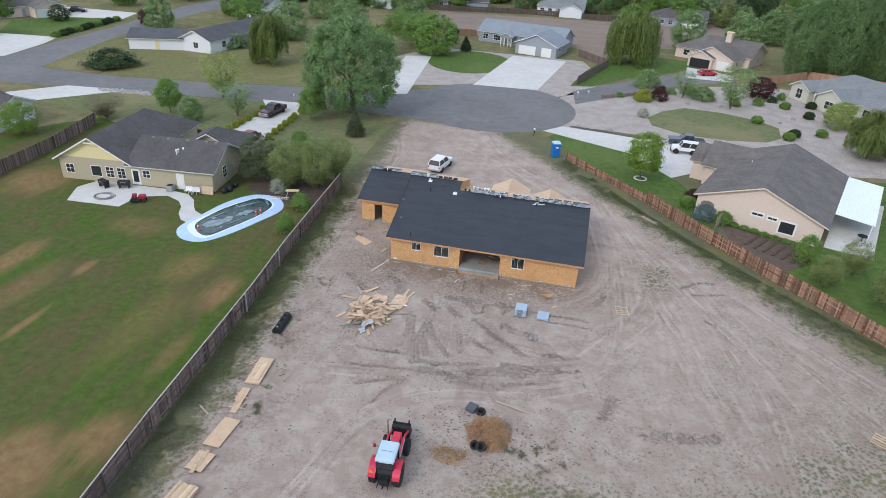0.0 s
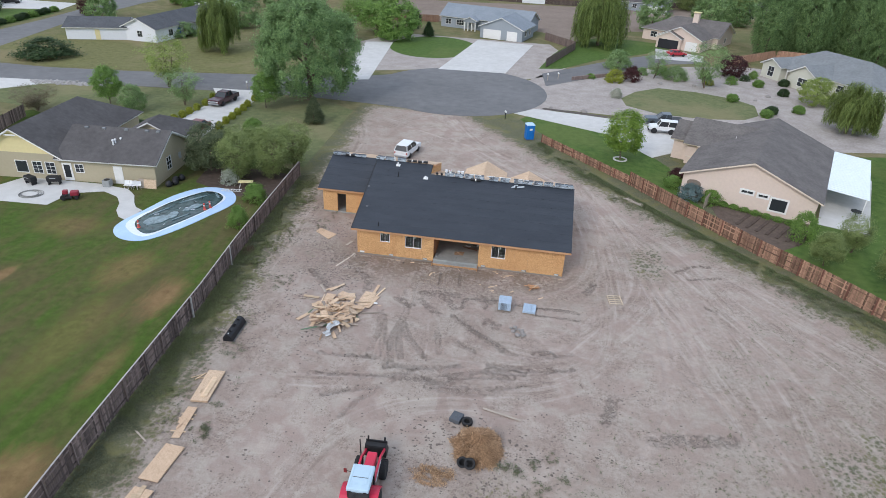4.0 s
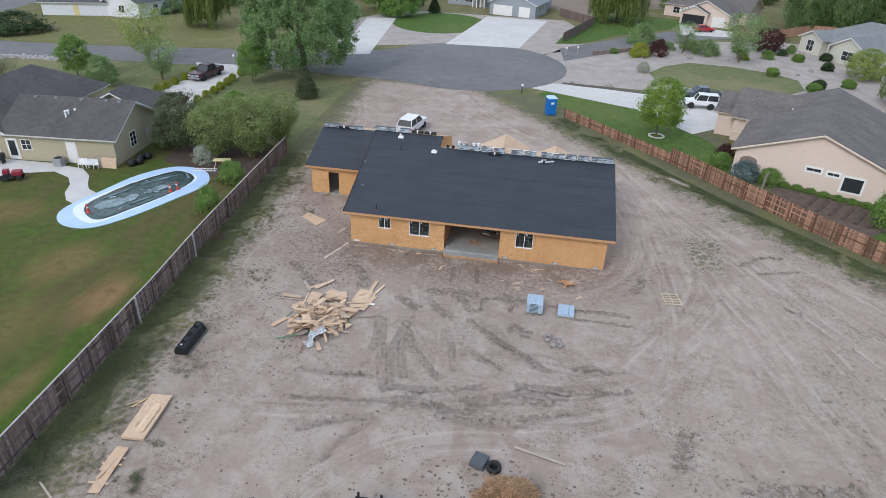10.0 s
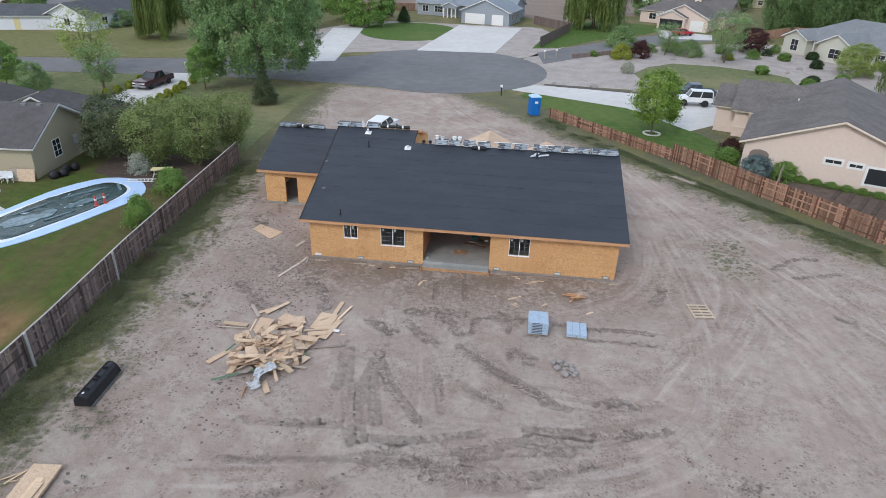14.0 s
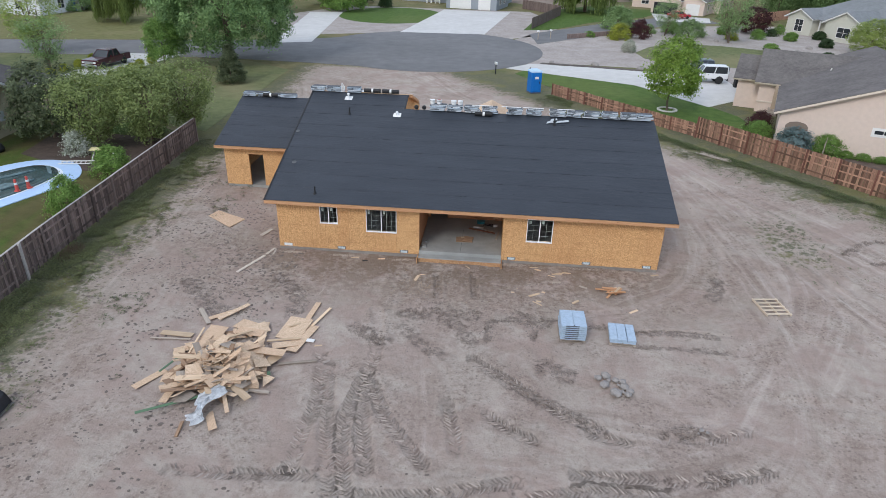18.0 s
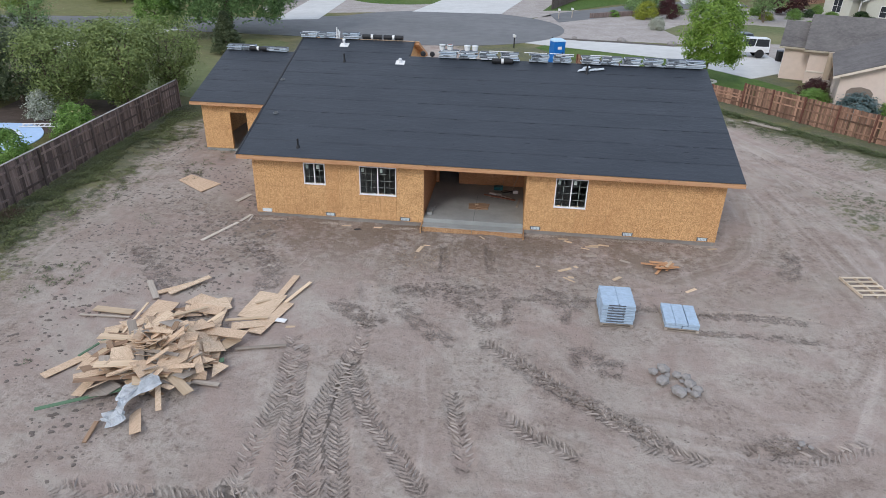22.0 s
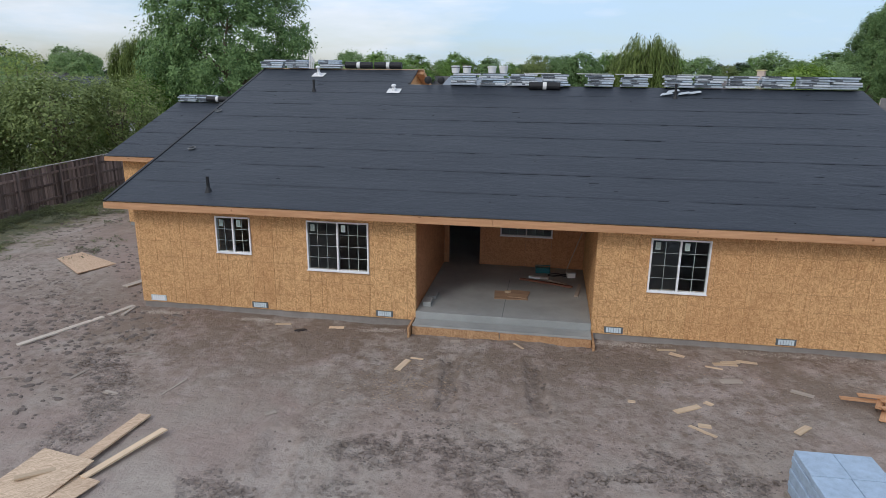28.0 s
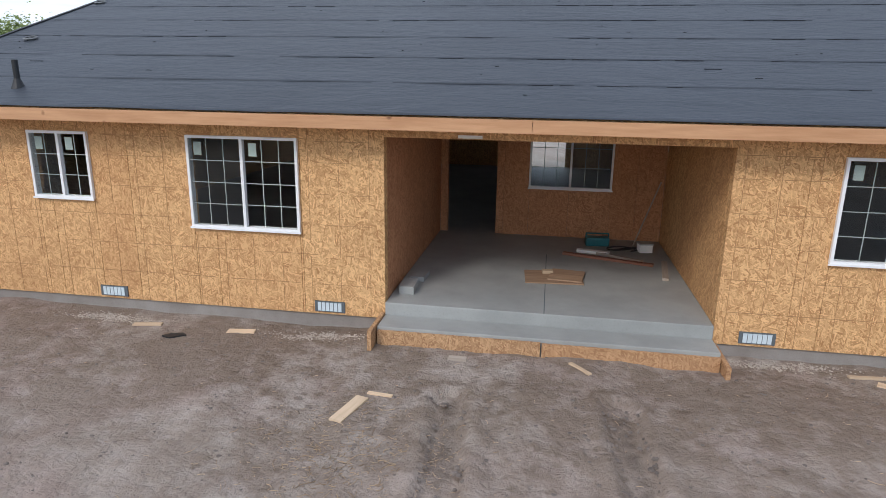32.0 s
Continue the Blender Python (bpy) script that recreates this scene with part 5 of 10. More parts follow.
board_at("plywood_sheet", 9.42, 1.55, 0.337, 0.85, 0.62, 0.02, 4, PLY, "cut piece of board lying on the porch floor", "board")
board_at("plywood_sheet", 9.62, 1.62, 0.358, 0.5, 0.55, 0.018, -8, PLY, "cut piece of board lying on the porch floor", "board")
board_at("wood_block", 9.33, 1.72, 0.358, 0.16, 0.10, 0.05, 10, LUMBER, "short sawn lumber block on the porch", "wood block")
board_at("concrete_block", 7.42, 0.55, 0.336, 0.2, 0.40, 0.11, 2, SLAB, "grey concrete paver by the porch wall", "block")
board_at("concrete_block", 7.46, 1.15, 0.336, 0.2, 0.40, 0.07, -3, SLAB, "grey concrete paver by the porch wall", "block")
board_at("lumber_scrap", 10.3, 2.75, 0.337, 1.5, 0.09, 0.04, -18, wood("red brown plank", (0.36, 0.16, 0.10), (0.22, 0.09, 0.06)), "reddish plank on the porch floor", "plank")
board_at("lumber_scrap", 10.35, 3.0, 0.337, 1.2, 0.07, 0.04, -30, GREYWOOD, "thin grey strip on the porch floor", "plank")
board_at("lumber_scrap", 10.1, 3.15, 0.337, 0.55, 0.12, 0.05, -12, WHITE_PAINT, "white trim offcut on the porch floor", "plank")
board_at("lumber_scrap", 11.15, 2.25, 0.337, 1.0, 0.09, 0.04, 82, GREYWOOD, "plank by the porch wall", "plank")
bm = rounded(box(B(), (-0.21, -0.11, 0), (0.21, 0.11, 0.16)), 0.03)
tb = thing("tool_box", "teal plastic tool tray with handle", "tool box", pose(10.2, 3.75, 0.336, 0, 0, 5))
TEAL = plain("teal plastic", (0.02, 0.13, 0.15), 0.45)
part("tray", bm, TEAL, tb)
part("handle", rod(rod(rod(B(), (-0.2, 0, 0.15), (-0.2, 0, 0.22), 0.012), (0.2, 0, 0.15), (0.2, 0, 0.22), 0.012), (-0.2, 0, 0.22), (0.2, 0, 0.22), 0.014), TEAL, tb)
bx = thing("paint_bucket", "small white box with grey lid by the wall", "box", pose(11.0, 3.45, 0.336, 0, 0, 12))
part("body", rounded(box(B(), (-0.11, -0.09, 0), (0.11, 0.09, 0.14)), 0.01), WHITE_PAINT, bx)
part("lid", box(B(), (-0.118, -0.098, 0.141), (0.118, 0.098, 0.165)), SLAB, bx)
solid("broom_stick", rod(B(), (0, 0, 0), (0.42, 0.22, 1.15), 0.014, 0.012), GREYWOOD, "wooden broom handle leaning on the porch wall", "broom", pose(10.85, 3.85, 0.336))
cord = bpy.data.curves.new("cord", "CURVE")
cord.dimensions, cord.bevel_depth = "3D", 0.012
sp = cord.splines.new("NURBS")
sp.points.add(13)
for i, p in enumerate(sp.points):
    p.co = (10.55 + 0.3 * math.cos(i * 1.1) + 0.02 * i, 3.55 + 0.18 * math.sin(i * 1.3), 0.35, 1)
sp.use_endpoint_u = True
cord.materials.append(BLACK)
cob = new("extension_cord", cord)
me = bpy.data.meshes.new_from_object(cob.evaluated_get(bpy.context.evaluated_depsgraph_get()))
bpy.data.objects.remove(cob)
tagged(new("extension_cord", me), "black power cord in loose coils on the floor", "cord")
part("header_tag", box(B(), (8.15, -0.006, 2.512), (8.45, -0.001, 2.55)), WHITE_PAINT, house, "white paper tag on the porch header")

# ---- things on the roof ----
def roof_m(x, y, z_of, up=0.0, rz=0.0):
    return pose(x, y, z_of(y) + up, 0, 0, rz)


SHINGLE_WRAP = plain("pale blue grey shingle wrap", (0.36, 0.455, 0.56), 0.5, vary=0.2, scale=8, fine=60)
SHINGLE_EDGE = plain("dark shingle edges", (0.10, 0.11, 0.125), 0.9, vary=0.3, scale=10, fine=70)


WRAPS = [plain(n, c, 0.5, vary=v, scale=9, fine=45) for n, c, v in (("pale grey shingle wrap", (0.58, 0.62, 0.66), 0.30), ("blue grey shingle wrap", (0.44, 0.52, 0.60), 0.35), ("dull grey shingle wrap", (0.38, 0.43, 0.48), 0.35))]


def bundle_stack(n, m, group):
    """Wrapped shingle bundles laid over a ridge, not quite on top of one another."""
    t = thing("shingle_stack", "stack of wrapped shingle bundles on the roof ridge", "shingle stack", m, group)
    for i in range(n):
        dx, dy, dz, l = rng.uniform(-0.07, 0.07), rng.uniform(-0.03, 0.03), 0.074 * i, rng.uniform(0.40, 0.46)
        ob = part("shingle_pack", rounded(box(B(), (-l, -0.17, 0), (l, 0.17, 0.058)), 0.014), rng.choice(WRAPS), t)
        ob.matrix_local = pose(dx, dy, dz, rng.uniform(-1.5, 1.5), rng.uniform(-0.8, 0.8), rng.uniform(-2.5, 2.5))
        ob = part("pack_edge", box(B(), (-l + 0.02, -0.163, 0.059), (l - 0.02, 0.163, 0.0735)), SHINGLE_EDGE, t)
        ob.matrix_local = pose(dx, dy, dz)
        if rng.random() < 0.72:
            ob = part("wrap_print", box(B(), (-l + 0.03, -0.1745, 0.012), (rng.uniform(-0.08, 0.12), -0.1715, 0.05)), SHINGLE_EDGE, t, "dark printed band on the wrapping")
            ob.matrix_local = pose(dx, dy, dz)
    return t


for x, n in ((7.3, 5), (8.28, 5), (9.26, 5), (10.3, 5), (11.72, 5), (12.85, 5), (14.1, 5), (15.08, 5), (16.06, 5), (17.04, 5), (18.02, 5), (18.98, 5)):
    bundle_stack(n, pose(x + rng.uniform(-0.03, 0.03), YR - 0.02, roof_z(YR) + 0.02, 0, 0, rng.uniform(-2, 2)), "shingle stacks along the ridge")
for x, l in ((9.85, 1.2), (11.5, 1.1), (12.75, 1.15), (14.6, 1.0)):
    board_at("trim_board", x, YR - 0.02, roof_z(YR) + 0.395, l, 0.1, 0.02, rng.uniform(-2, 2), WHITE_PAINT, "white trim board lying on the shingle stacks", "plank")
for x, n in ((-0.05, 4), (0.86, 4), (2.15, 4)):
    bundle_stack(n, pose(x, YL + 0.02, roof_z(YL) + 0.035, 0, 0, rng.uniform(-2, 2)), "shingle stacks along the ridge")
for x, n in ((-5.9, 4), (-5.0, 4), (-3.9, 3), (-3.2, 3)):
    bundle_stack(n, pose(x, GYR, gar_z(GYR) + 0.02, 0, 0, rng.uniform(-2, 2)), "shingle stacks along the ridge")


def felt_roll(x, y, z):
    t = thing("underlayment_roll", "black roll of roof underlayment with a white band", "roll", pose(x, y, z))
    part("roll", lathe(B(), [(0.05, -0.5), (0.12, -0.5), (0.12, 0.5), (0.05, 0.5)], 16, (0, 0, 0.12), "X"), BLACK, t, smooth=False)
    part("band", lathe(B(), [(0.1, -0.06), (0.1225, -0.06), (0.1225, 0.06), (0.1, 0.06)], 16, (0, 0, 0.12), "X"), WHITE_PAINT, t)


felt_roll(9.95, YR - 0.34, roof_z(YR - 0.34) + 0.01)
felt_roll(3.2, YL - 0.0, roof_z(YL) + 0.035)
felt_roll(4.3, YL - 0.0, roof_z(YL) + 0.035)
felt_roll(-4.45, GYR - 0.16, gar_z(GYR) + 0.02)
for i, x in enumerate((6.98, 7.36, 8.2, 8.58)):
    t = thing("nail_pail", "white plastic nail pail on the roof ridge", "pail", pose(x, YR - 0.02, roof_z(YR) + 0.392), "nail pails")
    part("pail", lathe(B(), [(0.12, 0.0), (0.145, 0.2), (0.15, 0.2), (0.15, 0.23)], 16), WHITE, t)
    part("rim", lathe(B(), [(0.154, 0.17), (0.158, 0.18), (0.154, 0.195)], 16), plain("dark rim", (0.1, 0.1, 0.11)) if i < 2 else WHITE_PAINT, t)
    part("lid", lathe(B(), [(0.1, 0.231), (0.11, 0.24), (0.02, 0.241)], 12), plain("reddish lid", (0.35, 0.16, 0.14)) if i == 1 else WHITE, t)
for x in (6.5, 6.05):
    t = thing("black_coil", "small black coil on the roof ridge", "coil", pose(x, YR - 0.05, roof_z(YR) + 0.02))
    part("coil", lathe(B(), [(0.05, -0.07), (0.12, -0.05), (0.13, 0.0), (0.12, 0.05), (0.05, 0.07)], 14, (0, 0, 0.13), "Y"), BLACK, t)


def vent_pipe(x, y, h, r=0.04, white=False, name="vent_pipe"):
    t = thing(name, ("white" if white else "black") + " plastic plumbing vent pipe through the roof", "vent pipe", roof_m(x, y, roof_z))
    part("pipe", lathe(B(), [(r, -0.1), (r, h), (r * 0.8, h), (r * 0.8, h - 0.03)], 12), WHITE if white else BLACK, t)
    part("collar", lathe(B(), [(r * 2.4, -0.03), (r * 1.6, 0.05), (r * 1.05, 0.11)], 12), WHITE if white else BLACK, t)


vent_pipe(1.97, 0.2, 0.36)
vent_pipe(2.27, 6.95, 0.38)
vent_pipe(13.94, 6.85, 0.42)
for x, y, big in ((5.02, 7.05, False), (1.9, 8.5, True)):
    t = thing("roof_vent", "white metal roof vent with a flashing plate", "roof vent", Matrix.Translation((x, y, roof_z(y) + 0.016)) @ pose(0, 0, 0, math.degrees(math.atan(M))))
    part("flashing", rounded(box(B(), (-0.22, -0.2, 0), (0.22, 0.2, 0.012)), 0.004), WHITE_PAINT, t)
    part("vent_pipe", lathe(B(), [(0.09, 0.01), (0.08, 0.08), (0.05, 0.11), (0.05, 0.17 + 0.10 * big)], 14), WHITE, t)
    part("cap", lathe(B(), [(0.085, 0.17 + 0.10 * big), (0.075, 0.21 + 0.10 * big), (0.02, 0.235 + 0.10 * big)], 14), WHITE, t)
t = thing("pipe_bundle", "white plastic pipes standing at the ridge", "pipe", pose(1.35, YL - 0.1, roof_z(YL) + 0.02))
for i in range(3):
    part("pipe", rod(B(), (0.07 * i, 0, 0), (0.07 * i + 0.06, -0.08, 0.55 - 0.1 * i), 0.03, 0.03, 10), WHITE, t)
t = thing("shingle_scraps", "torn pale wrapping scraps round the vent pipe", "scraps")
for dx, dy, r in ((-0.25, 0.05, 20), (0.28, 0.12, -35), (0.62, 0.2, -10), (-0.02, 0.3, 60)):
    y = 6.95 + dy
    part("scrap", slab(B(), [(13.94 + dx - 0.2, y - 0.1, roof_z(y - 0.1) + 0.05), (13.94 + dx + 0.2, y - 0.07, roof_z(y) + 0.09), (13.94 + dx + 0.17, y + 0.12, roof_z(y) + 0.13), (13.94 + dx - 0.12, y + 0.1, roof_z(y) + 0.08)], 0.01), plain("pale grey wrap", (0.5, 0.54, 0.57), 0.6), t)
for x, y in ((0.29, 2.45), (-0.25, 5.1)):
    t = thing("wire_ring", "small ring of pale cord on the roof", "ring", Matrix.Translation((x, y, roof_z(y) + 0.02)) @ pose(0, 0, 0, math.degrees(math.atan(M))))
    part("ring", lathe(B(), [(0.10, 0.0), (0.12, 0.012), (0.10, 0.024), (0.085, 0.012), (0.10, 0.0)], 14), plain("dull cord", (0.16, 0.165, 0.17)), t)
# thin black gaps where the laps lift
bm = B()
for x0, x1, y0, y1, zf in ((XL, XM, E0, YL, roof_z), (XM, XR, E0, YR, roof_z), (GX0 - 0.4, XL - 0.05, GE, GYR, gar_z)):
    for i in range(1, int((y1 - y0) / 1.045) + 1):
        y = y0 + 1.045 * i
        x = x0 + 0.1
        while x < x1 - 0.7 and y < y1 - 0.2:
            l = rng.uniform(0.12, 0.55)
            thick = rng.choice((0.0015, 0.0015, 0.002, 0.002, 0.005))
            if rng.random() < 0.42:
                e = noise.noise((x * 0.8, i * 3.1, 7.0)) * 0.012 - 0.004
                slab(bm, [(x, y + e - thick, zf(y) + 0.004), (x + l, y + e - thick, zf(y) + 0.004), (x + l, y + e, zf(y) + 0.004 + thick * 0.6), (x, y + e, zf(y) + 0.004 + thick * 0.6)], 0.008)
            x += l + rng.uniform(0.02, 0.3)
# short black dashes between the laps, drawn as the shade of small wrinkles
for x0, x1, y0, y1, zf in ((XL, XM, E0, YL, roof_z), (XM, XR, E0, YR, roof_z), (GX0 - 0.4, XL - 0.05, GE, GYR, gar_z)):
    for i in range(int((y1 - y0) / 1.045) + 1):
        for f in (0.33, 0.66):
            y = y0 + 1.045 * (i + f)
            x = x0 + rng.uniform(0.1, 0.9)
            while x < x1 - 0.3 and y < y1 - 0.15:
                l = rng.choice((0.03, 0.03, 0.05, 0.09, 0.22))
                e = rng.uniform(-0.02, 0.02)
                if rng.random() < 0.16:
                    slab(bm, [(x, y + e - 0.002, zf(y + e) + 0.006), (x + l, y + e - 0.002, zf(y + e) + 0.006), (x + l, y + e + 0.002, zf(y + e) + 0.009), (x, y + e + 0.002, zf(y + e) + 0.009)], 0.01)
                x += l + rng.uniform(0.15, 0.75)
tagged(part("lap_wrinkle_shade", bm, plain("black lap gap and wrinkle shade", (0.010, 0.010, 0.012), 0.95, vary=0.1), house, "black lap gaps and dashes standing for the shade of wrinkles"), kind="stuff")

# ---- fences ----
def fence(name, pts, height, material, label, face, board=0.14, gap=0.012, post_mat=None):
    """A board fence along a line: posts, rails on one side, boards as pieces; face: +1 or -1, the side that shows the rails."""
    f = thing(name, label, "fence")
    proto = []
    for k in range(4):
        bm = box(B(), (0, 0, 0.03), (board, 0.018, height - 0.02 + 0.012 * k))
        proto.append(mesh_of("fence_board", bm, material))
    post = mesh_of("fence_post", rounded(box(B(), (-0.05, -0.05, -0.1), (0.05, 0.05, height + 0.04)), 0.008, 1), post_mat or material)
    left = 300
    spare = B()
    for (ax, ay), (bx, by) in zip(pts, pts[1:]):
        d = math.hypot(bx - ax, by - ay)
        a = math.atan2(by - ay, bx - ax)
        base = Matrix.Translation((ax, ay, 0)) @ Matrix.Rotation(a, 4, "Z")
        n = max(1, round(d / 2.4))
        for i in range(n + 1):
            piece("fence_post", post, f, base @ Matrix.Translation((d * i / n, face * 0.075, 0)) @ Matrix.Rotation(radians(rng.uniform(-1, 1)), 4, "Y"))
        for i in range(n):
            for z in (0.35, height * 0.55, height - 0.3):
                r = B()
                box(r, (d * i / n + 0.02, face * 0.03 - 0.02, z - 0.045), (d * (i + 1) / n - 0.02, face * 0.03 + 0.02, z + 0.045))
                r.transform(base)
                part("fence_rail", r, material, f)
        m = int(d / (board + gap))
        for i in range(m):
            mm = base @ Matrix.Translation((i * d / m, -face * 0.012, rng.uniform(-0.02, 0.02))) @ Matrix.Rotation(radians(rng.uniform(-0.7, 0.7)), 4, "Y")
            if left > 0:
                piece("fence_board", proto[rng.randrange(4)], f, mm)
                left -= 1
            else:
                q = box(B(), (0, 0, 0.03), (board, 0.018, height))
                q.transform(mm)
                me = bpy.data.meshes.new("tmp")
                q.to_mesh(me)
                q.free()
                spare.from_mesh(me)
                bpy.data.meshes.remove(me)
    if len(spare.verts):
        tagged(part("far_board", spare, material, f), kind="stuff")
    else:
        spare.free()
    return f


LF = fence("wooden_fence", [(-11.9, 16.4), (-11.2, 6), (-10.55, -3), (-9.7, -11), (-9.05, -20), (-8.5, -28), (-7.75, -36), (-6.9, -44)], 1.78, FENCE_L, "weathered dark brown board fence with posts and rails", 1)
lf = [(-11.9, 16.4), (-11.2, 6), (-10.55, -3), (-9.7, -11), (-9.05, -20), (-8.5, -28), (-7.75, -36), (-6.9, -44)]
CAP = wood("bleached fence cap", (0.46, 0.43, 0.41), (0.32, 0.29, 0.28), 3.0, 0.8, 0.12, 0)
for (ax, ay), (bx, by) in zip(lf, lf[1:]):
    d = math.hypot(bx - ax, by - ay)
    for i in range(round(d / 2.4)):
        l0, l1 = d * i / round(d / 2.4), d * (i + 1) / round(d / 2.4)
        q = box(B(), (l0 + 0.005, -0.045, 1.80), (l1 - 0.005, 0.045, 1.83))
        q.transform(Matrix.Translation((ax, ay, 0)) @ Matrix.Rotation(math.atan2(by - ay, bx - ax), 4, "Z"))
        part("cap_board", q, CAP, LF, "bleached grey cap board")
for y in (-13.1, -4.9):
    x = np.interp(y, (-36, -28, -20, -11, -3, 6, 16.4), (-7.75, -8.5, -9.05, -9.7, -10.55, -11.2, -11.9))
    part("new_post", box(B(), (x + 0.12, y - 0.06, -0.1), (x + 0.2, y + 0.06, 1.9)), CAP, LF, "pale replacement post")
fence("wooden_fence", [(46.9, -1.9), (42.4, 4.1), (38.3, 8.9), (32.6, 16.6), (27.2, 24.4)], 1.72, FENCE_R, "reddish cedar board fence with posts and rails", 1, post_mat=FENCE_P)
fence("wooden_fence", [(27.2, 24.4), (20.5, 32.3), (16.2, 37.4)], 1.15, FENCE_R, "lower section of weathered cedar fence", 1, post_mat=FENCE_P)
fence("wooden_fence", [(58.5, -16.5), (52.0, -8.5), (46.9, -1.9)], 1.72, FENCE_R, "reddish cedar board fence", -1, post_mat=FENCE_P)
fence("wooden_fence", [(-53, 2.0), (-54, 15.0), (-56.5, 27.0)], 1.8, FENCE_L, "dark brown board fence beside a house", 1)

# ---- piles of building material ----
def wrapped_pallet(x, y, rz, layers, label):
    t = thing("shingle_pallet", label, "shingle pallet", pose(x, y, -0.03, 0, 0, rz))
    base = part("pallet", box(box(box(B(), (-0.53, -0.62, 0), (0.53, 0.62, 0.02)), (-0.53, -0.62, 0.02), (-0.43, 0.62, 0.079)), (0.43, -0.62, 0.02), (0.53, 0.62, 0.079)), GREYWOOD, t)
    part("deck", box(B(), (-0.53, -0.62, 0.08), (0.53, 0.62, 0.1)), GREYWOOD, base)
    for i in range(layers):
        z = 0.105 + 0.098 * i
        half = [(-0.52, -0.2), (-0.2, 0.17), (0.17, 0.52)] if i % 2 else [(-0.52, 0.0), (0.0, 0.52)]
        for a, b in half:
            for c, d in ((-0.61, 0.0), (0.0, 0.61)) if i % 2 == 0 else ((-0.61, 0.61),):
                j = rng.uniform(-0.012, 0.012)
                part("shingle_pack", rounded(box(B(), (a + 0.006 + j, c + 0.006, z), (b - 0.006 + j, d - 0.006, z + 0.088)), 0.014), SHINGLE_WRAP, t)
        if layers > 3:
            part("dark_slot", box(B(), (-0.34, -0.614, z + 0.052), (0.20, -0.52, z + 0.086)), SHINGLE_EDGE, t)
    return t


wrapped_pallet(14.37, -6.02, 1, 7, "tall cube of pale blue wrapped shingle bundles on a pallet")
wrapped_pallet(16.42, -6.02, -3, 2, "low pallet with two layers of blue wrapped shingles")


def scatter_boards(name, label, boards, material, group=""):
    t = thing(name, label, "debris pile")
    for x, y, z, l, w, th, rz, rx, ry in boards:
        bm = box(B(), (-l / 2, -w / 2, 0), (l / 2, w / 2, th))
        ob = part("board_piece", bm, material if rng.random() < 0.86 else LUMBER, t)
        ob.matrix_local = pose(x, y, z, rx, ry, rz)
    return t


# the heap of cut strand board
heap = thing("offcut_heap", "loose heap of pale OSB offcuts and lumber scraps", "debris pile")
hr = random.Random(21)


def cut_piece(l, w, th, kind):
    if kind == 0:
        return box(B(), (-l / 2, -w / 2, 0), (l / 2, w / 2, th))
    if kind == 1:
        p = [(-l / 2, -w / 2), (l / 2, -w / 2), (l / 2 * hr.uniform(-0.2, 0.9), w / 2), (-l / 2, w / 2 * hr.uniform(0.2, 1))]
    else:
        p = [(-l / 2, -w / 2), (l / 2, -w / 2 * hr.uniform(0.3, 1)), (-l / 2 * hr.uniform(-0.6, 0.9), w / 2)]
    return prism(B(), p, 0, th)


for i in range(270):
    a, r = hr.uniform(0, 2 * math.pi), abs(hr.gauss(0, 0.55))
    x, y = 1.1 + 1.6 * r * math.cos(a), -10.35 + 1.95 * r * math.sin(a)
    d = math.hypot((x - 1.0) / 2.1, (y + 10.35) / 2.4)
    z = max(0.02, 0.72 * (1 - d * d)) * hr.uniform(0.15, 1.0)
    kind = hr.choice((0, 0, 0, 0, 0, 1, 1, 2))
    l, w = (hr.uniform(0.5, 1.7), hr.uniform(0.1, 0.36)) if kind == 0 else (hr.uniform(0.5, 1.05), hr.uniform(0.4, 0.75))
    tilt = 9 + 22 * max(0, 1 - d)
    ob = part("offcut", cut_piece(l, w, 0.014 if w > 0.12 else 0.038, kind), hr.choice((OSB_OLD, OSB_OLD, OSB_OLD, OSB_OLD, LUMBER, PLY, GREYWOOD)), heap)
    ob.matrix_local = pose(x, y, z, hr.gauss(0, tilt * 0.6), hr.gauss(0, tilt * 0.6), hr.uniform(0, 360))
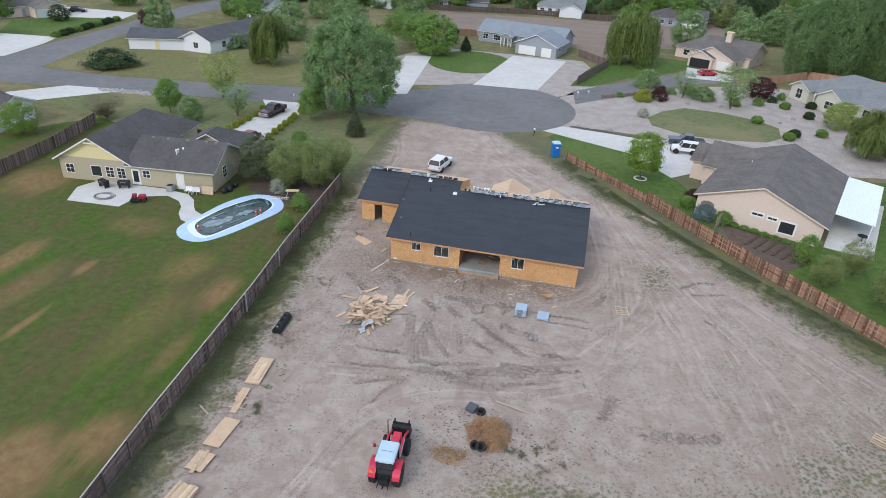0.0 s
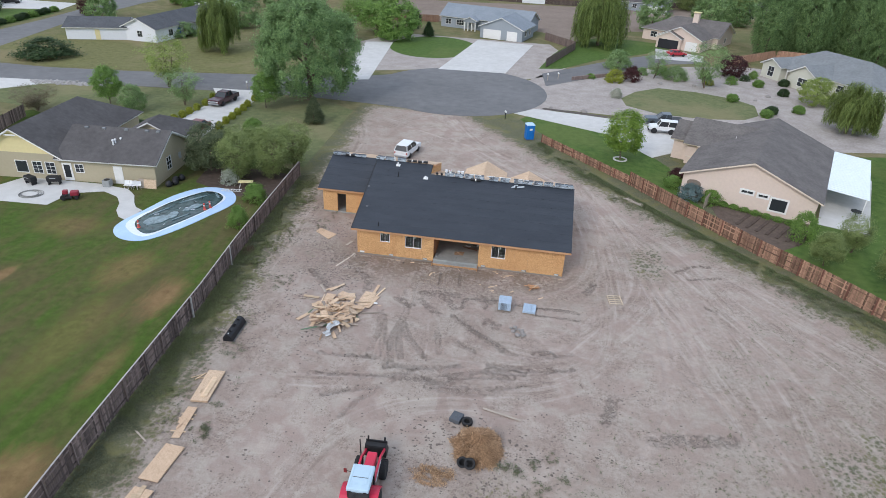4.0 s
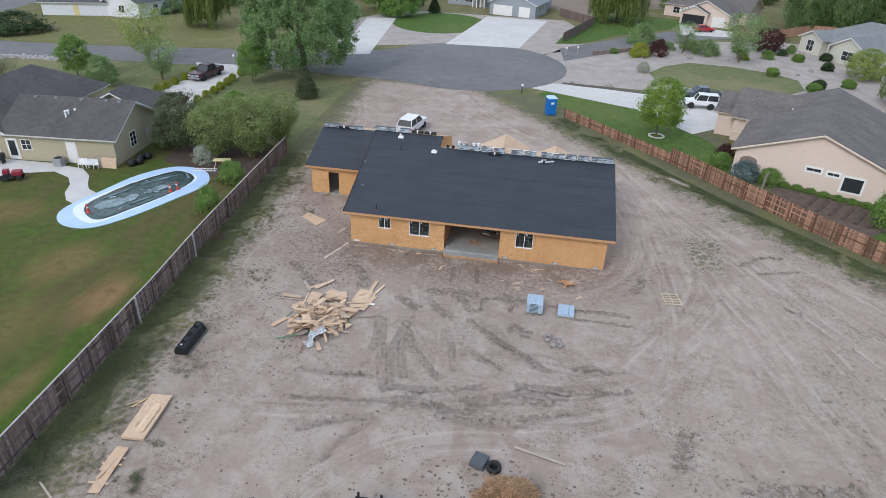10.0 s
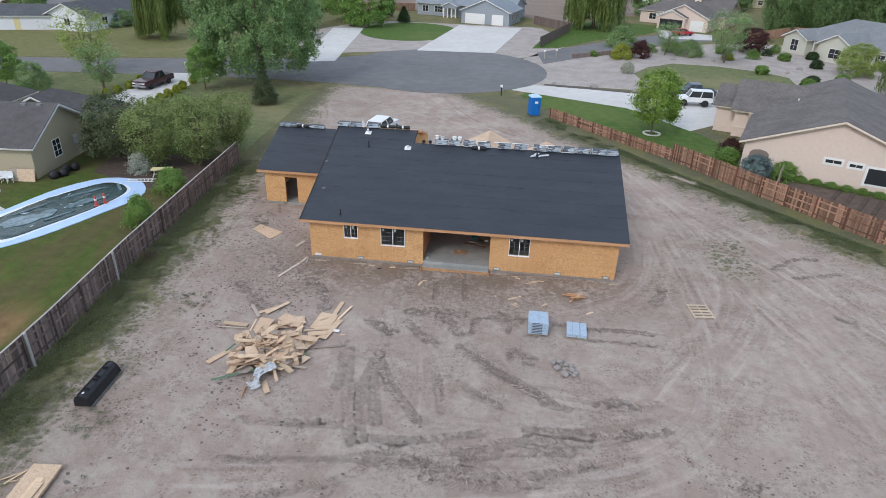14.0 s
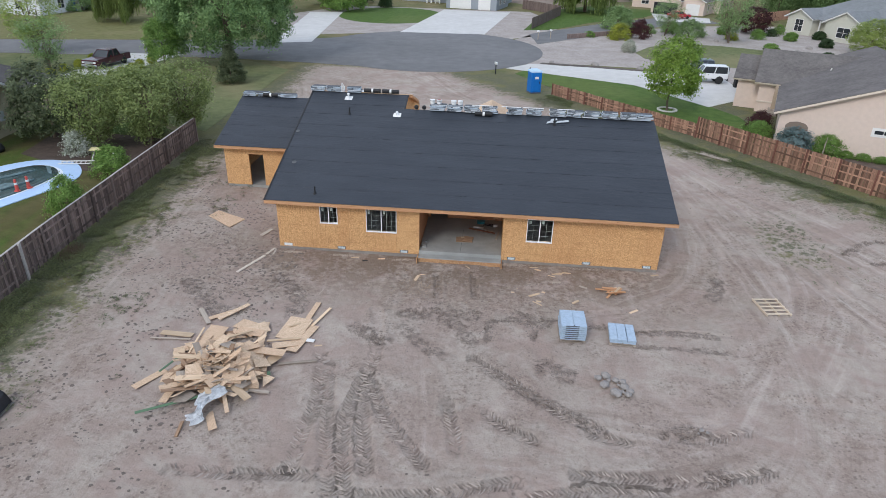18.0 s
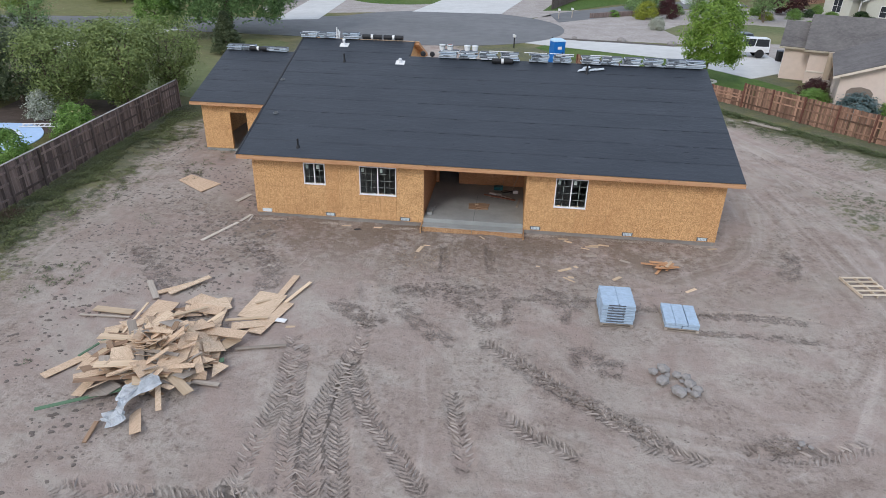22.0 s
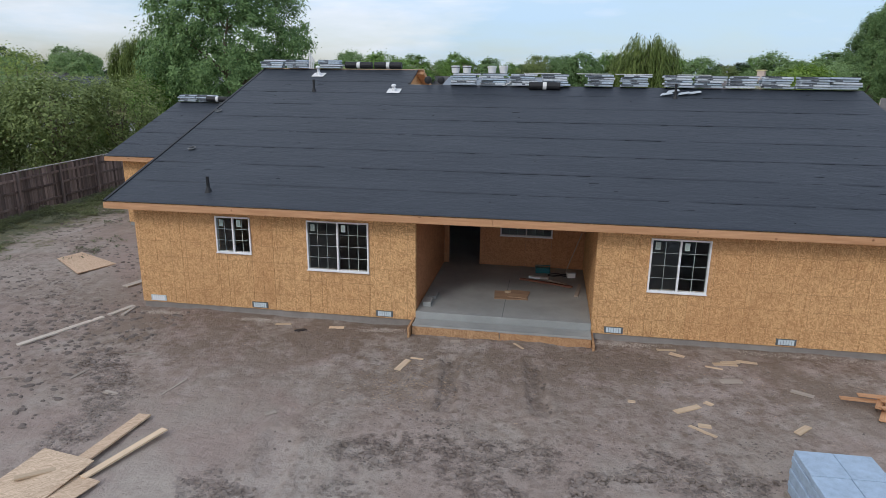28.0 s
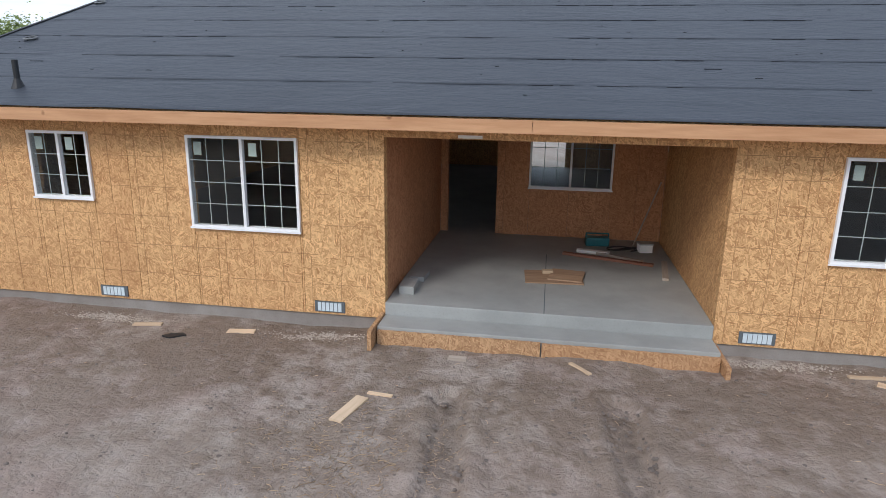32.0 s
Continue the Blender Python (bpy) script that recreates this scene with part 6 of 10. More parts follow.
for x, y, z, l, w, rz, m in ((-1.05, -6.75, 0.03, 1.3, 0.2, -52, GREYWOOD), (-0.35, -6.55, 0.03, 1.2, 0.22, 38, OSB_OLD), (0.05, -6.3, 0.05, 1.5, 0.2, 55, OSB_OLD), (1.85, -7.83, 0.06, 1.95, 0.28, 101, OSB_OLD),
                             (2.97, -7.20, 0.05, 1.42, 1.02, 80, OSB_OLD), (3.48, -7.80, 0.03, 1.9, 0.5, 77, OSB_OLD), (2.95, -8.35, 0.06, 1.0, 0.42, 22, OSB_OLD), (2.8, -8.09, 0.09, 1.3, 0.12, 15, LUMBER), (3.0, -6.95, 0.08, 0.7, 0.1, 40, LUMBER), (3.35, -5.83, 0.02, 1.55, 0.24, 86, OSB_OLD), (3.83, -6.18, 0.03, 1.5, 0.13, 74, LUMBER), (3.85, -7.94, 0.03, 0.32, 0.2, -6, WHITE_PAINT),
                             (3.75, -9.38, 0.02, 1.45, 0.12, 15, GREYWOOD), (-1.6, -8.15, 0.03, 1.35, 0.3, -3, LUMBER), (-1.7, -8.5, 0.02, 1.6, 0.07, 4, GREYWOOD), (-0.9, -9.4, 0.1, 0.42, 0.34, 20, LUMBER),
                             (-1.25, -11.0, 0.03, 1.3, 0.3, 62, OSB_OLD), (1.15, -7.3, 0.05, 1.3, 0.7, -20, OSB_OLD), (1.5, -7.5, 0.08, 0.9, 0.7, 40, OSB_OLD), (1.3, -7.75, 0.11, 1.1, 0.45, -5, OSB_OLD), (2.9, -11.2, 0.02, 0.75, 0.14, 0, GREYWOOD),
                             (-0.05, -8.1, 0.16, 1.0, 0.75, 86, OSB_OLD), (-0.2, -8.95, 0.2, 1.3, 0.3, 84, OSB_OLD), (-0.45, -8.9, 0.24, 1.9, 0.07, 94, LUMBER), (0.8, -8.3, 0.22, 1.6, 0.1, 34, LUMBER), (2.3, -9.2, 0.32, 1.9, 0.42, -4, OSB_OLD)):
    ob = part("offcut", box(B(), (-l / 2, -w / 2, 0), (l / 2, w / 2, 0.03 if w < 0.25 else 0.016)), m, heap)
    ob.matrix_local = pose(x, y, z - 0.02, hr.gauss(0, 2), hr.gauss(0, 2), rz)
GREENP = plain("green painted board", (0.11, 0.19, 0.11), 0.7)
for x, y, z, l, w, rz in ((0.2, -12.4, 0.16, 2.15, 0.12, 34), (-0.75, -10.5, 0.3, 0.9, 0.08, 75), (2.2, -10.9, 0.1, 0.5, 0.2, 10), (2.75, -10.3, 0.06, 0.5, 0.2, 25)):
    ob = part("green_offcut", box(B(), (-l / 2, -w / 2, 0), (l / 2, w / 2, 0.02)), GREENP, heap, "faded green edged board")
    ob.matrix_local = pose(x, y, z, 0, 2, rz)
PLASTIC = plain("crumpled clear plastic film", (0.74, 0.76, 0.78), 0.3, vary=0.25, scale=6, fine=30, spec=0.6)
bm = B()
nu, nv = 26, 10
grid = []
for i in range(nu):
    s = i / (nu - 1)
    cx = 1.1 + 0.6 * s + 0.22 * math.sin(s * 7)
    cy = -13.2 + 1.55 * s + 0.2 * math.cos(s * 5)
    row = []
    for j in range(nv):
        u = j / (nv - 1) - 0.5
        n = noise.noise((s * 6, u * 5, 2.0))
        row.append(bm.verts.new((cx + u * 0.42 + n * 0.16, cy - u * 0.5 + noise.noise((s * 5, u * 6, 8.0)) * 0.2, 0.06 + 0.34 * s + abs(n) * 0.32 * (1 - abs(u)))))
    grid.append(row)
for i in range(nu - 1):
    for j in range(nv - 1):
        bm.faces.new((grid[i][j], grid[i][j + 1], grid[i + 1][j + 1], grid[i + 1][j]))
bmesh.ops.solidify(bm, geom=list(bm.faces), thickness=0.006)
solid("plastic_sheet", bm, PLASTIC, "crumpled translucent plastic wrap lying on the heap", "plastic sheet")

# flat boards along the left side
def sheet_stack(x, y, rz, n, l, w, label, extra=0):
    t = thing("board_stack", label, "board stack", pose(x, y, -0.03, 0, 0, rz))
    part("runner", box(B(), (-w / 2, -l / 2 + 0.3, 0), (w / 2, -l / 2 + 0.39, 0.06)), GREYWOOD, t)
    part("runner", box(B(), (-w / 2, l / 2 - 0.39, 0), (w / 2, l / 2 - 0.3, 0.06)), GREYWOOD, t)
    for i in range(n):
        a, b = rng.uniform(-0.03, 0.03), rng.uniform(-0.04, 0.04)
        part("sheet", box(B(), (-w / 2 + a, -l / 2 + b, 0.062 + 0.02 * i), (w / 2 + a, l / 2 + b, 0.080 + 0.02 * i)), OSB_OLD, t)
    for k in range(extra):
        ob = part("loose_board", box(B(), (-0.13, -0.7, 0), (0.13, 0.7, 0.025)), LUMBER, t)
        ob.matrix_local = pose(rng.uniform(-0.25, 0.3), rng.uniform(-0.6, 0.5), 0.07 + 0.02 * n + 0.028 * k, 0, 0, rng.uniform(-14, 14))
    return t


t = sheet_stack(-4.5, -20.25, 5, 5, 3.05, 1.14, "stack of pale OSB sheets with planks laid along it")
for x, y, l, w, z in ((0.12, -0.15, 2.0, 0.30, 0.165), (0.25, -0.25, 1.75, 0.28, 0.195), (-0.20, -0.65, 0.28, 0.09, 0.165)):
    ob = part("loose_board", box(B(), (-w / 2, -l / 2, 0), (w / 2, l / 2, 0.028)), LUMBER, t)
    ob.matrix_local = pose(x, y, z, 0, 0, -1.5)
t = thing("plank_stack", "few pale OSB rips laid over short cross sticks", "board stack", pose(-4.38, -23.65, -0.03, 0, 0, 4))
for y in (-0.75, 0.35, 0.75):
    part("cross_stick", box(B(), (-0.48, y - 0.045, 0), (0.46, y + 0.045, 0.04)), LUMBER, t)
for x, y, l, w, z, rz in ((0.06, -0.45, 1.75, 0.50, 0.042, 2), (-0.14, 0.62, 1.45, 0.42, 0.06, -1), (0.16, 0.55, 1.55, 0.30, 0.08, 1), (-0.05, 0.02, 1.25, 0.16, 0.10, -9)):
    ob = part("board_piece", box(B(), (-w / 2, -l / 2, 0), (w / 2, l / 2, 0.018)), OSB_OLD, t)
    ob.matrix_local = pose(x, y, z, 0, 0, rz)
sheet_stack(-3.9, -26.9, -3, 3, 2.7, 1.2, "stack of pale OSB sheets on runners")
sheet_stack(-3.9, -29.6, -5, 4, 1.55, 1.2, "short stack of cut board panels", 2)
t = thing("lumber_bundle", "bundle of fresh orange brown studs", "lumber stack", pose(-3.55, -32.9, -0.03, 0, 0, -6))
for i in range(6):
    for j in range(9):
        part("stud", box(B(), (-0.72 + 0.16 * j, -1.25 + rng.uniform(-0.06, 0.02), 0.045 * i + 0.05), (-0.72 + 0.16 * j + 0.145, 1.25 + rng.uniform(-0.05, 0.08), 0.045 * i + 0.09)), LUMBER, t)
part("bearer", box(B(), (-0.72, -0.9, 0), (0.72, -0.8, 0.049)), GREYWOOD, t)
part("bearer", box(B(), (-0.72, 0.8, 0), (0.72, 0.9, 0.049)), GREYWOOD, t)
scatter_boards("stick_scraps", "few short lumber sticks beside a board stack", [(-5.75 + 0.25 * i, -19.4 + 0.3 * math.sin(i * 3), -0.03, rng.uniform(0.5, 0.9), 0.06, 0.04, 40 + 25 * math.sin(i * 2), 0, 0) for i in range(6)], LUMBER)
board_at("plank", -6.35, -25.2, -0.03, 1.4, 0.09, 0.04, -32, GREYWOOD, "short grey plank on the soil", "plank")
board_at("plank", 15.2, -18.7, -0.03, 2.6, 0.14, 0.045, -14, GREYWOOD, "long pale plank on the soil by the straw heap", "plank")
solid("strand_board_sheet", prism(B(), [(-5.25, 3.25), (-5.0, 4.05), (-3.05, 3.1), (-3.5, 1.95)], -0.01, 0.012), OSB_OLD, "large odd-shaped OSB sheet lying on the soil", "board")
for x, y, l, w, rz in ((-0.86, -1.85, 2.0, 0.15, 69), (-0.36, -0.42, 0.75, 0.13, 76), (-0.14, -0.45, 0.6, 0.08, 96), (-1.33, 1.71, 0.9, 0.22, 72)):
    board_at("plank", x, y, ground_z(x, y) + 0.002, l, w, 0.035, rz, PALEGREY, "weathered plank on the soil by the house", "plank")

# scraps in front of the house
solid("felt_scrap", rounded(prism(B(), [(4.42, -0.76), (4.55, -0.80), (4.72, -0.68), (4.64, -0.62), (4.50, -0.66)], ground_z(4.5, -0.7) - 0.004, ground_z(4.5, -0.7) + 0.022), 0.005), BLACK, "torn black felt scrap on the soil by the house", "felt scrap")
SCRAPS = ((7.39, -2.13, 0.54, 0.14, 76, 0), (7.62, -1.78, 0.28, 0.05, -7, 0), (5.36, -0.43, 0.36, 0.12, 9, 0), (4.02, -0.46, 0.38, 0.08, 12, 0), (1.60, -2.66, 0.48, 0.06, 20, 1), (3.25, -3.92, 0.72, 0.035, 80, 1), (5.49, -4.49, 0.2, 0.12, 45, 1),
          (13.03, -0.31, 0.42, 0.06, 4, 0), (13.29, -0.58, 0.5, 0.12, -30, 0), (13.85, -1.14, 0.34, 0.05, -16, 0), (14.12, -0.93, 0.5, 0.13, 8, 0), (14.25, -0.82, 0.4, 0.1, 14, 0), (14.62, -0.70, 0.42, 0.12, -10, 0), (14.04, -1.70, 0.42, 0.16, 12, 1), (12.96, -3.00, 0.56, 0.13, 32, 0), (13.38, -2.77, 0.16, 0.1, -43, 0), (11.97, -2.92, 0.14, 0.1, -8, 0),
          (13.07, -3.74, 0.5, 0.06, -38, 0), (13.14, -3.56, 0.22, 0.12, -7, 0), (1.05, -3.74, 0.44, 0.07, 80, 1), (2.20, -4.34, 0.32, 0.1, -13, 1), (-0.52, -4.27, 0.8, 0.05, 33, 1), (4.23, -8.17, 0.3, 0.1, 10, 0), (9.75, -0.80, 0.34, 0.05, -50, 0), (8.3, -0.72, 0.22, 0.1, 0, 1), (15.28, -2.0, 0.4, 0.13, -30, 1), (14.8, -3.4, 0.4, 0.12, 45, 0), (18.95, -0.3, 0.4, 0.1, 20, 0), (17.3, -3.9, 0.5, 0.12, 40, 0), (19.2, -5.8, 0.3, 0.1, 30, 1))
for x, y, l, w, rz, k in SCRAPS:
    board_at("wood_scrap", x, y, ground_z(x, y) - 0.006, l, w, 0.022, rz, GREYWOOD if k else LUMBER, "short lumber offcut lying on the soil", "wood scrap", rng.uniform(-3, 3), "scraps before the house")
scatter_boards("broken_pallet", "broken orange pallet boards on the soil", [(16.55 + rng.uniform(-0.35, 0.35), -2.55 + rng.uniform(-0.25, 0.25), 0.01 + 0.02 * i, rng.uniform(0.5, 0.95), 0.1, 0.025, rng.choice((-12, -4, 6, 12, 60)), rng.uniform(-6, 6), 0) for i in range(11)], FASCIA)


def pallet(x, y, rz, label, m=None):
    t = thing("wooden_pallet", label, "pallet", pose(x, y, -0.04, 0, 0, rz))
    for i in range(3):
        part("stringer", box(B(), (-0.56 + 0.54 * i, -0.7, 0.02), (-0.52 + 0.54 * i, 0.7, 0.11)), m or LUMBER, t)
    for i in range(5):
        part("deck_board", box(B(), (-0.58, -0.7 + 0.31 * i, 0.111), (0.58, -0.6 + 0.31 * i, 0.13)), m or LUMBER, t)


PALEPINE = wood("pale dry pine", (0.66, 0.55, 0.42), (0.50, 0.40, 0.29), 5.0, 0.75, 0.15, 0)
pallet(23.6, -2.77, 8, "pale wooden pallet lying on the soil", PALEPINE)
pallet(41.9, -14.8, -35, "pale wooden pallet lying in dry grass")
t = thing("plank_row", "short row of pale planks on the grass by a fence", "plank stack", pose(27.45, 19.2, 0, 0, 0, -44))
for i in range(4):
    part("plank", box(B(), (-1.4 + rng.uniform(-0.2, 0.2), -0.4 + 0.22 * i, 0), (1.3 + rng.uniform(-0.2, 0.2), -0.25 + 0.22 * i, 0.05)), GREYWOOD, t)

# rubble by the pallets
CONC = plain("broken concrete", (0.285, 0.262, 0.246), 0.95, vary=0.25, scale=6, fine=30, bump=0.7)
rr = random.Random(3)
for x, y, s in ((15.2, -8.45, 0.42), (14.75, -8.7, 0.33), (15.35, -8.85, 0.2), (15.75, -8.8, 0.3), (15.0, -9.35, 0.42), (15.6, -10.05, 0.5), (16.15, -8.9, 0.3), (16.2, -9.4, 0.36), (16.45, -9.75, 0.34), (16.05, -9.85, 0.22), (16.3, -10.1, 0.3), (15.9, -9.25, 0.18), (19.8, -12.6, 0.2), (20.1, -12.75, 0.15), (19.6, -12.85, 0.12)):
    bm = B()
    x, y, s = 15.75 + (x - 15.75) * 0.62, -9.3 + (y + 9.3) * 0.62, s * 0.9
    bmesh.ops.create_icosphere(bm, subdivisions=1, radius=s / 2)
    for v in bm.verts:
        k = 1 + 0.35 * noise.noise(v.co * 6 + Vector((x, y, s))) + 0.16 * noise.noise(v.co * 15 + Vector((y, x, 0)))
        v.co = Vector((v.co.x * k * 1.2, v.co.y * k, v.co.z * k * 0.62))
    solid("concrete_chunk", bm, CONC, "rough broken concrete lump on the soil", "rubble", pose(x, y, s * 0.16, rr.uniform(-10, 10), rr.uniform(-10, 10), rr.uniform(0, 360)), "broken concrete lumps")

# spare loader bucket, lying face down
BUCKET = plain("black painted steel", (0.020, 0.020, 0.023), 0.42, vary=0.35, scale=4, fine=30, bump=0.08)
t = thing("loader_bucket", "black steel loader bucket lying face down by the weeds", "loader bucket", pose(-5.55, -14.05, -0.03, 0, 0, 3))
curve = [(-0.36, 0.0), (-0.345, 0.30), (-0.27, 0.47), (-0.10, 0.56), (0.08, 0.53), (0.22, 0.40), (0.36, 0.05)]
inner = [(x * 0.955, max(0.0, z - 0.022)) for x, z in curve]
bm = B()
ends = [[bm.verts.new((x, y, z)) for x, z in curve + inner[::-1]] for y in (-1.25, 1.25)]
n = len(ends[0])
for i in range(n):
    bm.faces.new((ends[0][i], ends[0][(i + 1) % n], ends[1][(i + 1) % n], ends[1][i]))
part("shell", bm, BUCKET, t)
for y in (-1.275, 1.252):
    bm = B()
    a, c = [[bm.verts.new((x * 1.04, yy, z * 1.03)) for x, z in curve] for yy in (y, y + 0.022)]
    bm.faces.new(a[::-1])
    bm.faces.new(c)
    for i in range(len(curve)):
        k = (i + 1) % len(curve)
        bm.faces.new((a[i], a[k], c[k], c[i]))
    part("side_plate", bm, BUCKET, t)
part("cutting_edge", box(B(), (0.33, -1.27, 0.0), (0.45, 1.27, 0.03)), plain("worn bare steel", (0.16, 0.155, 0.15), 0.5, 0.6, vary=0.3), t, "worn steel cutting edge")
for y in (-0.75, -0.1, 0.1, 0.75):
    part("hitch_lug", box(B(), (-0.10, y - 0.02, 0.50), (0.12, y + 0.02, 0.66)), BUCKET, t)
part("back_rib", box(B(), (-0.20, -1.2, 0.515), (-0.14, 1.2, 0.575)), BUCKET, t)
part("maker_plate", box(B(), (-0.05, -1.08, 0.560), (0.03, -0.98, 0.572)), WHITE_PAINT, t, "small white plate")

# straw heap, tyres and a crate
STRAW = leaf("dry straw", (0.20, 0.115, 0.060), (0.70, 0.48, 0.30))
sr = np.random.RandomState(4)


def straw_mesh(name, cx, cy, rx, ry, h, n, size):
    """Tangled stalks lying in wisps over a lumpy mound."""
    v, f = [], []
    wisp = [(sr.uniform(0, 2 * np.pi), sr.uniform(0, 1) ** 0.6, sr.normal(size=3) * (1.0, 1.0, 0.35)) for _ in range(max(12, n // 28))]
    for i in range(n):
        a, r, lie = wisp[sr.randint(len(wisp))]
        a, r = a + sr.normal(0, 0.16), abs(r + sr.normal(0, 0.10))
        lump = 1 + 0.25 * noise.noise((math.cos(a) * 2, math.sin(a) * 2, 1.0))
        p = np.array([cx + rx * r * np.cos(a) * lump, cy + ry * r * np.sin(a) * lump, 0])
        p[2] = max(0.0, h * (1 - r ** 2)) * (0.85 + 0.55 * noise.noise((p[0] * 2.2, p[1] * 2.2, 0.5))) * sr.uniform(0.75, 1.04)
        d = lie / np.linalg.norm(lie) + sr.normal(size=3) * (0.30, 0.30, 0.22)
        d -= np.array([np.cos(a), np.sin(a), 0.0]) * 0.3 * d[2]
        d /= np.linalg.norm(d)
        s = np.cross(d, [0, 0, 1.0])
        s = s / (np.linalg.norm(s) + 1e-6) * 0.010 * sr.uniform(0.6, 1.8)
        L = d * size * sr.uniform(0.4, 1.4)
        bow = np.array([0, 0, 0.12 * size])
        k = len(v)
        v += [tuple(p - L - s - bow), tuple(p - L + s - bow), tuple(p + s), tuple(p - s), tuple(p + L + s - bow), tuple(p + L - s - bow)]
        f += [(k, k + 1, k + 2, k + 3), (k + 3, k + 2, k + 4, k + 5)]
    me = bpy.data.meshes.new(name)
    me.from_pydata(v, [], f)
    me.materials.append(STRAW)
    return me


t = thing("straw_heap", "heap of loose golden brown straw", "straw heap")
core = B()
bmesh.ops.create_icosphere(core, subdivisions=4, radius=1)
for v in core.verts:
    k = 1 + 0.16 * noise.noise(v.co * 3)
    v.co = Vector((14.0 + v.co.x * 1.05 * k, -21.95 + v.co.y * 1.1 * k, v.co.z * 0.78 * k))
part("core", core, plain("matted straw", (0.16, 0.098, 0.058), 0.95, vary=0.4, scale=5, fine=30, bump=0.8), t, smooth=True)
ob = new("stalk", straw_mesh("stalk", 14.0, -21.95, 1.34, 1.40, 1.22, 11000, 0.26))
ob.parent = t
tagged(ob, kind="stuff")
ob = new("straw_litter", straw_mesh("straw_litter", 11.7, -24.6, 1.2, 0.75, 0.05, 2600, 0.045))
tagged(ob, "thin scatter of straw on the soil", "straw", kind="stuff")


def tyre(x, y, z, r, w, rx, rz, label):
    t = thing("tyre", label, "tyre", pose(x, y, z, rx, 0, rz))
    part("carcass", lathe(B(), [(r * 0.6, -w * 0.4), (r * 0.85, -w * 0.5), (r * 0.97, -w * 0.42), (r, -w * 0.2), (r, w * 0.2), (r * 0.97, w * 0.42), (r * 0.85, w * 0.5), (r * 0.6, w * 0.4), (r * 0.56, 0.0), (r * 0.6, -w * 0.4)], 24, (0, 0, w / 2)), RUBBER, t, smooth=True)


tyre(13.22, -23.45, 0.22, 0.33, 0.22, 50, 14, "worn black tyre leaning on the straw heap")
tyre(13.7, -23.5, 0.24, 0.35, 0.24, 48, -12, "worn black tyre leaning on the straw heap")
tyre(13.08, -20.0, 0.02, 0.36, 0.25, 4, 0, "worn black tyre by the straw heap")
t = thing("plastic_crate", "grey ribbed plastic crate tipped on the soil", "crate", pose(12.35, -19.75, -0.03, 0, 0, -18))
GREYP = plain("grey plastic", (0.10, 0.11, 0.125), 0.6)
part("body", rounded(box(B(), (-0.36, -0.4, 0), (0.36, 0.4, 0.3)), 0.03), GREYP, t)
for i in range(5):
    part("rib", box(B(), (-0.34, -0.35 + 0.16 * i, 0.301), (0.34, -0.3 + 0.16 * i, 0.32)), GREYP, t)

# portable toilet
t = thing("portable_toilet", "bright blue plastic portable toilet with a pale roof", "portable toilet", pose(14.3, 38.3, 0, 0, 0, 20))
BLUE = plain("bright blue plastic", (0.010, 0.155, 0.50), 0.45)
body = part("cabin", rounded(box(B(), (-0.55, -0.58, 0.1), (0.55, 0.58, 2.12)), 0.05), BLUE, t)
part("base", box(B(), (-0.6, -0.62, 0), (0.6, 0.62, 0.1)), GREYP, t)
bm = lathe(B(), [(0.86, 0), (0.8, 0.12), (0.5, 0.24), (0.05, 0.28)], 4, (0, 0, 2.12))
bm.transform(Matrix.Rotation(radians(45), 4, "Z"))
part("roof", bm, plain("pale blue translucent roof", (0.45, 0.62, 0.78), 0.5), t)
door = part("door", rounded(box(B(), (-0.40, -0.605, 0.2), (0.40, -0.582, 2.0)), 0.01), BLUE, t)
part("handle", box(B(), (0.28, -0.64, 1.0), (0.34, -0.606, 1.2)), BLACK, door)
part("sign", box(B(), (-0.2, -0.612, 1.45), (0.2, -0.606, 1.7)), WHITE_PAINT, door, "white panel with plain bars")
part("vent", rod(B(), (-0.4, 0.45, 2.1), (-0.4, 0.45, 2.45), 0.05), BLACK, t)

# ---- prints, clods and weeds on the bare lot ----
tk = random.Random(31)


CLOD = plain("dark soil clod", (0.165, 0.135, 0.118), 0.95, vary=0.35, scale=6, fine=40, bump=0.5)
bm = B()


def clod(x, y, r):
    z = ground_z(x, y)
    n = 6
    a0 = tk.uniform(0, 6)
    f = [tk.uniform(0.65, 1.25) for _ in range(n)]
    q = tk.uniform(0.9, 1.7)
    base = [bm.verts.new((x + r * q * f[i] * math.cos(a0 + i * 1.047), y + r * f[i] * math.sin(a0 + i * 1.047), z - 0.012)) for i in range(n)]
    mid = [bm.verts.new((x + 0.72 * r * q * f[i] * math.cos(a0 + i * 1.047), y + 0.72 * r * f[i] * math.sin(a0 + i * 1.047), z + r * 0.32)) for i in range(n)]
    top = bm.verts.new((x + 0.1 * r, y, z + r * 0.42))
    for i in range(n):
        j = (i + 1) % n
        bm.faces.new((base[i], base[j], mid[j], mid[i]))
        bm.faces.new((mid[i], mid[j], top))


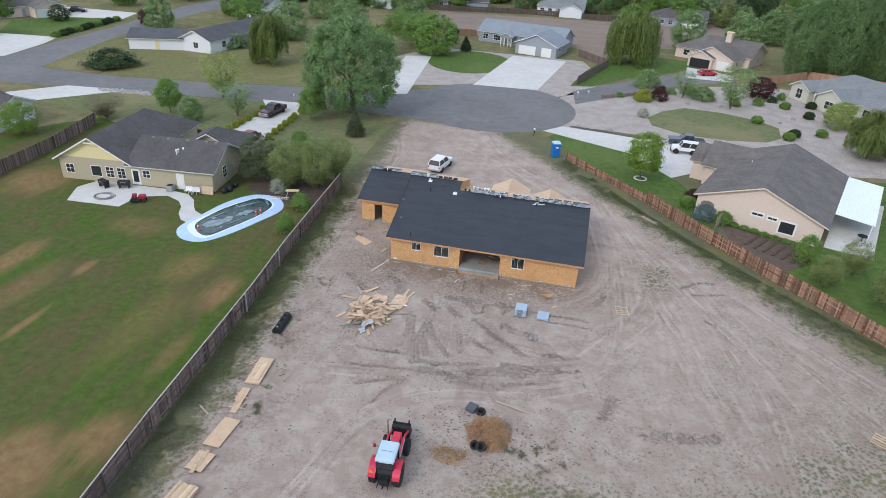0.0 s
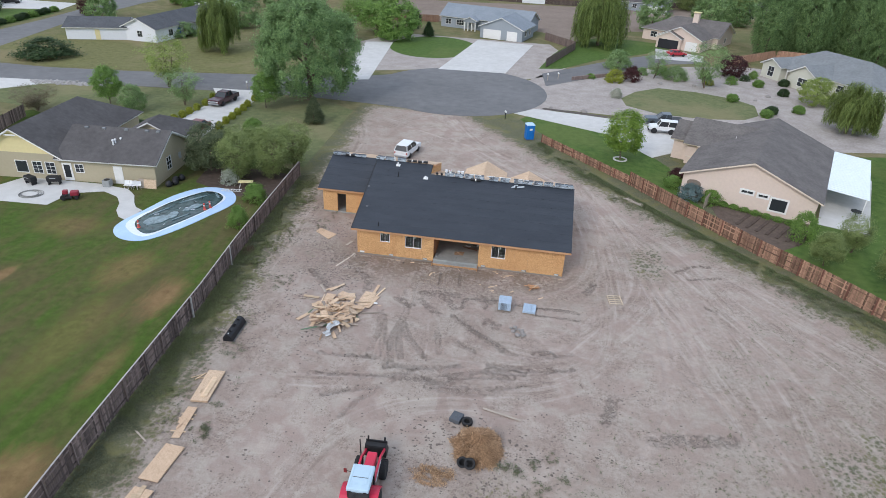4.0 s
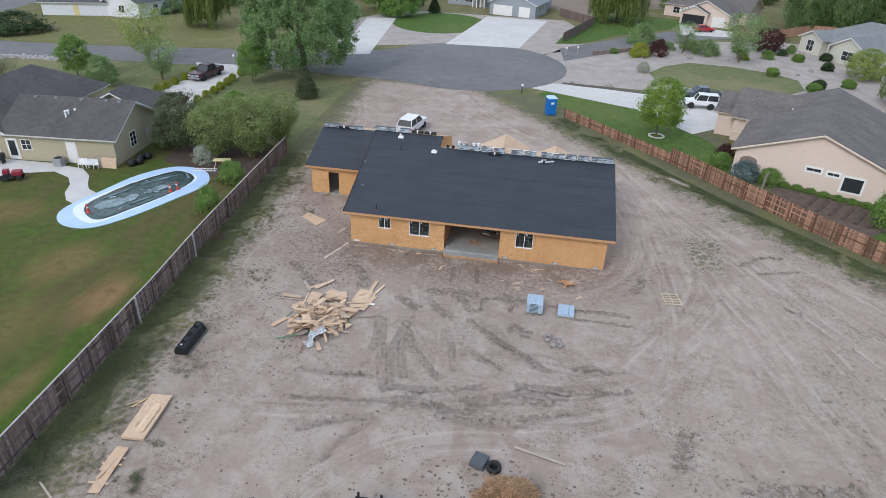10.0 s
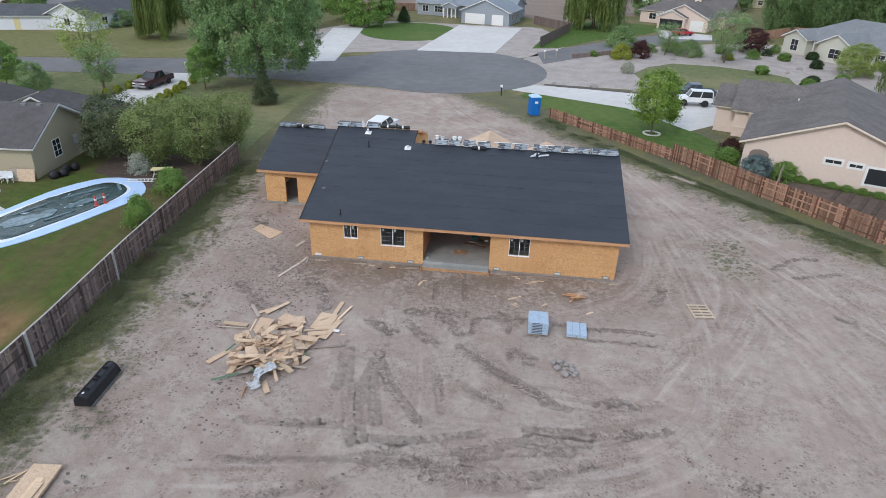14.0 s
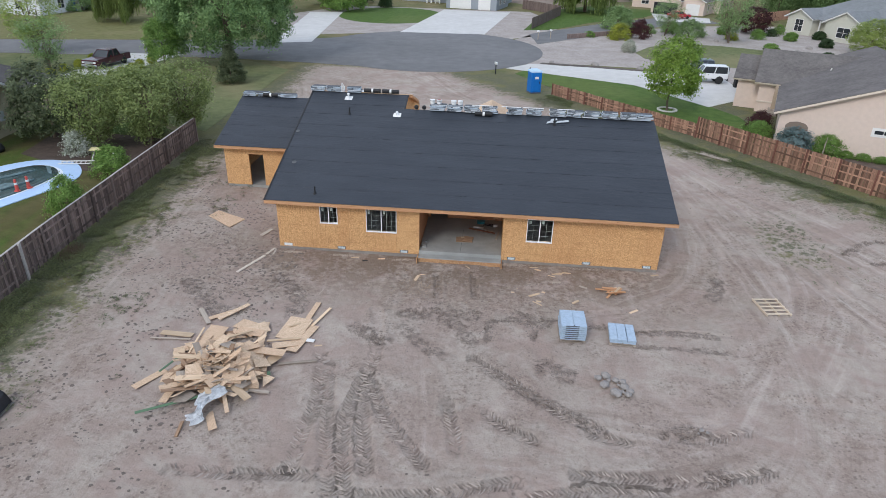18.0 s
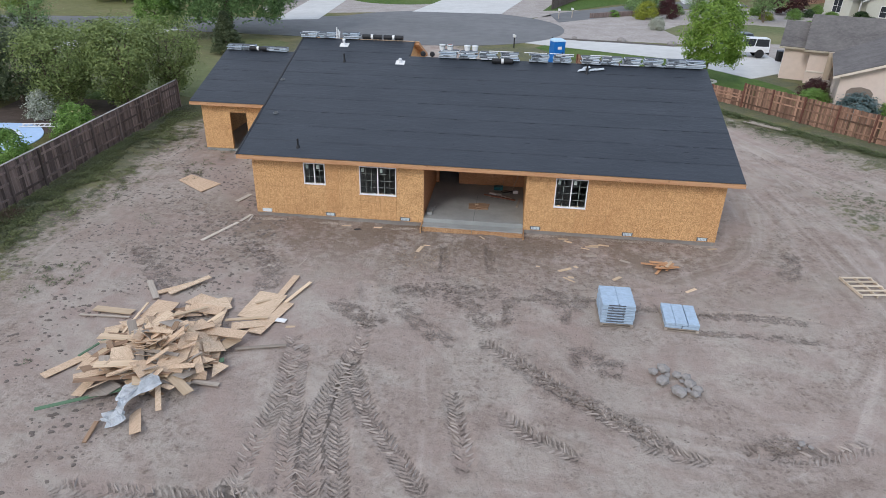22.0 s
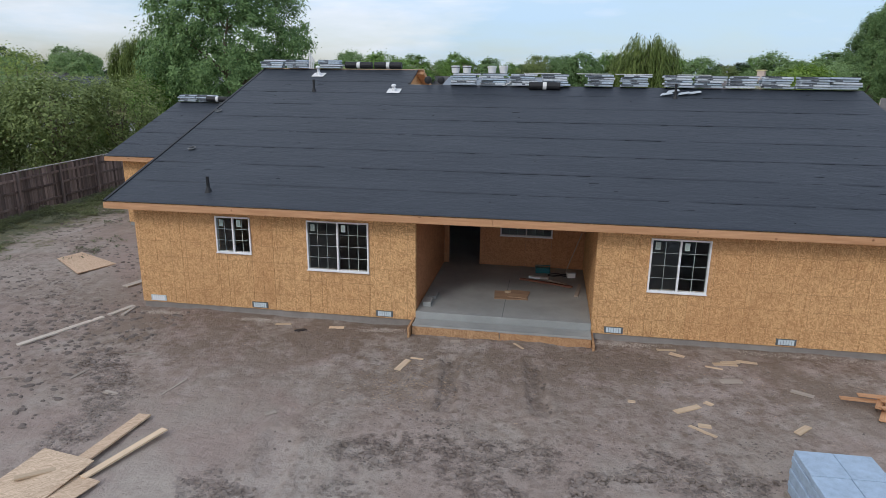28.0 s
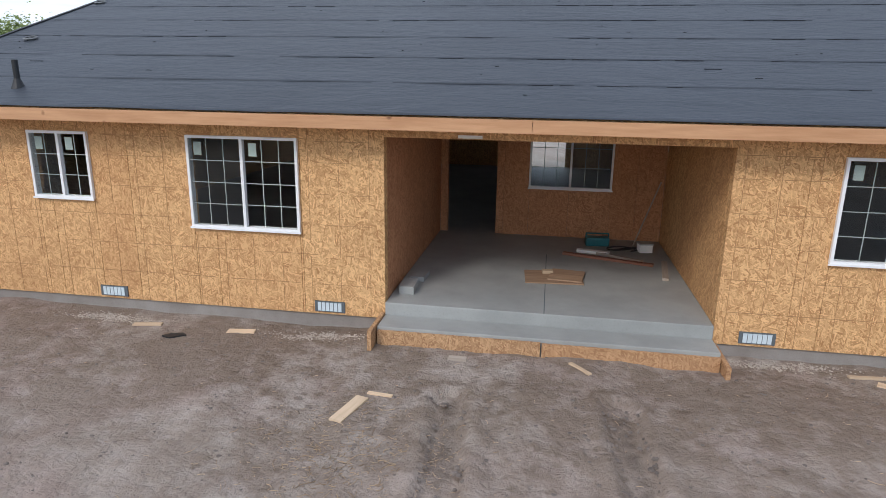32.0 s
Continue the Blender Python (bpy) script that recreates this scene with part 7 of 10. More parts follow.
for i in range(9000):
    pick = tk.random()
    if pick < 0.42:
        x, y = tk.uniform(-9, 1.5), tk.uniform(-16, 9)
        if noise.noise((x * 0.5, y * 0.5, 1.0)) < -0.05:
            continue
    elif pick < 0.62:
        x, y = tk.uniform(-2, 22), -abs(tk.gauss(0, 2.2)) - 0.3
    elif pick < 0.82:
        x, y = tk.uniform(2, 30), tk.uniform(-24, -3)
        if noise.noise((x * 0.4, y * 0.4, 5.0)) < 0.1:
            continue
    else:
        x, y = tk.uniform(-9, 40), tk.uniform(-34, 38)
    if (-0.4 < x < 19.5 and -0.1 < y < 18) or (-6.6 < x < 0 and 7 < y < 19):
        continue
    clod(x, y, tk.choice((0.008, 0.01, 0.012, 0.016, 0.02) if y > -14 and x > 1.5 else (0.02, 0.03, 0.03, 0.045, 0.055, 0.07)))
for x0, y0, x1, y1 in ((10.9, -5.5, 12.8, -5.3), (12.8, -5.3, 12.7, -6.7), (10.9, -5.5, 11.0, -7.0), (12.8, -5.3, 13.9, -5.0), (16.9, -5.2, 21.0, -5.2), (8.0, -3.9, 9.0, -4.6), (7.5, -6.0, 11.5, -4.5), (13.0, -11.0, 18.0, -11.9), (12.5, -3.5, 14.5, -4.5)):
    for k in range(60):
        f = tk.random()
        clod(x0 + (x1 - x0) * f + tk.gauss(0, 0.16), y0 + (y1 - y0) * f + tk.gauss(0, 0.16), tk.choice((0.01, 0.014, 0.02, 0.028)))
for i in range(170):
    a, r = tk.uniform(0, 6.28), tk.uniform(1.5, 4.2)
    clod(13.6 + r * 1.15 * math.cos(a), -22.4 + r * 0.8 * math.sin(a), tk.choice((0.03, 0.05, 0.06, 0.09)))
for x0, y0, n_, sp in ((11.2, -20.9, 26, 0.8), (10.6, -22.4, 16, 0.7), (14.6, -24.6, 26, 0.6), (17.2, -22.4, 30, 0.9), (-4.2, -19.6, 24, 1.0), (-4.0, -26.0, 24, 1.0), (1.0, -26.0, 16, 1.6), (20.0, -21.0, 26, 1.4)):
    for k in range(n_):
        clod(x0 + tk.gauss(0, sp), y0 + tk.gauss(0, sp), tk.choice((0.04, 0.05, 0.07, 0.095)))
for w, s_, pts in TRACKS:
    if w != 0.30 or s_ != 0.5:
        continue
    for q in flow(pts, 0.02):
        for k in (-1, 1):
            clod(q[0] + k * tk.gauss(0.26, 0.07), q[1] + tk.gauss(0, 0.05), tk.choice((0.006, 0.01, 0.014, 0.02, 0.028)))
solid("soil_clods", bm, CLOD, "loose dark clods scattered over the bare soil", "clods", kind="stuff", smooth=False)
bm = B()
for w, pts in CRUMBS:
    line = flow(pts, 0.05)
    for q in line:
        if noise.noise((q[0] * 1.3, q[1] * 1.3, 3.0)) > -0.25:
            for k in range(5):
                clod(q[0] + tk.gauss(0, w * 0.5), q[1] + tk.gauss(0, w * 0.5), tk.choice((0.012, 0.018, 0.024, 0.032, 0.045)))
for i in range(1100):
    x, y = tk.uniform(-7.5, -0.4), tk.uniform(-5, 5)
    if noise.noise((x * 0.6, y * 0.6, 2.0)) > -0.1 and not (-5.4 < x < -2.9 and 1.8 < y < 4.2):
        clod(x, y, tk.choice((0.018, 0.025, 0.035, 0.05)))
solid("churned_crumbs", bm, plain("churned silt", (0.235, 0.193, 0.166), 0.95, vary=0.35, scale=6, fine=40, bump=0.5), "churned crumbs of soil along the wheel tracks", "soil crumbs", kind="stuff")

# pressed-up bars of the lugged tyre prints
bm = B()
for s_, pts in LUGS:
    line = flow(pts, 0.04)
    run, last = 0.0, line[0]
    for i in range(1, len(line) - 1):
        run += float(np.linalg.norm(line[i] - last))
        last = line[i]
        if run < 0.15:
            continue
        run = 0.0
        way = line[i + 1] - line[i - 1]
        way = way / np.linalg.norm(way)
        side = np.array((-way[1], way[0]))
        for k in (-1, 1):
            c = line[i] + way * (0.075 if k > 0 else 0.0) + np.array((tk.gauss(0, 0.02), tk.gauss(0, 0.02)))
            if noise.noise((c[0] * 0.9, c[1] * 0.9, 5.0)) < 0.05 - 0.32 * s_ or tk.random() < 0.28:
                continue
            a, b = c + side * k * tk.uniform(0.03, 0.07), c + side * k * tk.uniform(0.24, 0.36) - way * tk.uniform(0.12, 0.24)
            t = (b - a) / np.linalg.norm(b - a)
            n_ = np.array((-t[1], t[0]))
            half, high = tk.uniform(0.015, 0.028), tk.uniform(0.006, 0.019)
            rows = []
            for f in (0.0, 0.35, 0.7, 1.0):
                p = a + (b - a) * f + n_ * tk.gauss(0, 0.012)
                z, wd = ground_z(p[0], p[1]) - 0.018, half * (1.15 - 0.5 * abs(f - 0.45)) * tk.uniform(0.7, 1.25)
                rows.append([bm.verts.new((*(p - n_ * wd), z - 0.012)), bm.verts.new((*(p + n_ * wd * tk.uniform(-0.4, 0.4)), z + high * (1.2 - 1.3 * abs(f - 0.45)) + 0.012)), bm.verts.new((*(p + n_ * wd), z - 0.012))])
            for r0, r1 in zip(rows, rows[1:]):
                bm.faces.new((r0[0], r0[1], r1[1], r1[0]))
                bm.faces.new((r0[1], r0[2], r1[2], r1[1]))
            bm.faces.new(rows[0])
            bm.faces.new(rows[-1][::-1])
solid("tyre_prints", bm, plain("pressed silt", (0.385, 0.328, 0.290), 0.95, vary=0.3, scale=3, fine=35, bump=0.5, spec=0.15), "herringbone tractor tyre prints pressed into the soil", "tyre prints", kind="stuff")

# dry mortar crumbs along the foundation
bm = B()
for i in range(3600):
    x = tk.choice([tk.gauss(3.4, 0.35), tk.gauss(0.7, 0.3), tk.gauss(6.4, 0.33), tk.gauss(12.1, 0.4), tk.uniform(14.6, 18.6)])
    y, r = -abs(tk.gauss(0.30 if x < 8 else 0.16, 0.07)) - 0.02, tk.uniform(0.004, 0.018)
    lathe(bm, [(r, -0.02), (r * tk.uniform(0.6, 0.9), r * 0.25), (r * 0.2, r * 0.4)], 5, (x, y, ground_z(x, y)))
solid("mortar_spill", bm, plain("dry mortar crumbs", (0.42, 0.36, 0.300), 0.95, vary=0.2), "pale dry mortar crumbs along the foundation", "debris", kind="stuff", smooth=True)

# weeds and grass tufts
WEED = leaf("weeds", (0.098, 0.112, 0.068), (0.225, 0.235, 0.140))
v, f = [], []
wr = np.random.RandomState(9)


def tuft(x, y, n, h, spread):
    """A low weed: short broad leaves, spread out from one foot."""
    for i in range(n):
        a, r = wr.uniform(0, 6.283), spread * wr.uniform(0, 1) ** 0.7
        px, py = x + r * math.cos(a), y + r * math.sin(a)
        b = wr.uniform(0, 6.283)
        l = 0.045 + 0.06 * wr.uniform(0, 1)
        z0 = h * wr.uniform(0, 0.75) * (1 - 0.6 * r / spread) - 0.03
        dx, dy = math.cos(b) * l, math.sin(b) * l
        up = l * wr.uniform(0.1, 0.9)
        k = len(v)
        v.extend([(px, py, z0), (px + dx * 0.5 - dy * 0.3, py + dy * 0.5 + dx * 0.3, z0 + up * 0.6), (px + dx, py + dy, z0 + up * 0.8), (px + dx * 0.5 + dy * 0.3, py + dy * 0.5 - dx * 0.3, z0 + up * 0.6)])
        f.append((k, k + 1, k + 2, k + 3))


def fence_x(y):
    return np.interp(y, (-36, -28, -20, -11, -3, 6, 16.4), (-7.75, -8.5, -9.05, -9.7, -10.55, -11.2, -11.9))


def lay(i):
    """The mesh of the weeds gathered so far under a new name."""
    me = bpy.data.meshes.new(i)
    me.from_pydata(v, [], f)
    return me


for i in range(2600):
    y = wr.uniform(-42, 17)
    d = abs(wr.normal(0, 1.5)) + 0.15
    if noise.noise((d * 0.5, y * 0.3, 3.0)) < 0.10 - 0.16 * (2.4 - d):
        continue
    tuft(fence_x(y) + d, y, 22, 0.14 if d > 1.2 else 0.24, 0.24)
for i in range(1300):
    x, y = wr.uniform(-9.0, -2.5), wr.uniform(-30, 12)
    if noise.noise((x * 0.5, y * 0.4, 12.0)) < 0.05 + 0.05 * (x + 9):
        continue
    tuft(x, y, 12, 0.07, 0.16)
for x, y, n in ((-2.9, -23.8, 14), (-2.6, -24.6, 5), (-3.2, -21.6, 4), (15.7, -23.1, 9), (16.5, -23.3, 9), (17.6, -22.6, 5), (18.6, -21.8, 4), (19.4, -23.4, 4), (18.2, -24.2, 5)):
    for i in range(n):
        tuft(x + wr.normal(0, 0.22), y + wr.normal(0, 0.22), 26, 0.16, 0.2)
for i in range(1700):
    t = wr.uniform(0, 1)
    x, y = 16.2 + 31 * t, 37.4 - 39.5 * t - 4 * t * (1 - t) * 2.4
    d = abs(wr.normal(0, 1.7)) + 0.2
    x, y = x - 0.75 * d, y - 0.6 * d
    if noise.noise((x * 0.35, y * 0.35, 6.0)) < -0.05:
        continue
    tuft(x, y, 20, 0.2 if d < 1.2 else 0.10, 0.24)
for i in range(1500):
    x, y = wr.uniform(8, 46), wr.uniform(-36, 12)
    if x - 0.9 * y < 38 + 14 * noise.noise((x * 0.12, y * 0.12, 8.0)) and not (abs(x - 27.2) < 2.6 and abs(y - 4.5) < 5):
        continue
    tuft(x, y, 9, 0.06, 0.14)
me = lay("weed_tufts")
me.materials.append(WEED)
tagged(new("weed_tufts", me), "sparse green weeds along the fences and soil", "weeds", kind="stuff")

# taller yellow green weeds in a bank along the dark fence
v, f = [], []
for i in range(1500):
    y = wr.uniform(-24, 15)
    d = 0.30 + abs(wr.normal(0, 1.05))
    if noise.noise((d, y * 0.45, 21.0)) < -0.12 + 0.13 * (d - 1.0):
        continue
    x = fence_x(y) + d
    for k in range(3):
        tuft(x + wr.normal(0, 0.14), y + wr.normal(0, 0.14), 20, 0.36 if d < 1.2 else 0.2, 0.2)
for i in range(46):
    a = wr.uniform(0, 6.283)
    tuft(-9.0 + 0.75 * math.cos(a) * wr.uniform(0, 1), -9.4 + 1.1 * math.sin(a) * wr.uniform(0, 1), 44, 0.62, 0.26)
me = lay("weed_bank")
me.materials.append(leaf("yellow green weeds", (0.100, 0.120, 0.052), (0.235, 0.258, 0.118)))
tagged(new("weed_bank", me), "bank of yellow green weeds along the fence", "weeds", kind="stuff")

# strip of ragged grass along the cedar fence
v, f = [], []
for i in range(3600):
    t = wr.uniform(0, 1)
    x, y = 16.2 + 31 * t, 37.4 - 39.5 * t - 4 * t * (1 - t) * 2.4
    d = 0.25 + abs(wr.normal(0, 1.0))
    if noise.noise((x * 0.4 - y * 0.4, d * 0.8, 16.0)) < -0.30 + 0.22 * d:
        continue
    tuft(x - 0.75 * d, y - 0.6 * d, 22, 0.26 if d < 0.9 else 0.14, 0.24)
me = lay("fence_grass")
me.materials.append(leaf("ragged green grass", (0.085, 0.112, 0.048), (0.200, 0.235, 0.110)))
tagged(new("fence_grass", me), "ragged green grass along the cedar fence", "grass", kind="stuff")

# heap of dead brush against the dark fence
v, f = [], []
for i in range(900):
    a, r = wr.uniform(0, 6.283), wr.uniform(0, 1) ** 0.6
    p = np.array((-9.85 + 0.55 * r * math.cos(a), -2.2 + 0.95 * r * math.sin(a), 0.46 * (1 - r * r) * wr.uniform(0.15, 1.0) - 0.03))
    d = wr.normal(size=3) * (1, 1, 0.5)
    d = d / np.linalg.norm(d) * wr.uniform(0.08, 0.3)
    e = np.cross(d, (0, 0, 1.0))
    e = e / (np.linalg.norm(e) + 1e-6) * wr.uniform(0.004, 0.012)
    k = len(v)
    v.extend([tuple(p - e), tuple(p + e), tuple(p + d + e * 0.4), tuple(p + d - e * 0.4)])
    f.append((k, k + 1, k + 2, k + 3))
me = lay("brush_heap")
me.materials.append(leaf("dead brown brush", (0.085, 0.052, 0.036), (0.21, 0.135, 0.098)))
tagged(new("brush_heap", me), "low heap of dead brown brush by the fence", "brush heap", kind="stuff")

# twigs and straw shreds on the soil before the house
v, f = [], []
for i in range(1100):
    if i < 700:
        x, y = tk.gauss(7.7, 0.55), tk.gauss(-2.9, 0.5)
    elif i < 880:
        x, y = tk.gauss(13.5, 2.2), tk.gauss(-2.2, 1.1)
    else:
        x, y = tk.uniform(-1, 20), -abs(tk.gauss(0, 3.5)) - 0.6
    if y > -0.6:
        continue
    a, l, w = tk.uniform(0, 6.28), tk.uniform(0.02, 0.07) if tk.random() < 0.9 else tk.uniform(0.08, 0.16), tk.uniform(0.0012, 0.0034)
    z = ground_z(x, y) + 0.004
    dx, dy = math.cos(a), math.sin(a)
    k = len(v)
    bx, by = x + dx * l * 0.5 - dy * l * 0.12, y + dy * l * 0.5 + dx * l * 0.12
    for px, py in ((x, y), (bx, by), (x + dx * l, y + dy * l)):
        v.extend([(px - dy * w, py + dx * w, z), (px + dy * w, py - dx * w, z), (px, py, z + w * 1.5)])
    for q in (0, 3):
        for e in range(3):
            f.append((k + q + e, k + q + (e + 1) % 3, k + q + 3 + (e + 1) % 3, k + q + 3 + e))
me = bpy.data.meshes.new("twigs")
me.from_pydata(v, [], f)
me.materials.append(leaf("dry twig", (0.25, 0.165, 0.100), (0.58, 0.42, 0.27)))
tagged(new("twigs", me), "dry twigs and straw shreds on the soil", "twigs", kind="stuff")

# ---- trees and shrubs ----
tr = np.random.RandomState(11)


def leaves(points, size, flat=0.5):
    """Quads of leaf clusters at the given points, facing mostly outwards and up; hanging where narrow."""
    n = len(points)
    mid = np.array([0, 0, points[:, 2].mean()])
    face = points - mid
    face /= np.abs(face).max(0) + 1e-6
    face = face + np.array([0, 0, 0.45]) + tr.normal(size=(n, 3)) * 0.42
    face /= np.linalg.norm(face, axis=1)[:, None]
    d = np.cross(face, tr.normal(size=(n, 3)) if flat > 0.3 else np.cross(face, np.array([0, 0, 1.0]) + tr.normal(size=(n, 3)) * 0.12))
    d /= np.linalg.norm(d, axis=1)[:, None]
    e = np.cross(face, d)
    s = size * tr.uniform(0.6, 1.4, n)[:, None]
    a, b = d * s, e * s * flat
    v = np.stack([points - a, points + b, points + a, points - b], 1).reshape(-1, 3)
    f = np.arange(4 * n).reshape(-1, 4)
    return v, f


def leaf_mesh(name, points, size, material, flat=0.5):
    v, f = leaves(points, size, flat)
    me = bpy.data.meshes.new(name)
    me.from_pydata(v.tolist(), [], f.tolist())
    me.materials.append(material)
    return me


def blob_points(n_clump, per, shape, spread, tall=0.75):
    """Clumps through a crown: shape gives a clump's place from three numbers."""
    out = []
    for i in range(n_clump):
        c = shape()
        k = spread * tr.uniform(0.6, 1.35)
        q = tr.normal(size=(per, 3)) * k * np.array([1, 1, tall])
        out.append(c + q)
    return np.concatenate(out)


def crown_shape(r, z0, z1, kind="round"):
    ph = tr.uniform(0, 10)

    def shape():
        while True:
            a, u = tr.uniform(0, 2 * np.pi), tr.uniform(0, 1)
            if kind == "round":
                prof = math.sqrt(max(0.02, 1 - (2 * u - 0.82) ** 2 / 1.45))
            elif kind == "cone":
                prof = max(0.05, 1 - u) ** 0.85
            elif kind == "column":
                prof = math.sin(math.pi * min(1, u * 0.88 + 0.1)) ** 0.5
            elif kind == "fan":
                prof = 0.25 + 0.85 * u if u < 0.75 else 0.9 - 1.8 * (u - 0.75)
            else:
                prof = math.sqrt(max(0.0, 1 - u * u))
            lump = 1 + 0.33 * noise.noise((math.cos(a) * 1.5 + ph, math.sin(a) * 1.5, u * 3)) + 0.2 * noise.noise((math.cos(a) * 4 + ph, math.sin(a) * 4, u * 7))
            rad = r * prof * lump * tr.uniform(0.45, 1.0) ** 0.6
            return np.array([rad * math.cos(a), rad * math.sin(a), z0 + (z1 - z0) * u])

    return shape


def trunk_mesh(h, r, limbs, reach, seed, low=0.3, name="trunk", forks=1):
    q = random.Random(seed)
    bm = B()
    for k in range(forks):
        lean = Vector((q.uniform(-0.08, 0.08) * h * forks, q.uniform(-0.08, 0.08) * h * forks, 0)) if forks > 1 else Vector((0, 0, 0))
        p = Vector((q.uniform(-0.1, 0.1) * (forks > 1), q.uniform(-0.1, 0.1) * (forks > 1), -0.1))
        segs = 5
        for i in range(segs):
            t = Vector((q.uniform(-0.03, 0.03) * h, q.uniform(-0.03, 0.03) * h, h / segs)) + lean / segs
            rod(bm, p, p + t, r * (1 - i / (segs + 0.6)), r * (1 - (i + 1) / (segs + 0.6)), 7)
            if i >= 1:
                for j in range(limbs):
                    a = q.uniform(0, 6.28)
                    l = reach * q.uniform(0.5, 1.0) * (1 - 0.1 * i)
                    m1 = p + t * q.random() + Vector((math.cos(a) * l * 0.55, math.sin(a) * l * 0.55, l * 0.4))
                    m2 = m1 + Vector((math.cos(a + 0.3) * l * 0.45, math.sin(a + 0.3) * l * 0.45, l * 0.3))
                    b0 = p + t * 0.5
                    rr_ = r * 0.42 * (1 - i / (segs + 1))
                    rod(bm, b0, m1, rr_, rr_ * 0.6, 5)
                    rod(bm, m1, m2, rr_ * 0.6, rr_ * 0.15, 5)
            p = p + t
    me = bpy.data.meshes.new(name)
    bm.to_mesh(me)
    bm.free()
    me.materials.append(BARK)
    return me


def willow_points(r, h, strands, per):
    """Hanging strands in curtains round a few limbs."""
    limbs = [(tr.uniform(0, 2 * np.pi), tr.uniform(0.15, 1) ** 0.6, tr.uniform(0.75, 1.0), tr.uniform(0.04, 0.4)) for _ in range(30)]
    out = []
    for i in range(strands):
        a, q, t, low = limbs[tr.randint(len(limbs))]
        x, y = r * q * math.cos(a) + tr.normal(0, 0.11 * r), r * q * math.sin(a) + tr.normal(0, 0.11 * r)
        k = min(1.2, math.hypot(x, y) / r)
        top = h * t * (1.0 - 0.28 * k * k) * tr.uniform(0.9, 1.0)
        end = max(0.3, h * low * (1.5 - k) * tr.uniform(0.7, 1.4))
        z = np.linspace(top, min(end, top * 0.7), per)
        out.append(np.stack([x + tr.normal(0, 0.1, per) + (top - z) * 0.03 * math.cos(a), y + tr.normal(0, 0.1, per) + (top - z) * 0.03 * math.sin(a), z], 1))
    return np.concatenate(out)


KINDS = {
    # height, crown radius of the prototypes, used to scale the copies
    "big": (12.0, 6.0), "mid": (6.0, 2.5), "young": (6.0, 2.2), "fan": (6.0, 3.0), "conifer": (5.0, 1.8), "pine": (5.5, 2.6), "willow": (12.0, 6.0), "shrub": (2.0, 1.4), "globe": (1.0, 0.55), "column": (16.0, 5.0), "bushy": (5.0, 2.4), "far": (12.0, 6.0), "farcol": (16.0, 5.0),
}
PROTO = {}


def prototype(kind, material, seed):
    tr.seed(seed)
    h, r = KINDS[kind]
    if kind == "big":
        pts, size = blob_points(520, 135, crown_shape(r, 1.7, h, "round"), 0.30, 1.1), 0.115
        trunk = trunk_mesh(h * 0.72, 0.36, 3, 4.2, seed)
    elif kind == "mid":
        pts, size = blob_points(200, 40, crown_shape(r, 0.9, h, "round"), 0.28), 0.11
        trunk = trunk_mesh(h * 0.75, 0.13, 3, 2.0, seed, forks=3)
    elif kind == "young":
        pts, size = blob_points(220, 60, crown_shape(r, 1.5, h, "round"), 0.25), 0.10
        trunk = trunk_mesh(h * 0.8, 0.1, 2, 1.4, seed)
    elif kind == "fan":
        pts, size = blob_points(150, 32, crown_shape(r, 1.2, h, "fan"), 0.3), 0.09
        trunk = trunk_mesh(h * 0.8, 0.1, 3, 2.2, seed, forks=3)
    elif kind == "conifer":
        pts, size = blob_points(420, 36, crown_shape(r, 0.3, h, "cone"), 0.15), 0.10
        trunk = trunk_mesh(h * 0.8, 0.1, 0, 1.0, seed)
    elif kind == "pine":
        pts, size = blob_points(260, 44, crown_shape(r, 0.4, h, "round"), 0.22), 0.105
        trunk = trunk_mesh(h * 0.8, 0.13, 2, 1.6, seed)
    elif kind == "willow":
        pts, size = willow_points(r, h, 1300, 20), 0.42
        trunk = trunk_mesh(h * 0.7, 0.4, 3, 3.0, seed)
    elif kind == "shrub":
        pts, size = blob_points(150, 34, crown_shape(r, 0.08, h, "dome"), 0.16), 0.075
        trunk = trunk_mesh(1.0, 0.05, 1, 0.7, seed, forks=3)
    elif kind == "globe":
        pts, size = blob_points(260, 44, crown_shape(r, 0.03, h, "round"), 0.05), 0.042
        trunk = trunk_mesh(0.5, 0.03, 1, 0.3, seed)
    elif kind == "bushy":
        pts, size = blob_points(190, 46, crown_shape(r, 0.7, h, "fan"), 0.28), 0.080
        trunk = trunk_mesh(h * 0.8, 0.09, 3, 1.8, seed, forks=4)
    elif kind == "far":
        pts, size = blob_points(190, 42, crown_shape(r, 0.8, h, "round"), 0.55), 0.30
        trunk = trunk_mesh(h * 0.5, 0.36, 0, 4.2, seed)
    elif kind == "farcol":
        pts, size = blob_points(190, 42, crown_shape(r, 0.8, h, "column"), 0.55), 0.30
        trunk = trunk_mesh(h * 0.5, 0.32, 0, 3.0, seed)
    else:
        pts, size = blob_points(480, 80, crown_shape(r, 1.0, h, "column"), 0.36, 1.4), 0.17
        trunk = trunk_mesh(h * 0.8, 0.32, 2, 3.0, seed)
    flat = 0.16 if kind == "willow" else 0.5
    return leaf_mesh(kind + "_crown", pts, size, material, flat), trunk


TREE_NAMES = {"bushy": "tree", "far": "tree", "farcol": "poplar_tree", "big": "tree", "mid": "tree", "young": "young_tree", "fan": "tree", "conifer": "spruce_tree", "pine": "pine_tree", "willow": "willow_tree", "shrub": "shrub", "globe": "round_bush", "column": "poplar_tree"}


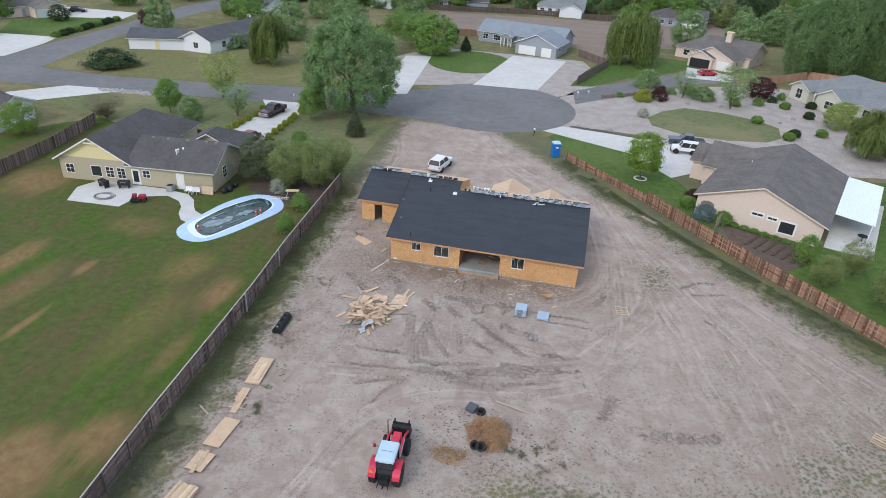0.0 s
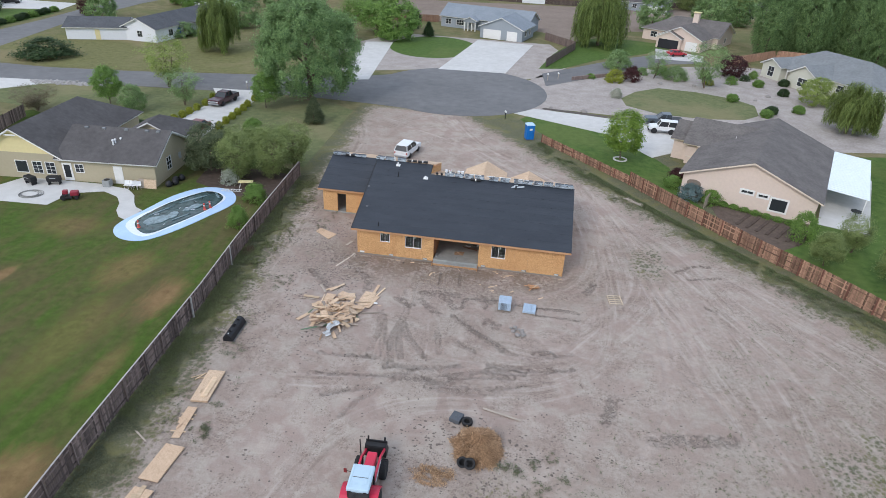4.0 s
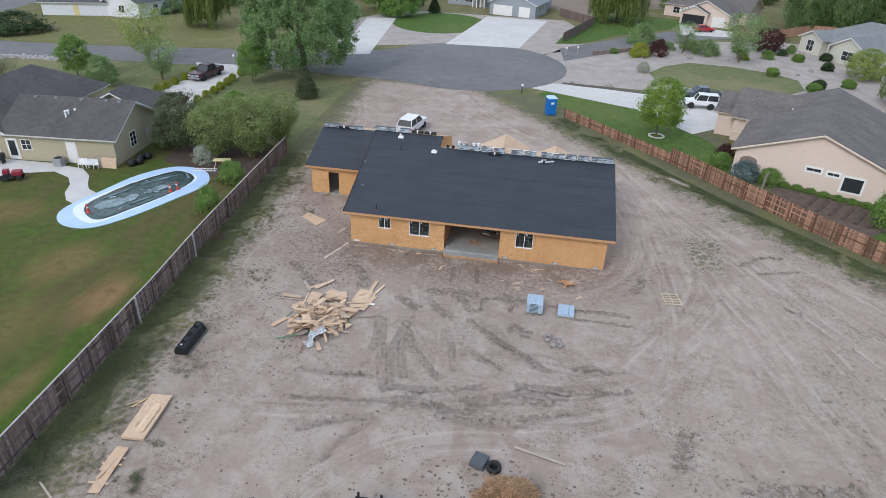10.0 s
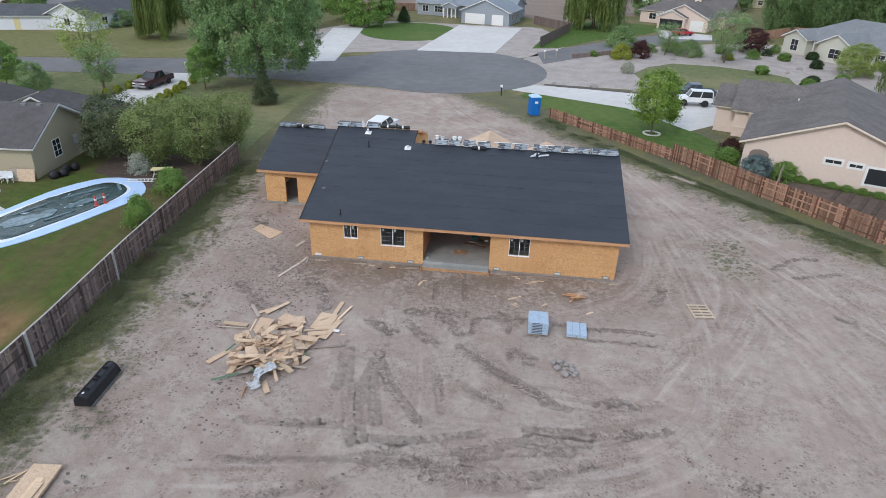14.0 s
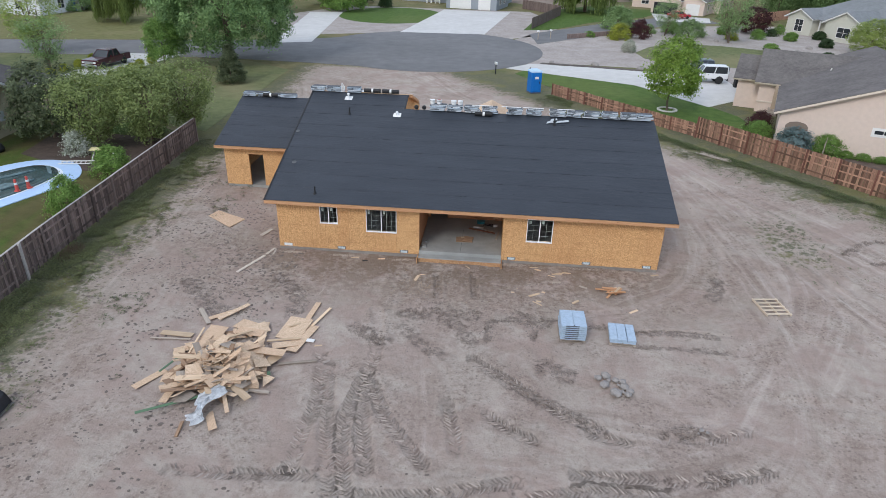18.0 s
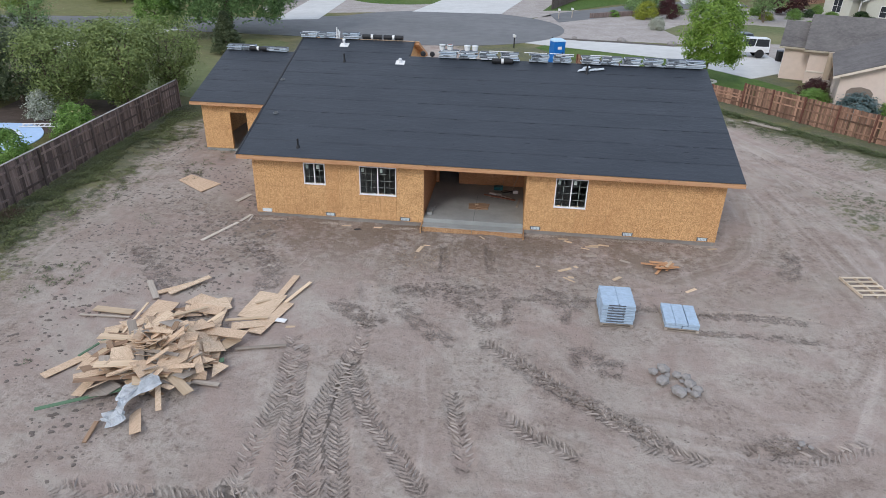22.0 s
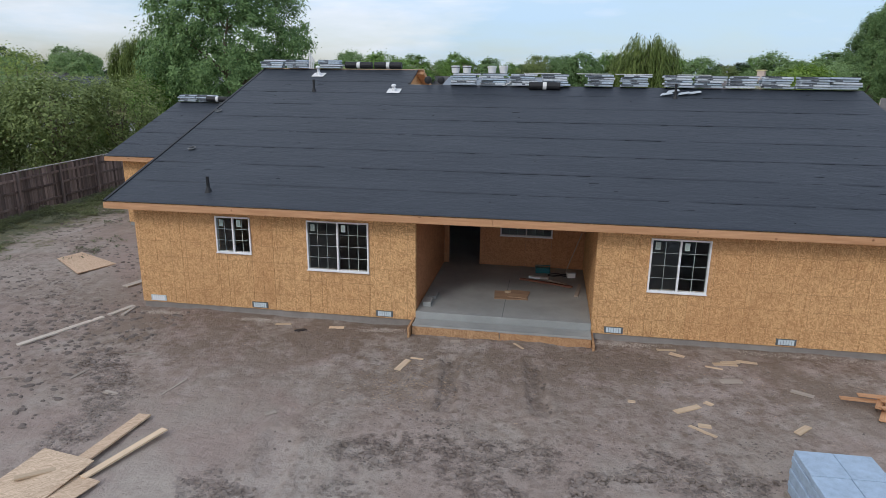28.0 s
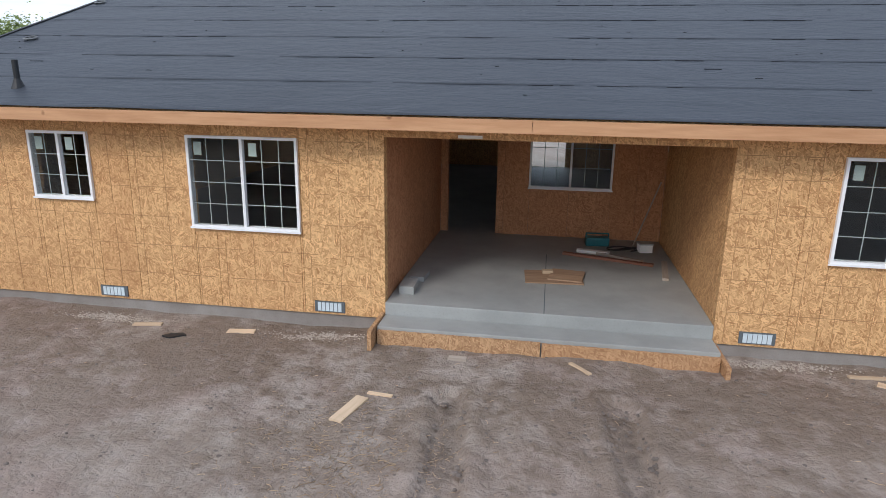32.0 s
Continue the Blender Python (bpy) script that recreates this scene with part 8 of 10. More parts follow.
def plant(kind, material, x, y, h, r, label, seed=1, group="", z=0.0):
    key = (kind, material.name, seed)
    if key not in PROTO:
        PROTO[key] = prototype(kind, material, seed * 13 + len(PROTO))
    crown, trunk = PROTO[key]
    h0, r0 = KINDS[kind]
    t = thing(TREE_NAMES[kind], label, "shrub" if kind in ("shrub", "globe") else "tree", Matrix.Translation((x, y, z)) @ Matrix.Rotation(rng.uniform(0, 6.28), 4, "Z") @ Matrix.Diagonal((r / r0, r / r0, h / h0, 1)), group)
    for name, me in (("crown", crown), ("trunk", trunk)):
        ob = new(name, me)
        ob.parent = t
    return t


LEAF_O = leaf("olive pine needles", (0.060, 0.080, 0.042), (0.175, 0.210, 0.110))
LEAF_W = leaf("willow leaves", (0.085, 0.125, 0.032), (0.235, 0.300, 0.085))
LEAF_K = leaf("cottonwood leaves", (0.092, 0.168, 0.064), (0.285, 0.420, 0.170))
LEAF_P = leaf("poplar leaves", (0.090, 0.160, 0.062), (0.260, 0.390, 0.155))
LEAF_M = leaf("bright maple leaves", (0.110, 0.200, 0.030), (0.300, 0.430, 0.085))
G1, G2, G3 = "leafy green tree in full spring foliage", "grey green leafy tree", "dark green conifer with dense needles"
plant("big", LEAF_K, -21.9, 47.6, 15.6, 7.9, "large spreading cottonwood with grey green leaves on a lawn")
plant("willow", LEAF_W, -51.4, 76.4, 11.8, 4.1, "drooping yellow green willow tree")
plant("fan", LEAF_D, -46.5, 47.5, 8.0, 4.4, "thin feathery pale green tree by the street", 2)
plant("young", LEAF_A, -49.6, 36.1, 5.6, 2.0, "narrow young green tree on the front lawn")
plant("pine", LEAF_B, -44.1, 33.6, 3.9, 1.9, "small rounded green tree on the front lawn")
plant("fan", LEAF_B, -38.7, 38.7, 5.4, 3.2, "wide spreading grey green tree on the lawn", 3)
plant("young", LEAF_A, -26.6, 41.0, 5.4, 1.9, "young leafy tree beside the driveway", 2)
plant("conifer", LEAF_O, -17.1, 36.3, 3.8, 1.7, "small blue green spruce on the lawn")
plant("young", LEAF_A, -22.5, 27.4, 2.7, 1.2, "small leafy sapling on the lawn", 2)
plant("pine", LEAF_O, -22.6, 15.4, 5.6, 2.7, "dark bushy pine beside the pool yard", 2)
for x, y, h, r, k in ((-17.9, 13.2, 5.2, 2.7, 4), (-14.5, 14.6, 5.6, 2.7, 5), (-19.4, 17.0, 5.0, 2.6, 4), (-16.0, 17.6, 5.4, 2.6, 5), (-13.3, 18.6, 5.4, 2.6, 4)):
    plant("bushy", LEAF_T, x, y, h, r, "multi-stemmed green tree behind the fence", k, "trees behind the fence")
plant("shrub", leaf("white spring blossom", (0.20, 0.24, 0.14), (0.72, 0.74, 0.68)), -18.6, 12.2, 1.6, 1.1, "white flowering shrub under the trees")
plant("shrub", LEAF_A, -12.9, 2.3, 2.2, 1.0, "leafy green bush by the fence")
plant("shrub", LEAF_A, -13.8, 8.3, 2.0, 1.2, "leafy green bush by the fence", 2)
plant("shrub", LEAF_C, -79.0, 60.0, 3.2, 5.2, "broad low juniper bush on dry grass")
plant("fan", LEAF_N, -56.9, 29.8, 3.6, 3.8, "wide thin brownish shrub", 2)
plant("young", LEAF_M, 26.8, 33.3, 6.6, 2.4, "young bright green maple in a ringed bed", 3)
plant("willow", LEAF_W, 27.6, 115.6, 15.0, 6.0, "tall weeping willow on a green lawn", 2)
for x, y, h, r in ((67.5, 118, 17, 4.2), (72, 121, 19, 4.4), (77, 119, 20, 4.6), (82, 122, 20, 4.6), (87, 118, 19, 4.4), (91, 114, 18, 4.2), (96, 110, 18, 4.4), (75, 129, 20, 4.6), (84, 131, 20, 4.6), (93, 124, 19, 4.6)):
    plant("column", LEAF_P, x, y, h, r, "tall dense dark green poplar", 1 + int(x) % 2, "poplar row")
plant("pine", LEAF_R, 53.9, 91.4, 4.2, 3.0, "dark purple leaved ornamental plum", 1)
plant("shrub", LEAF_B, 30.6, 90.9, 3.6, 2.8, "grey green garden shrub", 1)
plant("shrub", LEAF_Y, 29.1, 78.1, 2.4, 1.8, "yellow green garden shrub", 1)
plant("shrub", LEAF_R, 32.5, 80.0, 2.8, 1.7, "purple leaved garden shrub", 1)
plant("fan", LEAF_B, 37.4, 84.1, 5.3, 2.9, "thin green garden tree", 3)
plant("shrub", LEAF_B, 41.5, 84.5, 2.6, 2.4, "rounded green garden shrub in gravel", 2)
plant("shrub", leaf("pale bloom on spiky leaves", (0.16, 0.19, 0.12), (0.66, 0.66, 0.56)), 28.6, 66.2, 1.6, 1.1, "spiky shrub with pale cream flowers in gravel", 2)
plant("willow", LEAF_W, 63.5, 56.0, 8.6, 4.2, "bright green weeping willow", 3)
plant("willow", LEAF_W, 66.5, 35.0, 8.6, 4.2, "bright green weeping willow", 2)
plant("pine", LEAF_D, 64.3, 72.9, 4.8, 3.0, "bright green garden tree", 1)
plant("young", LEAF_T, 44.2, 8.3, 3.4, 1.5, "green bush tree behind the cedar fence", 1)
plant("bushy", LEAF_T, 48.0, 12.0, 3.8, 2.0, "green bush tree behind the cedar fence", 3)
plant("young", LEAF_T, 49.2, 5.0, 4.8, 1.9, "green bush tree behind the cedar fence", 2)
plant("shrub", LEAF_A, 43.8, 13.9, 3.0, 1.4, "green bush against a pink wall", 1)
plant("shrub", LEAF_S, 34.0, 22.1, 1.75, 1.5, "silvery blue spruce bush by a porch", 1)
plant("shrub", LEAF_R, 33.2, 27.2, 1.7, 1.1, "rounded dark purple barberry bush", 1)
plant("shrub", LEAF_A, 32.5, 25.4, 1.3, 1.2, "small yellow green low bush", 2)
plant("shrub", LEAF_A, 36.2, 21.3, 1.5, 1.2, "green bush at the foot of the wall", 2)
plant("conifer", LEAF_C, -14.0, 110.8, 3.4, 1.6, "small conifer on a round lawn", 1)
for x, y in ((-36.5, 29.3), (-36.2, 31.0), (-36.1, 33.1), (-36.0, 34.9), (-35.9, 37.0), (-35.9, 39.6), (-36.4, 43.0), (-28.7, 29.8), (-28.9, 32.2), (-29.0, 34.4), (-29.2, 36.6), (-29.3, 38.8), (-29.6, 41.0), (-29.9, 44.2)):
    plant("globe", LEAF_Y if rng.random() < 0.93 else LEAF_C, x, y, 1.0, 0.50, "clipped round yellow green bush edging a driveway", 1, "driveway bushes")
for x, y in ((-42.0, 26.5), (-40.5, 27.0), (-39.0, 27.3), (-37.4, 27.8), (-43.6, 26.2)):
    plant("globe", LEAF_C, x, y, 1.0, 0.75, "clipped dark green bush before a house", 1, "house bushes")
for x, y, k in ((49.5, 70.5, 1), (54.5, 64.0, 2), (53.0, 61.5, 1), (60.5, 78.0, 2), (57.5, 84.0, 1), (63.0, 86.5, 2), (48.0, 88.5, 1), (71.0, 78.0, 1), (50.0, 52.0, 2), (68, 62, 1), (59.5, 66.0, 1)):
    plant("globe", LEAF_A if k == 1 else LEAF_C, x, y, 1.3, 1.0, "clipped round green bush in gravel", 1, "garden bushes")
for i in range(7):
    plant("shrub", LEAF_A, 37.5 + 1.05 * i, 20.9 - 0.56 * i, 0.5, 0.6, "low green ground cover at a wall foot", 1 + i % 2, "wall foot plants")
plant("shrub", LEAF_B, -66.5, 88, 3, 3, "grey green shrub before a white house", 1)
plant("pine", LEAF_B, -72.0, 84, 4.0, 2.2, "bushy tree before a white house", 1)
for x, y, h, r, k in ((-36.3, 124.9, 6.2, 3.9, "mid"), (-20.4, 103.6, 9.5, 5.5, "far"), (-27, 110, 8.0, 4.5, "mid"), (-33, 96, 7.0, 4.0, "mid"), (-42, 92, 7, 4, "far"), (-30, 84, 5, 3, "mid"), (-60, 104, 9, 5, "far"), (-46, 112, 10, 5, "far")):
    plant(k, LEAF_B if x % 2 < 1 else LEAF_A, x, y, h, r, G1, 2, "trees across the street")
for i in range(10):
    plant("globe", LEAF_C if i % 3 else LEAF_A, -109.4 - 0.28 * i + 0.3 * math.sin(i * 2.2), 79.5 + 2.8 * i, 1.3, 1.1, "low dark bush in a row by a street", 1, "corner hedge")
plant("pine", LEAF_C, -124.0, 98.0, 4.0, 2.6, "dark rounded tree by a corner house", 1)
plant("pine", LEAF_R, -101.5, 103.5, 4.2, 2.0, "purple leaved street tree", 1)
plant("fan", LEAF_B, 46.2, 79.4, 8.0, 4.6, "wide twin stemmed grey green birch", 3)
plant("mid", LEAF_M, -62.4, 18.8, 4.8, 2.4, "bright yellow green tree by a yard fence", 2)
plant("pine", LEAF_C, -19.3, 118.0, 5.2, 2.0, "dark blue spruce by a grey house", 2)
# distant belt of trees, house lots between
fr = random.Random(17)
for i in range(210):
    x = fr.uniform(-260, 280)
    y = fr.uniform(150, 330) if fr.random() < 0.72 else fr.uniform(330, 480)
    if -34 < x < 66 and y < 200 and fr.random() < 0.85:
        continue
    k = fr.choice(("far", "far", "farcol", "farcol", "far"))
    h = fr.uniform(6, 15)
    plant(k, fr.choice((LEAF_A, LEAF_B, LEAF_C, LEAF_B)), x, y, h, h * fr.uniform(0.34, 0.52), G1 if k != "pine" else G3, 1 + fr.randrange(2) if k in ("far", "farcol") else 1, "distant trees")
for x, y, h in ((-95, 100, 8), (-125, 75, 7), (-140, 95, 9), (-128, 130, 10), (-118, 150, 11), (-90, 130, 9), (-78, 118, 10), (-65, 140, 11), (-40, 150, 11), (110, 60, 9), (105, 80, 11), (120, 95, 12), (100, 40, 8), (92, 20, 7), (58, 140, 11), (44, 145, 10), (28, 150, 10), (-150, 40, 9), (-115, 20, 8), (-100, 5, 7), (-85, 20, 7)):
    plant("far", fr.choice((LEAF_A, LEAF_B)), x, y, h, h * 0.45, G1, 1, "trees between the lots")

# tall dark belt behind the houses across the street bulb
for i in range(36):
    x = -70 + 4.7 * i + fr.uniform(-1.2, 1.2)
    y = (200 if -38 < x < 62 else 160) + fr.uniform(0, 36)
    h = fr.uniform(9.0, 13.0) if -38 < x < 62 else fr.uniform(6.5, 10.0)
    plant(fr.choice(("far", "farcol", "far")), fr.choice((LEAF_A, LEAF_T, LEAF_P, LEAF_B)), x, y, h, h * fr.uniform(0.36, 0.5), G1, 1 + fr.randrange(2), "distant trees")

# strip of pale rocks by the west driveway
bm = B()
for i in range(150):
    a = fr.random()
    x, y, r = -69 + 12.5 * a + fr.gauss(0, 0.3), 43.9 + 0.9 * a + fr.gauss(0, 0.55), fr.uniform(0.12, 0.38)
    lathe(bm, [(r, 0.0), (r * fr.uniform(0.7, 1.0), r * 0.4), (r * 0.45, r * 0.7), (0.02, r * 0.75)], 6, (x, y, 0.02))
solid("rock_strip", bm, plain("pale field stone", (0.36, 0.34, 0.325), 0.9, vary=0.35, scale=2.5, fine=20, bump=0.5), "strip of pale rocks between a driveway and the street", "rocks", kind="stuff")

# boulders along the ditch and in the gravel garden
for x, y, r in ((22.6, 54.9, 0.5), (28.0, 53.4, 0.55), (17.2, 55.5, 0.3), (38.0, 79.6, 0.5), (44.6, 80.2, 0.45), (57.2, 76.0, 0.5), (54.0, 72.4, 0.4)):
    bm = lathe(B(), [(r, 0.0), (r * 0.95, r * 0.35), (r * 0.6, r * 0.7), (0.04, r * 0.8)], 8)
    for q in bm.verts:
        q.co *= 1 + 0.25 * noise.noise((q.co.x * 2 + x, q.co.y * 2 + y, q.co.z * 2))
    solid("boulder", bm, CONC, "grey brown garden boulder", "boulder", Matrix.Translation((x, y, 0.0)), "garden boulders")
for x, y, h, r, m in ((52.4, 84.6, 1.5, 1.2, LEAF_A), (56.0, 88.5, 1.2, 1.0, LEAF_C), (58.2, 91.0, 1.6, 1.0, LEAF_A), (47.6, 82.4, 1.2, 1.1, LEAF_Y), (35.2, 86.8, 1.4, 1.3, LEAF_B), (39.4, 88.0, 1.8, 1.6, LEAF_A), (24.6, 79.6, 0.9, 1.0, LEAF_A)):
    plant("shrub", m, x, y, h, r, "low green shrub in a gravel bed", 1, "gravel bed shrubs")

# ---- neighbouring houses ----
def roof_block(parent, u0, u1, v0, v1, ze, slope, axis, wall, roof, over=0.5, hips=(False, False), z0=0.0, gable=None, top=None):
    """Walls and a ridged roof over a rectangle; axis: the ridge's direction; hips: whether each end is hipped."""
    if axis == "v":
        sw = lambda p: (p[1], p[0], p[2])
        a0, a1, b0, b1 = v0, v1, u0, u1
    else:
        sw = lambda p: p
        a0, a1, b0, b1 = u0, u1, v0, v1
    mid, half = (b0 + b1) / 2, (b1 - b0) / 2 + over
    zr = ze + slope * half
    part("wall", box(B(), (u0, v0, z0 - 0.2), (u1, v1, ze + slope * over * 0.9 - 0.02)), wall, parent)
    A0, A1 = a0 - over, a1 + over
    r0, r1 = A0 + (half if hips[0] else 0), A1 - (half if hips[1] else 0)
    for k, (a, hip) in enumerate(((a0, hips[0]), (a1, hips[1]))):
        if not hip:
            zz = ze + slope * over * 0.9 - 0.02
            tri = [sw((a, b0, zz)), sw((a, b1, zz)), sw((a, mid, zr - 0.12))]
            bm = B()
            slab(bm, tri, -0.06 if (k == 0) == (axis == "u") else 0.06)
            part("gable", bm, gable or wall, parent)
    faces = [[(A0, b0 - over, ze), (A1, b0 - over, ze), (r1, mid, zr), (r0, mid, zr)], [(A1, b1 + over, ze), (A0, b1 + over, ze), (r0, mid, zr), (r1, mid, zr)]]
    if hips[0]:
        faces.append([(A0, b1 + over, ze), (A0, b0 - over, ze), (r0, mid, zr)])
    if hips[1]:
        faces.append([(A1, b0 - over, ze), (A1, b1 + over, ze), (r1, mid, zr)])
    for f in faces:
        q = [sw(p) for p in f]
        if axis == "v":
            q = q[::-1]
        part("roof", slab(B(), q, 0.05), roof, parent)
        part("trim", slab(B(), [(p[0], p[1], p[2] - 0.055) for p in q], 0.16), top or WHITE_PAINT, parent)
    return zr


def house_window(parent, u, v, z, w, h, face, nx=2, ny=1, name="window"):
    """A framed window on a wall; face: the wall's outward direction (+u, -u, +v, -v)."""
    turn = {"-v": 0, "+u": 90, "+v": 180, "-u": -90}[face]
    m = Matrix.Translation((u, v, z)) @ Matrix.Rotation(radians(turn), 4, "Z")
    bm = B()
    loops = [[bm.verts.new((sx * (w / 2 + e), y, sz * (h / 2 + e))) for sx, sz in ((-1, -1), (1, -1), (1, 1), (-1, 1))] for e, y in ((0.07, -0.002), (0.07, -0.05), (0.0, -0.05), (0.0, -0.002))]
    for q, r in zip(loops, loops[1:] + loops[:1]):
        for i in range(4):
            bm.faces.new((q[i], q[(i + 1) % 4], r[(i + 1) % 4], r[i]))
    bmesh.ops.recalc_face_normals(bm, faces=bm.faces)
    bm.transform(m)
    win = part(name, bm, WHITE_PAINT, parent)
    bars = [((-w / 2 + w * i / nx - 0.02, -0.035, -h / 2), (-w / 2 + w * i / nx + 0.02, -0.012, h / 2)) for i in range(1, nx)]
    bars += [((-w / 2, -0.034, -h / 2 + h * j / ny - 0.02), (w / 2, -0.0125, -h / 2 + h * j / ny + 0.02)) for j in range(1, ny)]
    for lo, hi in bars:
        q = box(B(), lo, hi)
        q.transform(m)
        part("glazing_bar", q, WHITE_PAINT, win)
    p = box(B(), (-w / 2, -0.011, -h / 2), (w / 2, -0.0025, h / 2))
    p.transform(m)
    part("pane", p, DARKGLASS, win)
    return win


def house_door(parent, u, v, z0, w, h, face, material, panels=2, name="door"):
    turn = {"-v": 0, "+u": 90, "+v": 180, "-u": -90}[face]
    m = Matrix.Translation((u, v, z0)) @ Matrix.Rotation(radians(turn), 4, "Z")
    bm = box(B(), (-w / 2, -0.05, 0), (w / 2, -0.002, h))
    bm.transform(m)
    d = part(name, bm, material, parent)
    for i in range(panels):
        p = box(B(), (-w / 2 + 0.12, -0.06, h * (i + 0.12) / panels), (w / 2 - 0.12, -0.051, h * (i + 0.88) / panels))
        p.transform(m)
        part("panel", p, material, d)
    return d


# beige house beyond the left fence
hl = thing("beige_house", "single-storey beige house with a brown grey shingle roof and yellow gable", "house", pose(-25.75, 9.15, 0, 0, 0, 5.5))
roof_block(hl, -20.0, -10.5, 0.0, 17.3, 2.75, 0.60, "v", STUCCO_L, ROOF_L, 0.55, (False, True), 0, STUCCO_LY)
roof_block(hl, -10.48, 0.0, 0.02, 8.4, 2.74, 0.52, "u", STUCCO_L, ROOF_L, 0.55, (False, False))
roof_block(hl, -7.6, -0.9, 8.42, 14.5, 2.74, 0.52, "v", STUCCO_L, ROOF_L, 0.5, (False, True))
for u, w, h, z, nx, ny in ((-18.7, 1.0, 1.1, 1.45, 2, 2), (-15.2, 1.3, 1.3, 1.4, 1, 1), (-13.4, 1.0, 1.3, 1.4, 2, 3), (-11.9, 1.0, 1.3, 1.4, 2, 3), (-8.6, 0.9, 0.9, 1.6, 2, 2)):
    house_window(hl, u, 0.0 if u < -10.5 else 0.02, z, w, h, "-v", nx, ny)
d = house_door(hl, -10.0, 0.02, 0.1, 1.1, 2.05, "-v", WHITE_PAINT, 1, "patio_door")
part("pane", box(B(), (-10.35, -0.045, 0.45), (-9.65, -0.041, 1.95)), DARKGLASS, d)
house_door(hl, -4.2, 0.02, 0.1, 1.0, 2.05, "-v", WHITE_PAINT, 1)
house_window(hl, 0.0, 3.4, 1.6, 1.0, 1.4, "+u", 2, 3)
part("meter_box", box(B(), (0.0, 5.9, 1.2), (0.16, 6.3, 1.9)), plain("grey meter", (0.45, 0.47, 0.47)), hl)
for u, v in ((-9.2, 3.9), (-7.2, 3.9), (-4.6, 3.9), (-2.2, 3.9), (-0.9, 3.9)):
    part("ridge_vent", rounded(box(B(), (u - 0.2, v - 0.15, 4.75), (u + 0.2, v + 0.15, 5.16)), 0.03), ROOF_G, hl)
for u, v in ((-5.1, 2.1), (-4.7, 2.6), (-5.2, 1.8)):
    part("flue", lathe(B(), [(0.09, 3.4), (0.09, 4.4), (0.14, 4.43), (0.1, 4.55)], 10, (u, v, 0)), WHITE, hl)
part("porch_bracket", prism(B(), [(-15.9, -0.56), (-14.6, -0.56), (-14.6, -0.5), (-15.9, -0.5)], 5.1, 5.23), WHITE_PAINT, hl)

# patio, path and pool
sheet("patio", [(-40.4, 1.6), (-42.0, 5.2), (-41.0, 7.8), (-30.6, 8.3), (-30.2, 6.6), (-33.4, 5.2), (-33.8, 2.0)], 0.05, CONCRETE, "pale concrete patio behind a house", "patio")
sheet("garden_path", [(-31.0, 8.0), (-28.4, 7.7), (-26.8, 6.4), (-25.8, 4.8), (-25.0, 3.8), (-23.9, 3.2), (-24.2, 0.8), (-25.3, 1.3), (-26.4, 2.6), (-27.1, 4.2), (-28.3, 5.6), (-30.4, 6.5)], 0.054, CONCRETE, "curved pale concrete garden path", "path")
POOLDECK = stone("pale blue painted concrete", (0.40, 0.56, 0.79), (0.51, 0.67, 0.89), 1.0, 0.7)


def closed(pts, n=6):
    """A smooth closed outline through a few points."""
    out, m = [], len(pts)
    for i in range(m):
        a, b, c, d = (np.array(pts[(i + q) % m], float) for q in (-1, 0, 1, 2))
        for k in range(n):
            t = k / n
            p = 0.5 * (2 * b + (c - a) * t + (2 * a - 5 * b + 4 * c - d) * t * t + (3 * b - a - 3 * c + d) * t ** 3)
            out.append((float(p[0]), float(p[1])))
    return out


sheet("pool_deck", closed([(-24.4, -0.4), (-23.7, 3.6), (-22.7, 7.6), (-20.6, 10.3), (-17.6, 10.2), (-15.8, 7.4), (-16.9, 3.5), (-18.6, -0.6), (-20.4, -2.8), (-22.9, -2.6)][::-1]), 0.06, POOLDECK, "pale blue painted pool deck", "pool deck")
sheet("pool_rim", closed([(-23.7, 0.1), (-22.75, 4.5), (-21.4, 7.6), (-19.6, 9.5), (-17.25, 8.3), (-17.45, 5.2), (-18.95, 1.0), (-20.6, -2.0)][::-1]), 0.068, plain("white pool rim", (0.74, 0.80, 0.86), 0.5, vary=0.08), "white rim round a pool", "pool rim")
t = thing("swimming_pool", "kidney shaped pool under a sagging dark green winter cover", "pool")
COVER = plain("dark green pool cover", (0.048, 0.082, 0.082), 0.25, vary=0.5, scale=1.6, fine=9, bump=0.7, spec=0.6)
inner = closed([(-23.0, 0.6), (-22.5, 4.4), (-21.2, 7.4), (-19.6, 9.3), (-17.5, 8.2), (-17.6, 5.2), (-19.1, 1.2), (-20.6, -1.4)][::-1])
bm = B()
cx, cy = sum(p[0] for p in inner) / 48, sum(p[1] for p in inner) / 48
rings = []
for k in (1.0, 0.86, 0.66, 0.42, 0.2):
    row = []
    for x, y in inner:
        px, py = cx + (x - cx) * k, cy + (y - cy) * k
        row.append(bm.verts.new((px, py, 0.11 - 0.03 * (1 - k) + 0.07 * noise.noise((px * 1.6, py * 1.6, 3.0)))))
    rings.append(row)
for r0, r1 in zip(rings, rings[1:]):
    for i in range(48):
        bm.faces.new((r0[i], r0[(i + 1) % 48], r1[(i + 1) % 48], r1[i]))
bm.faces.new(rings[-1])
low = [bm.verts.new((v.co.x, v.co.y, 0.03)) for v in rings[0]]

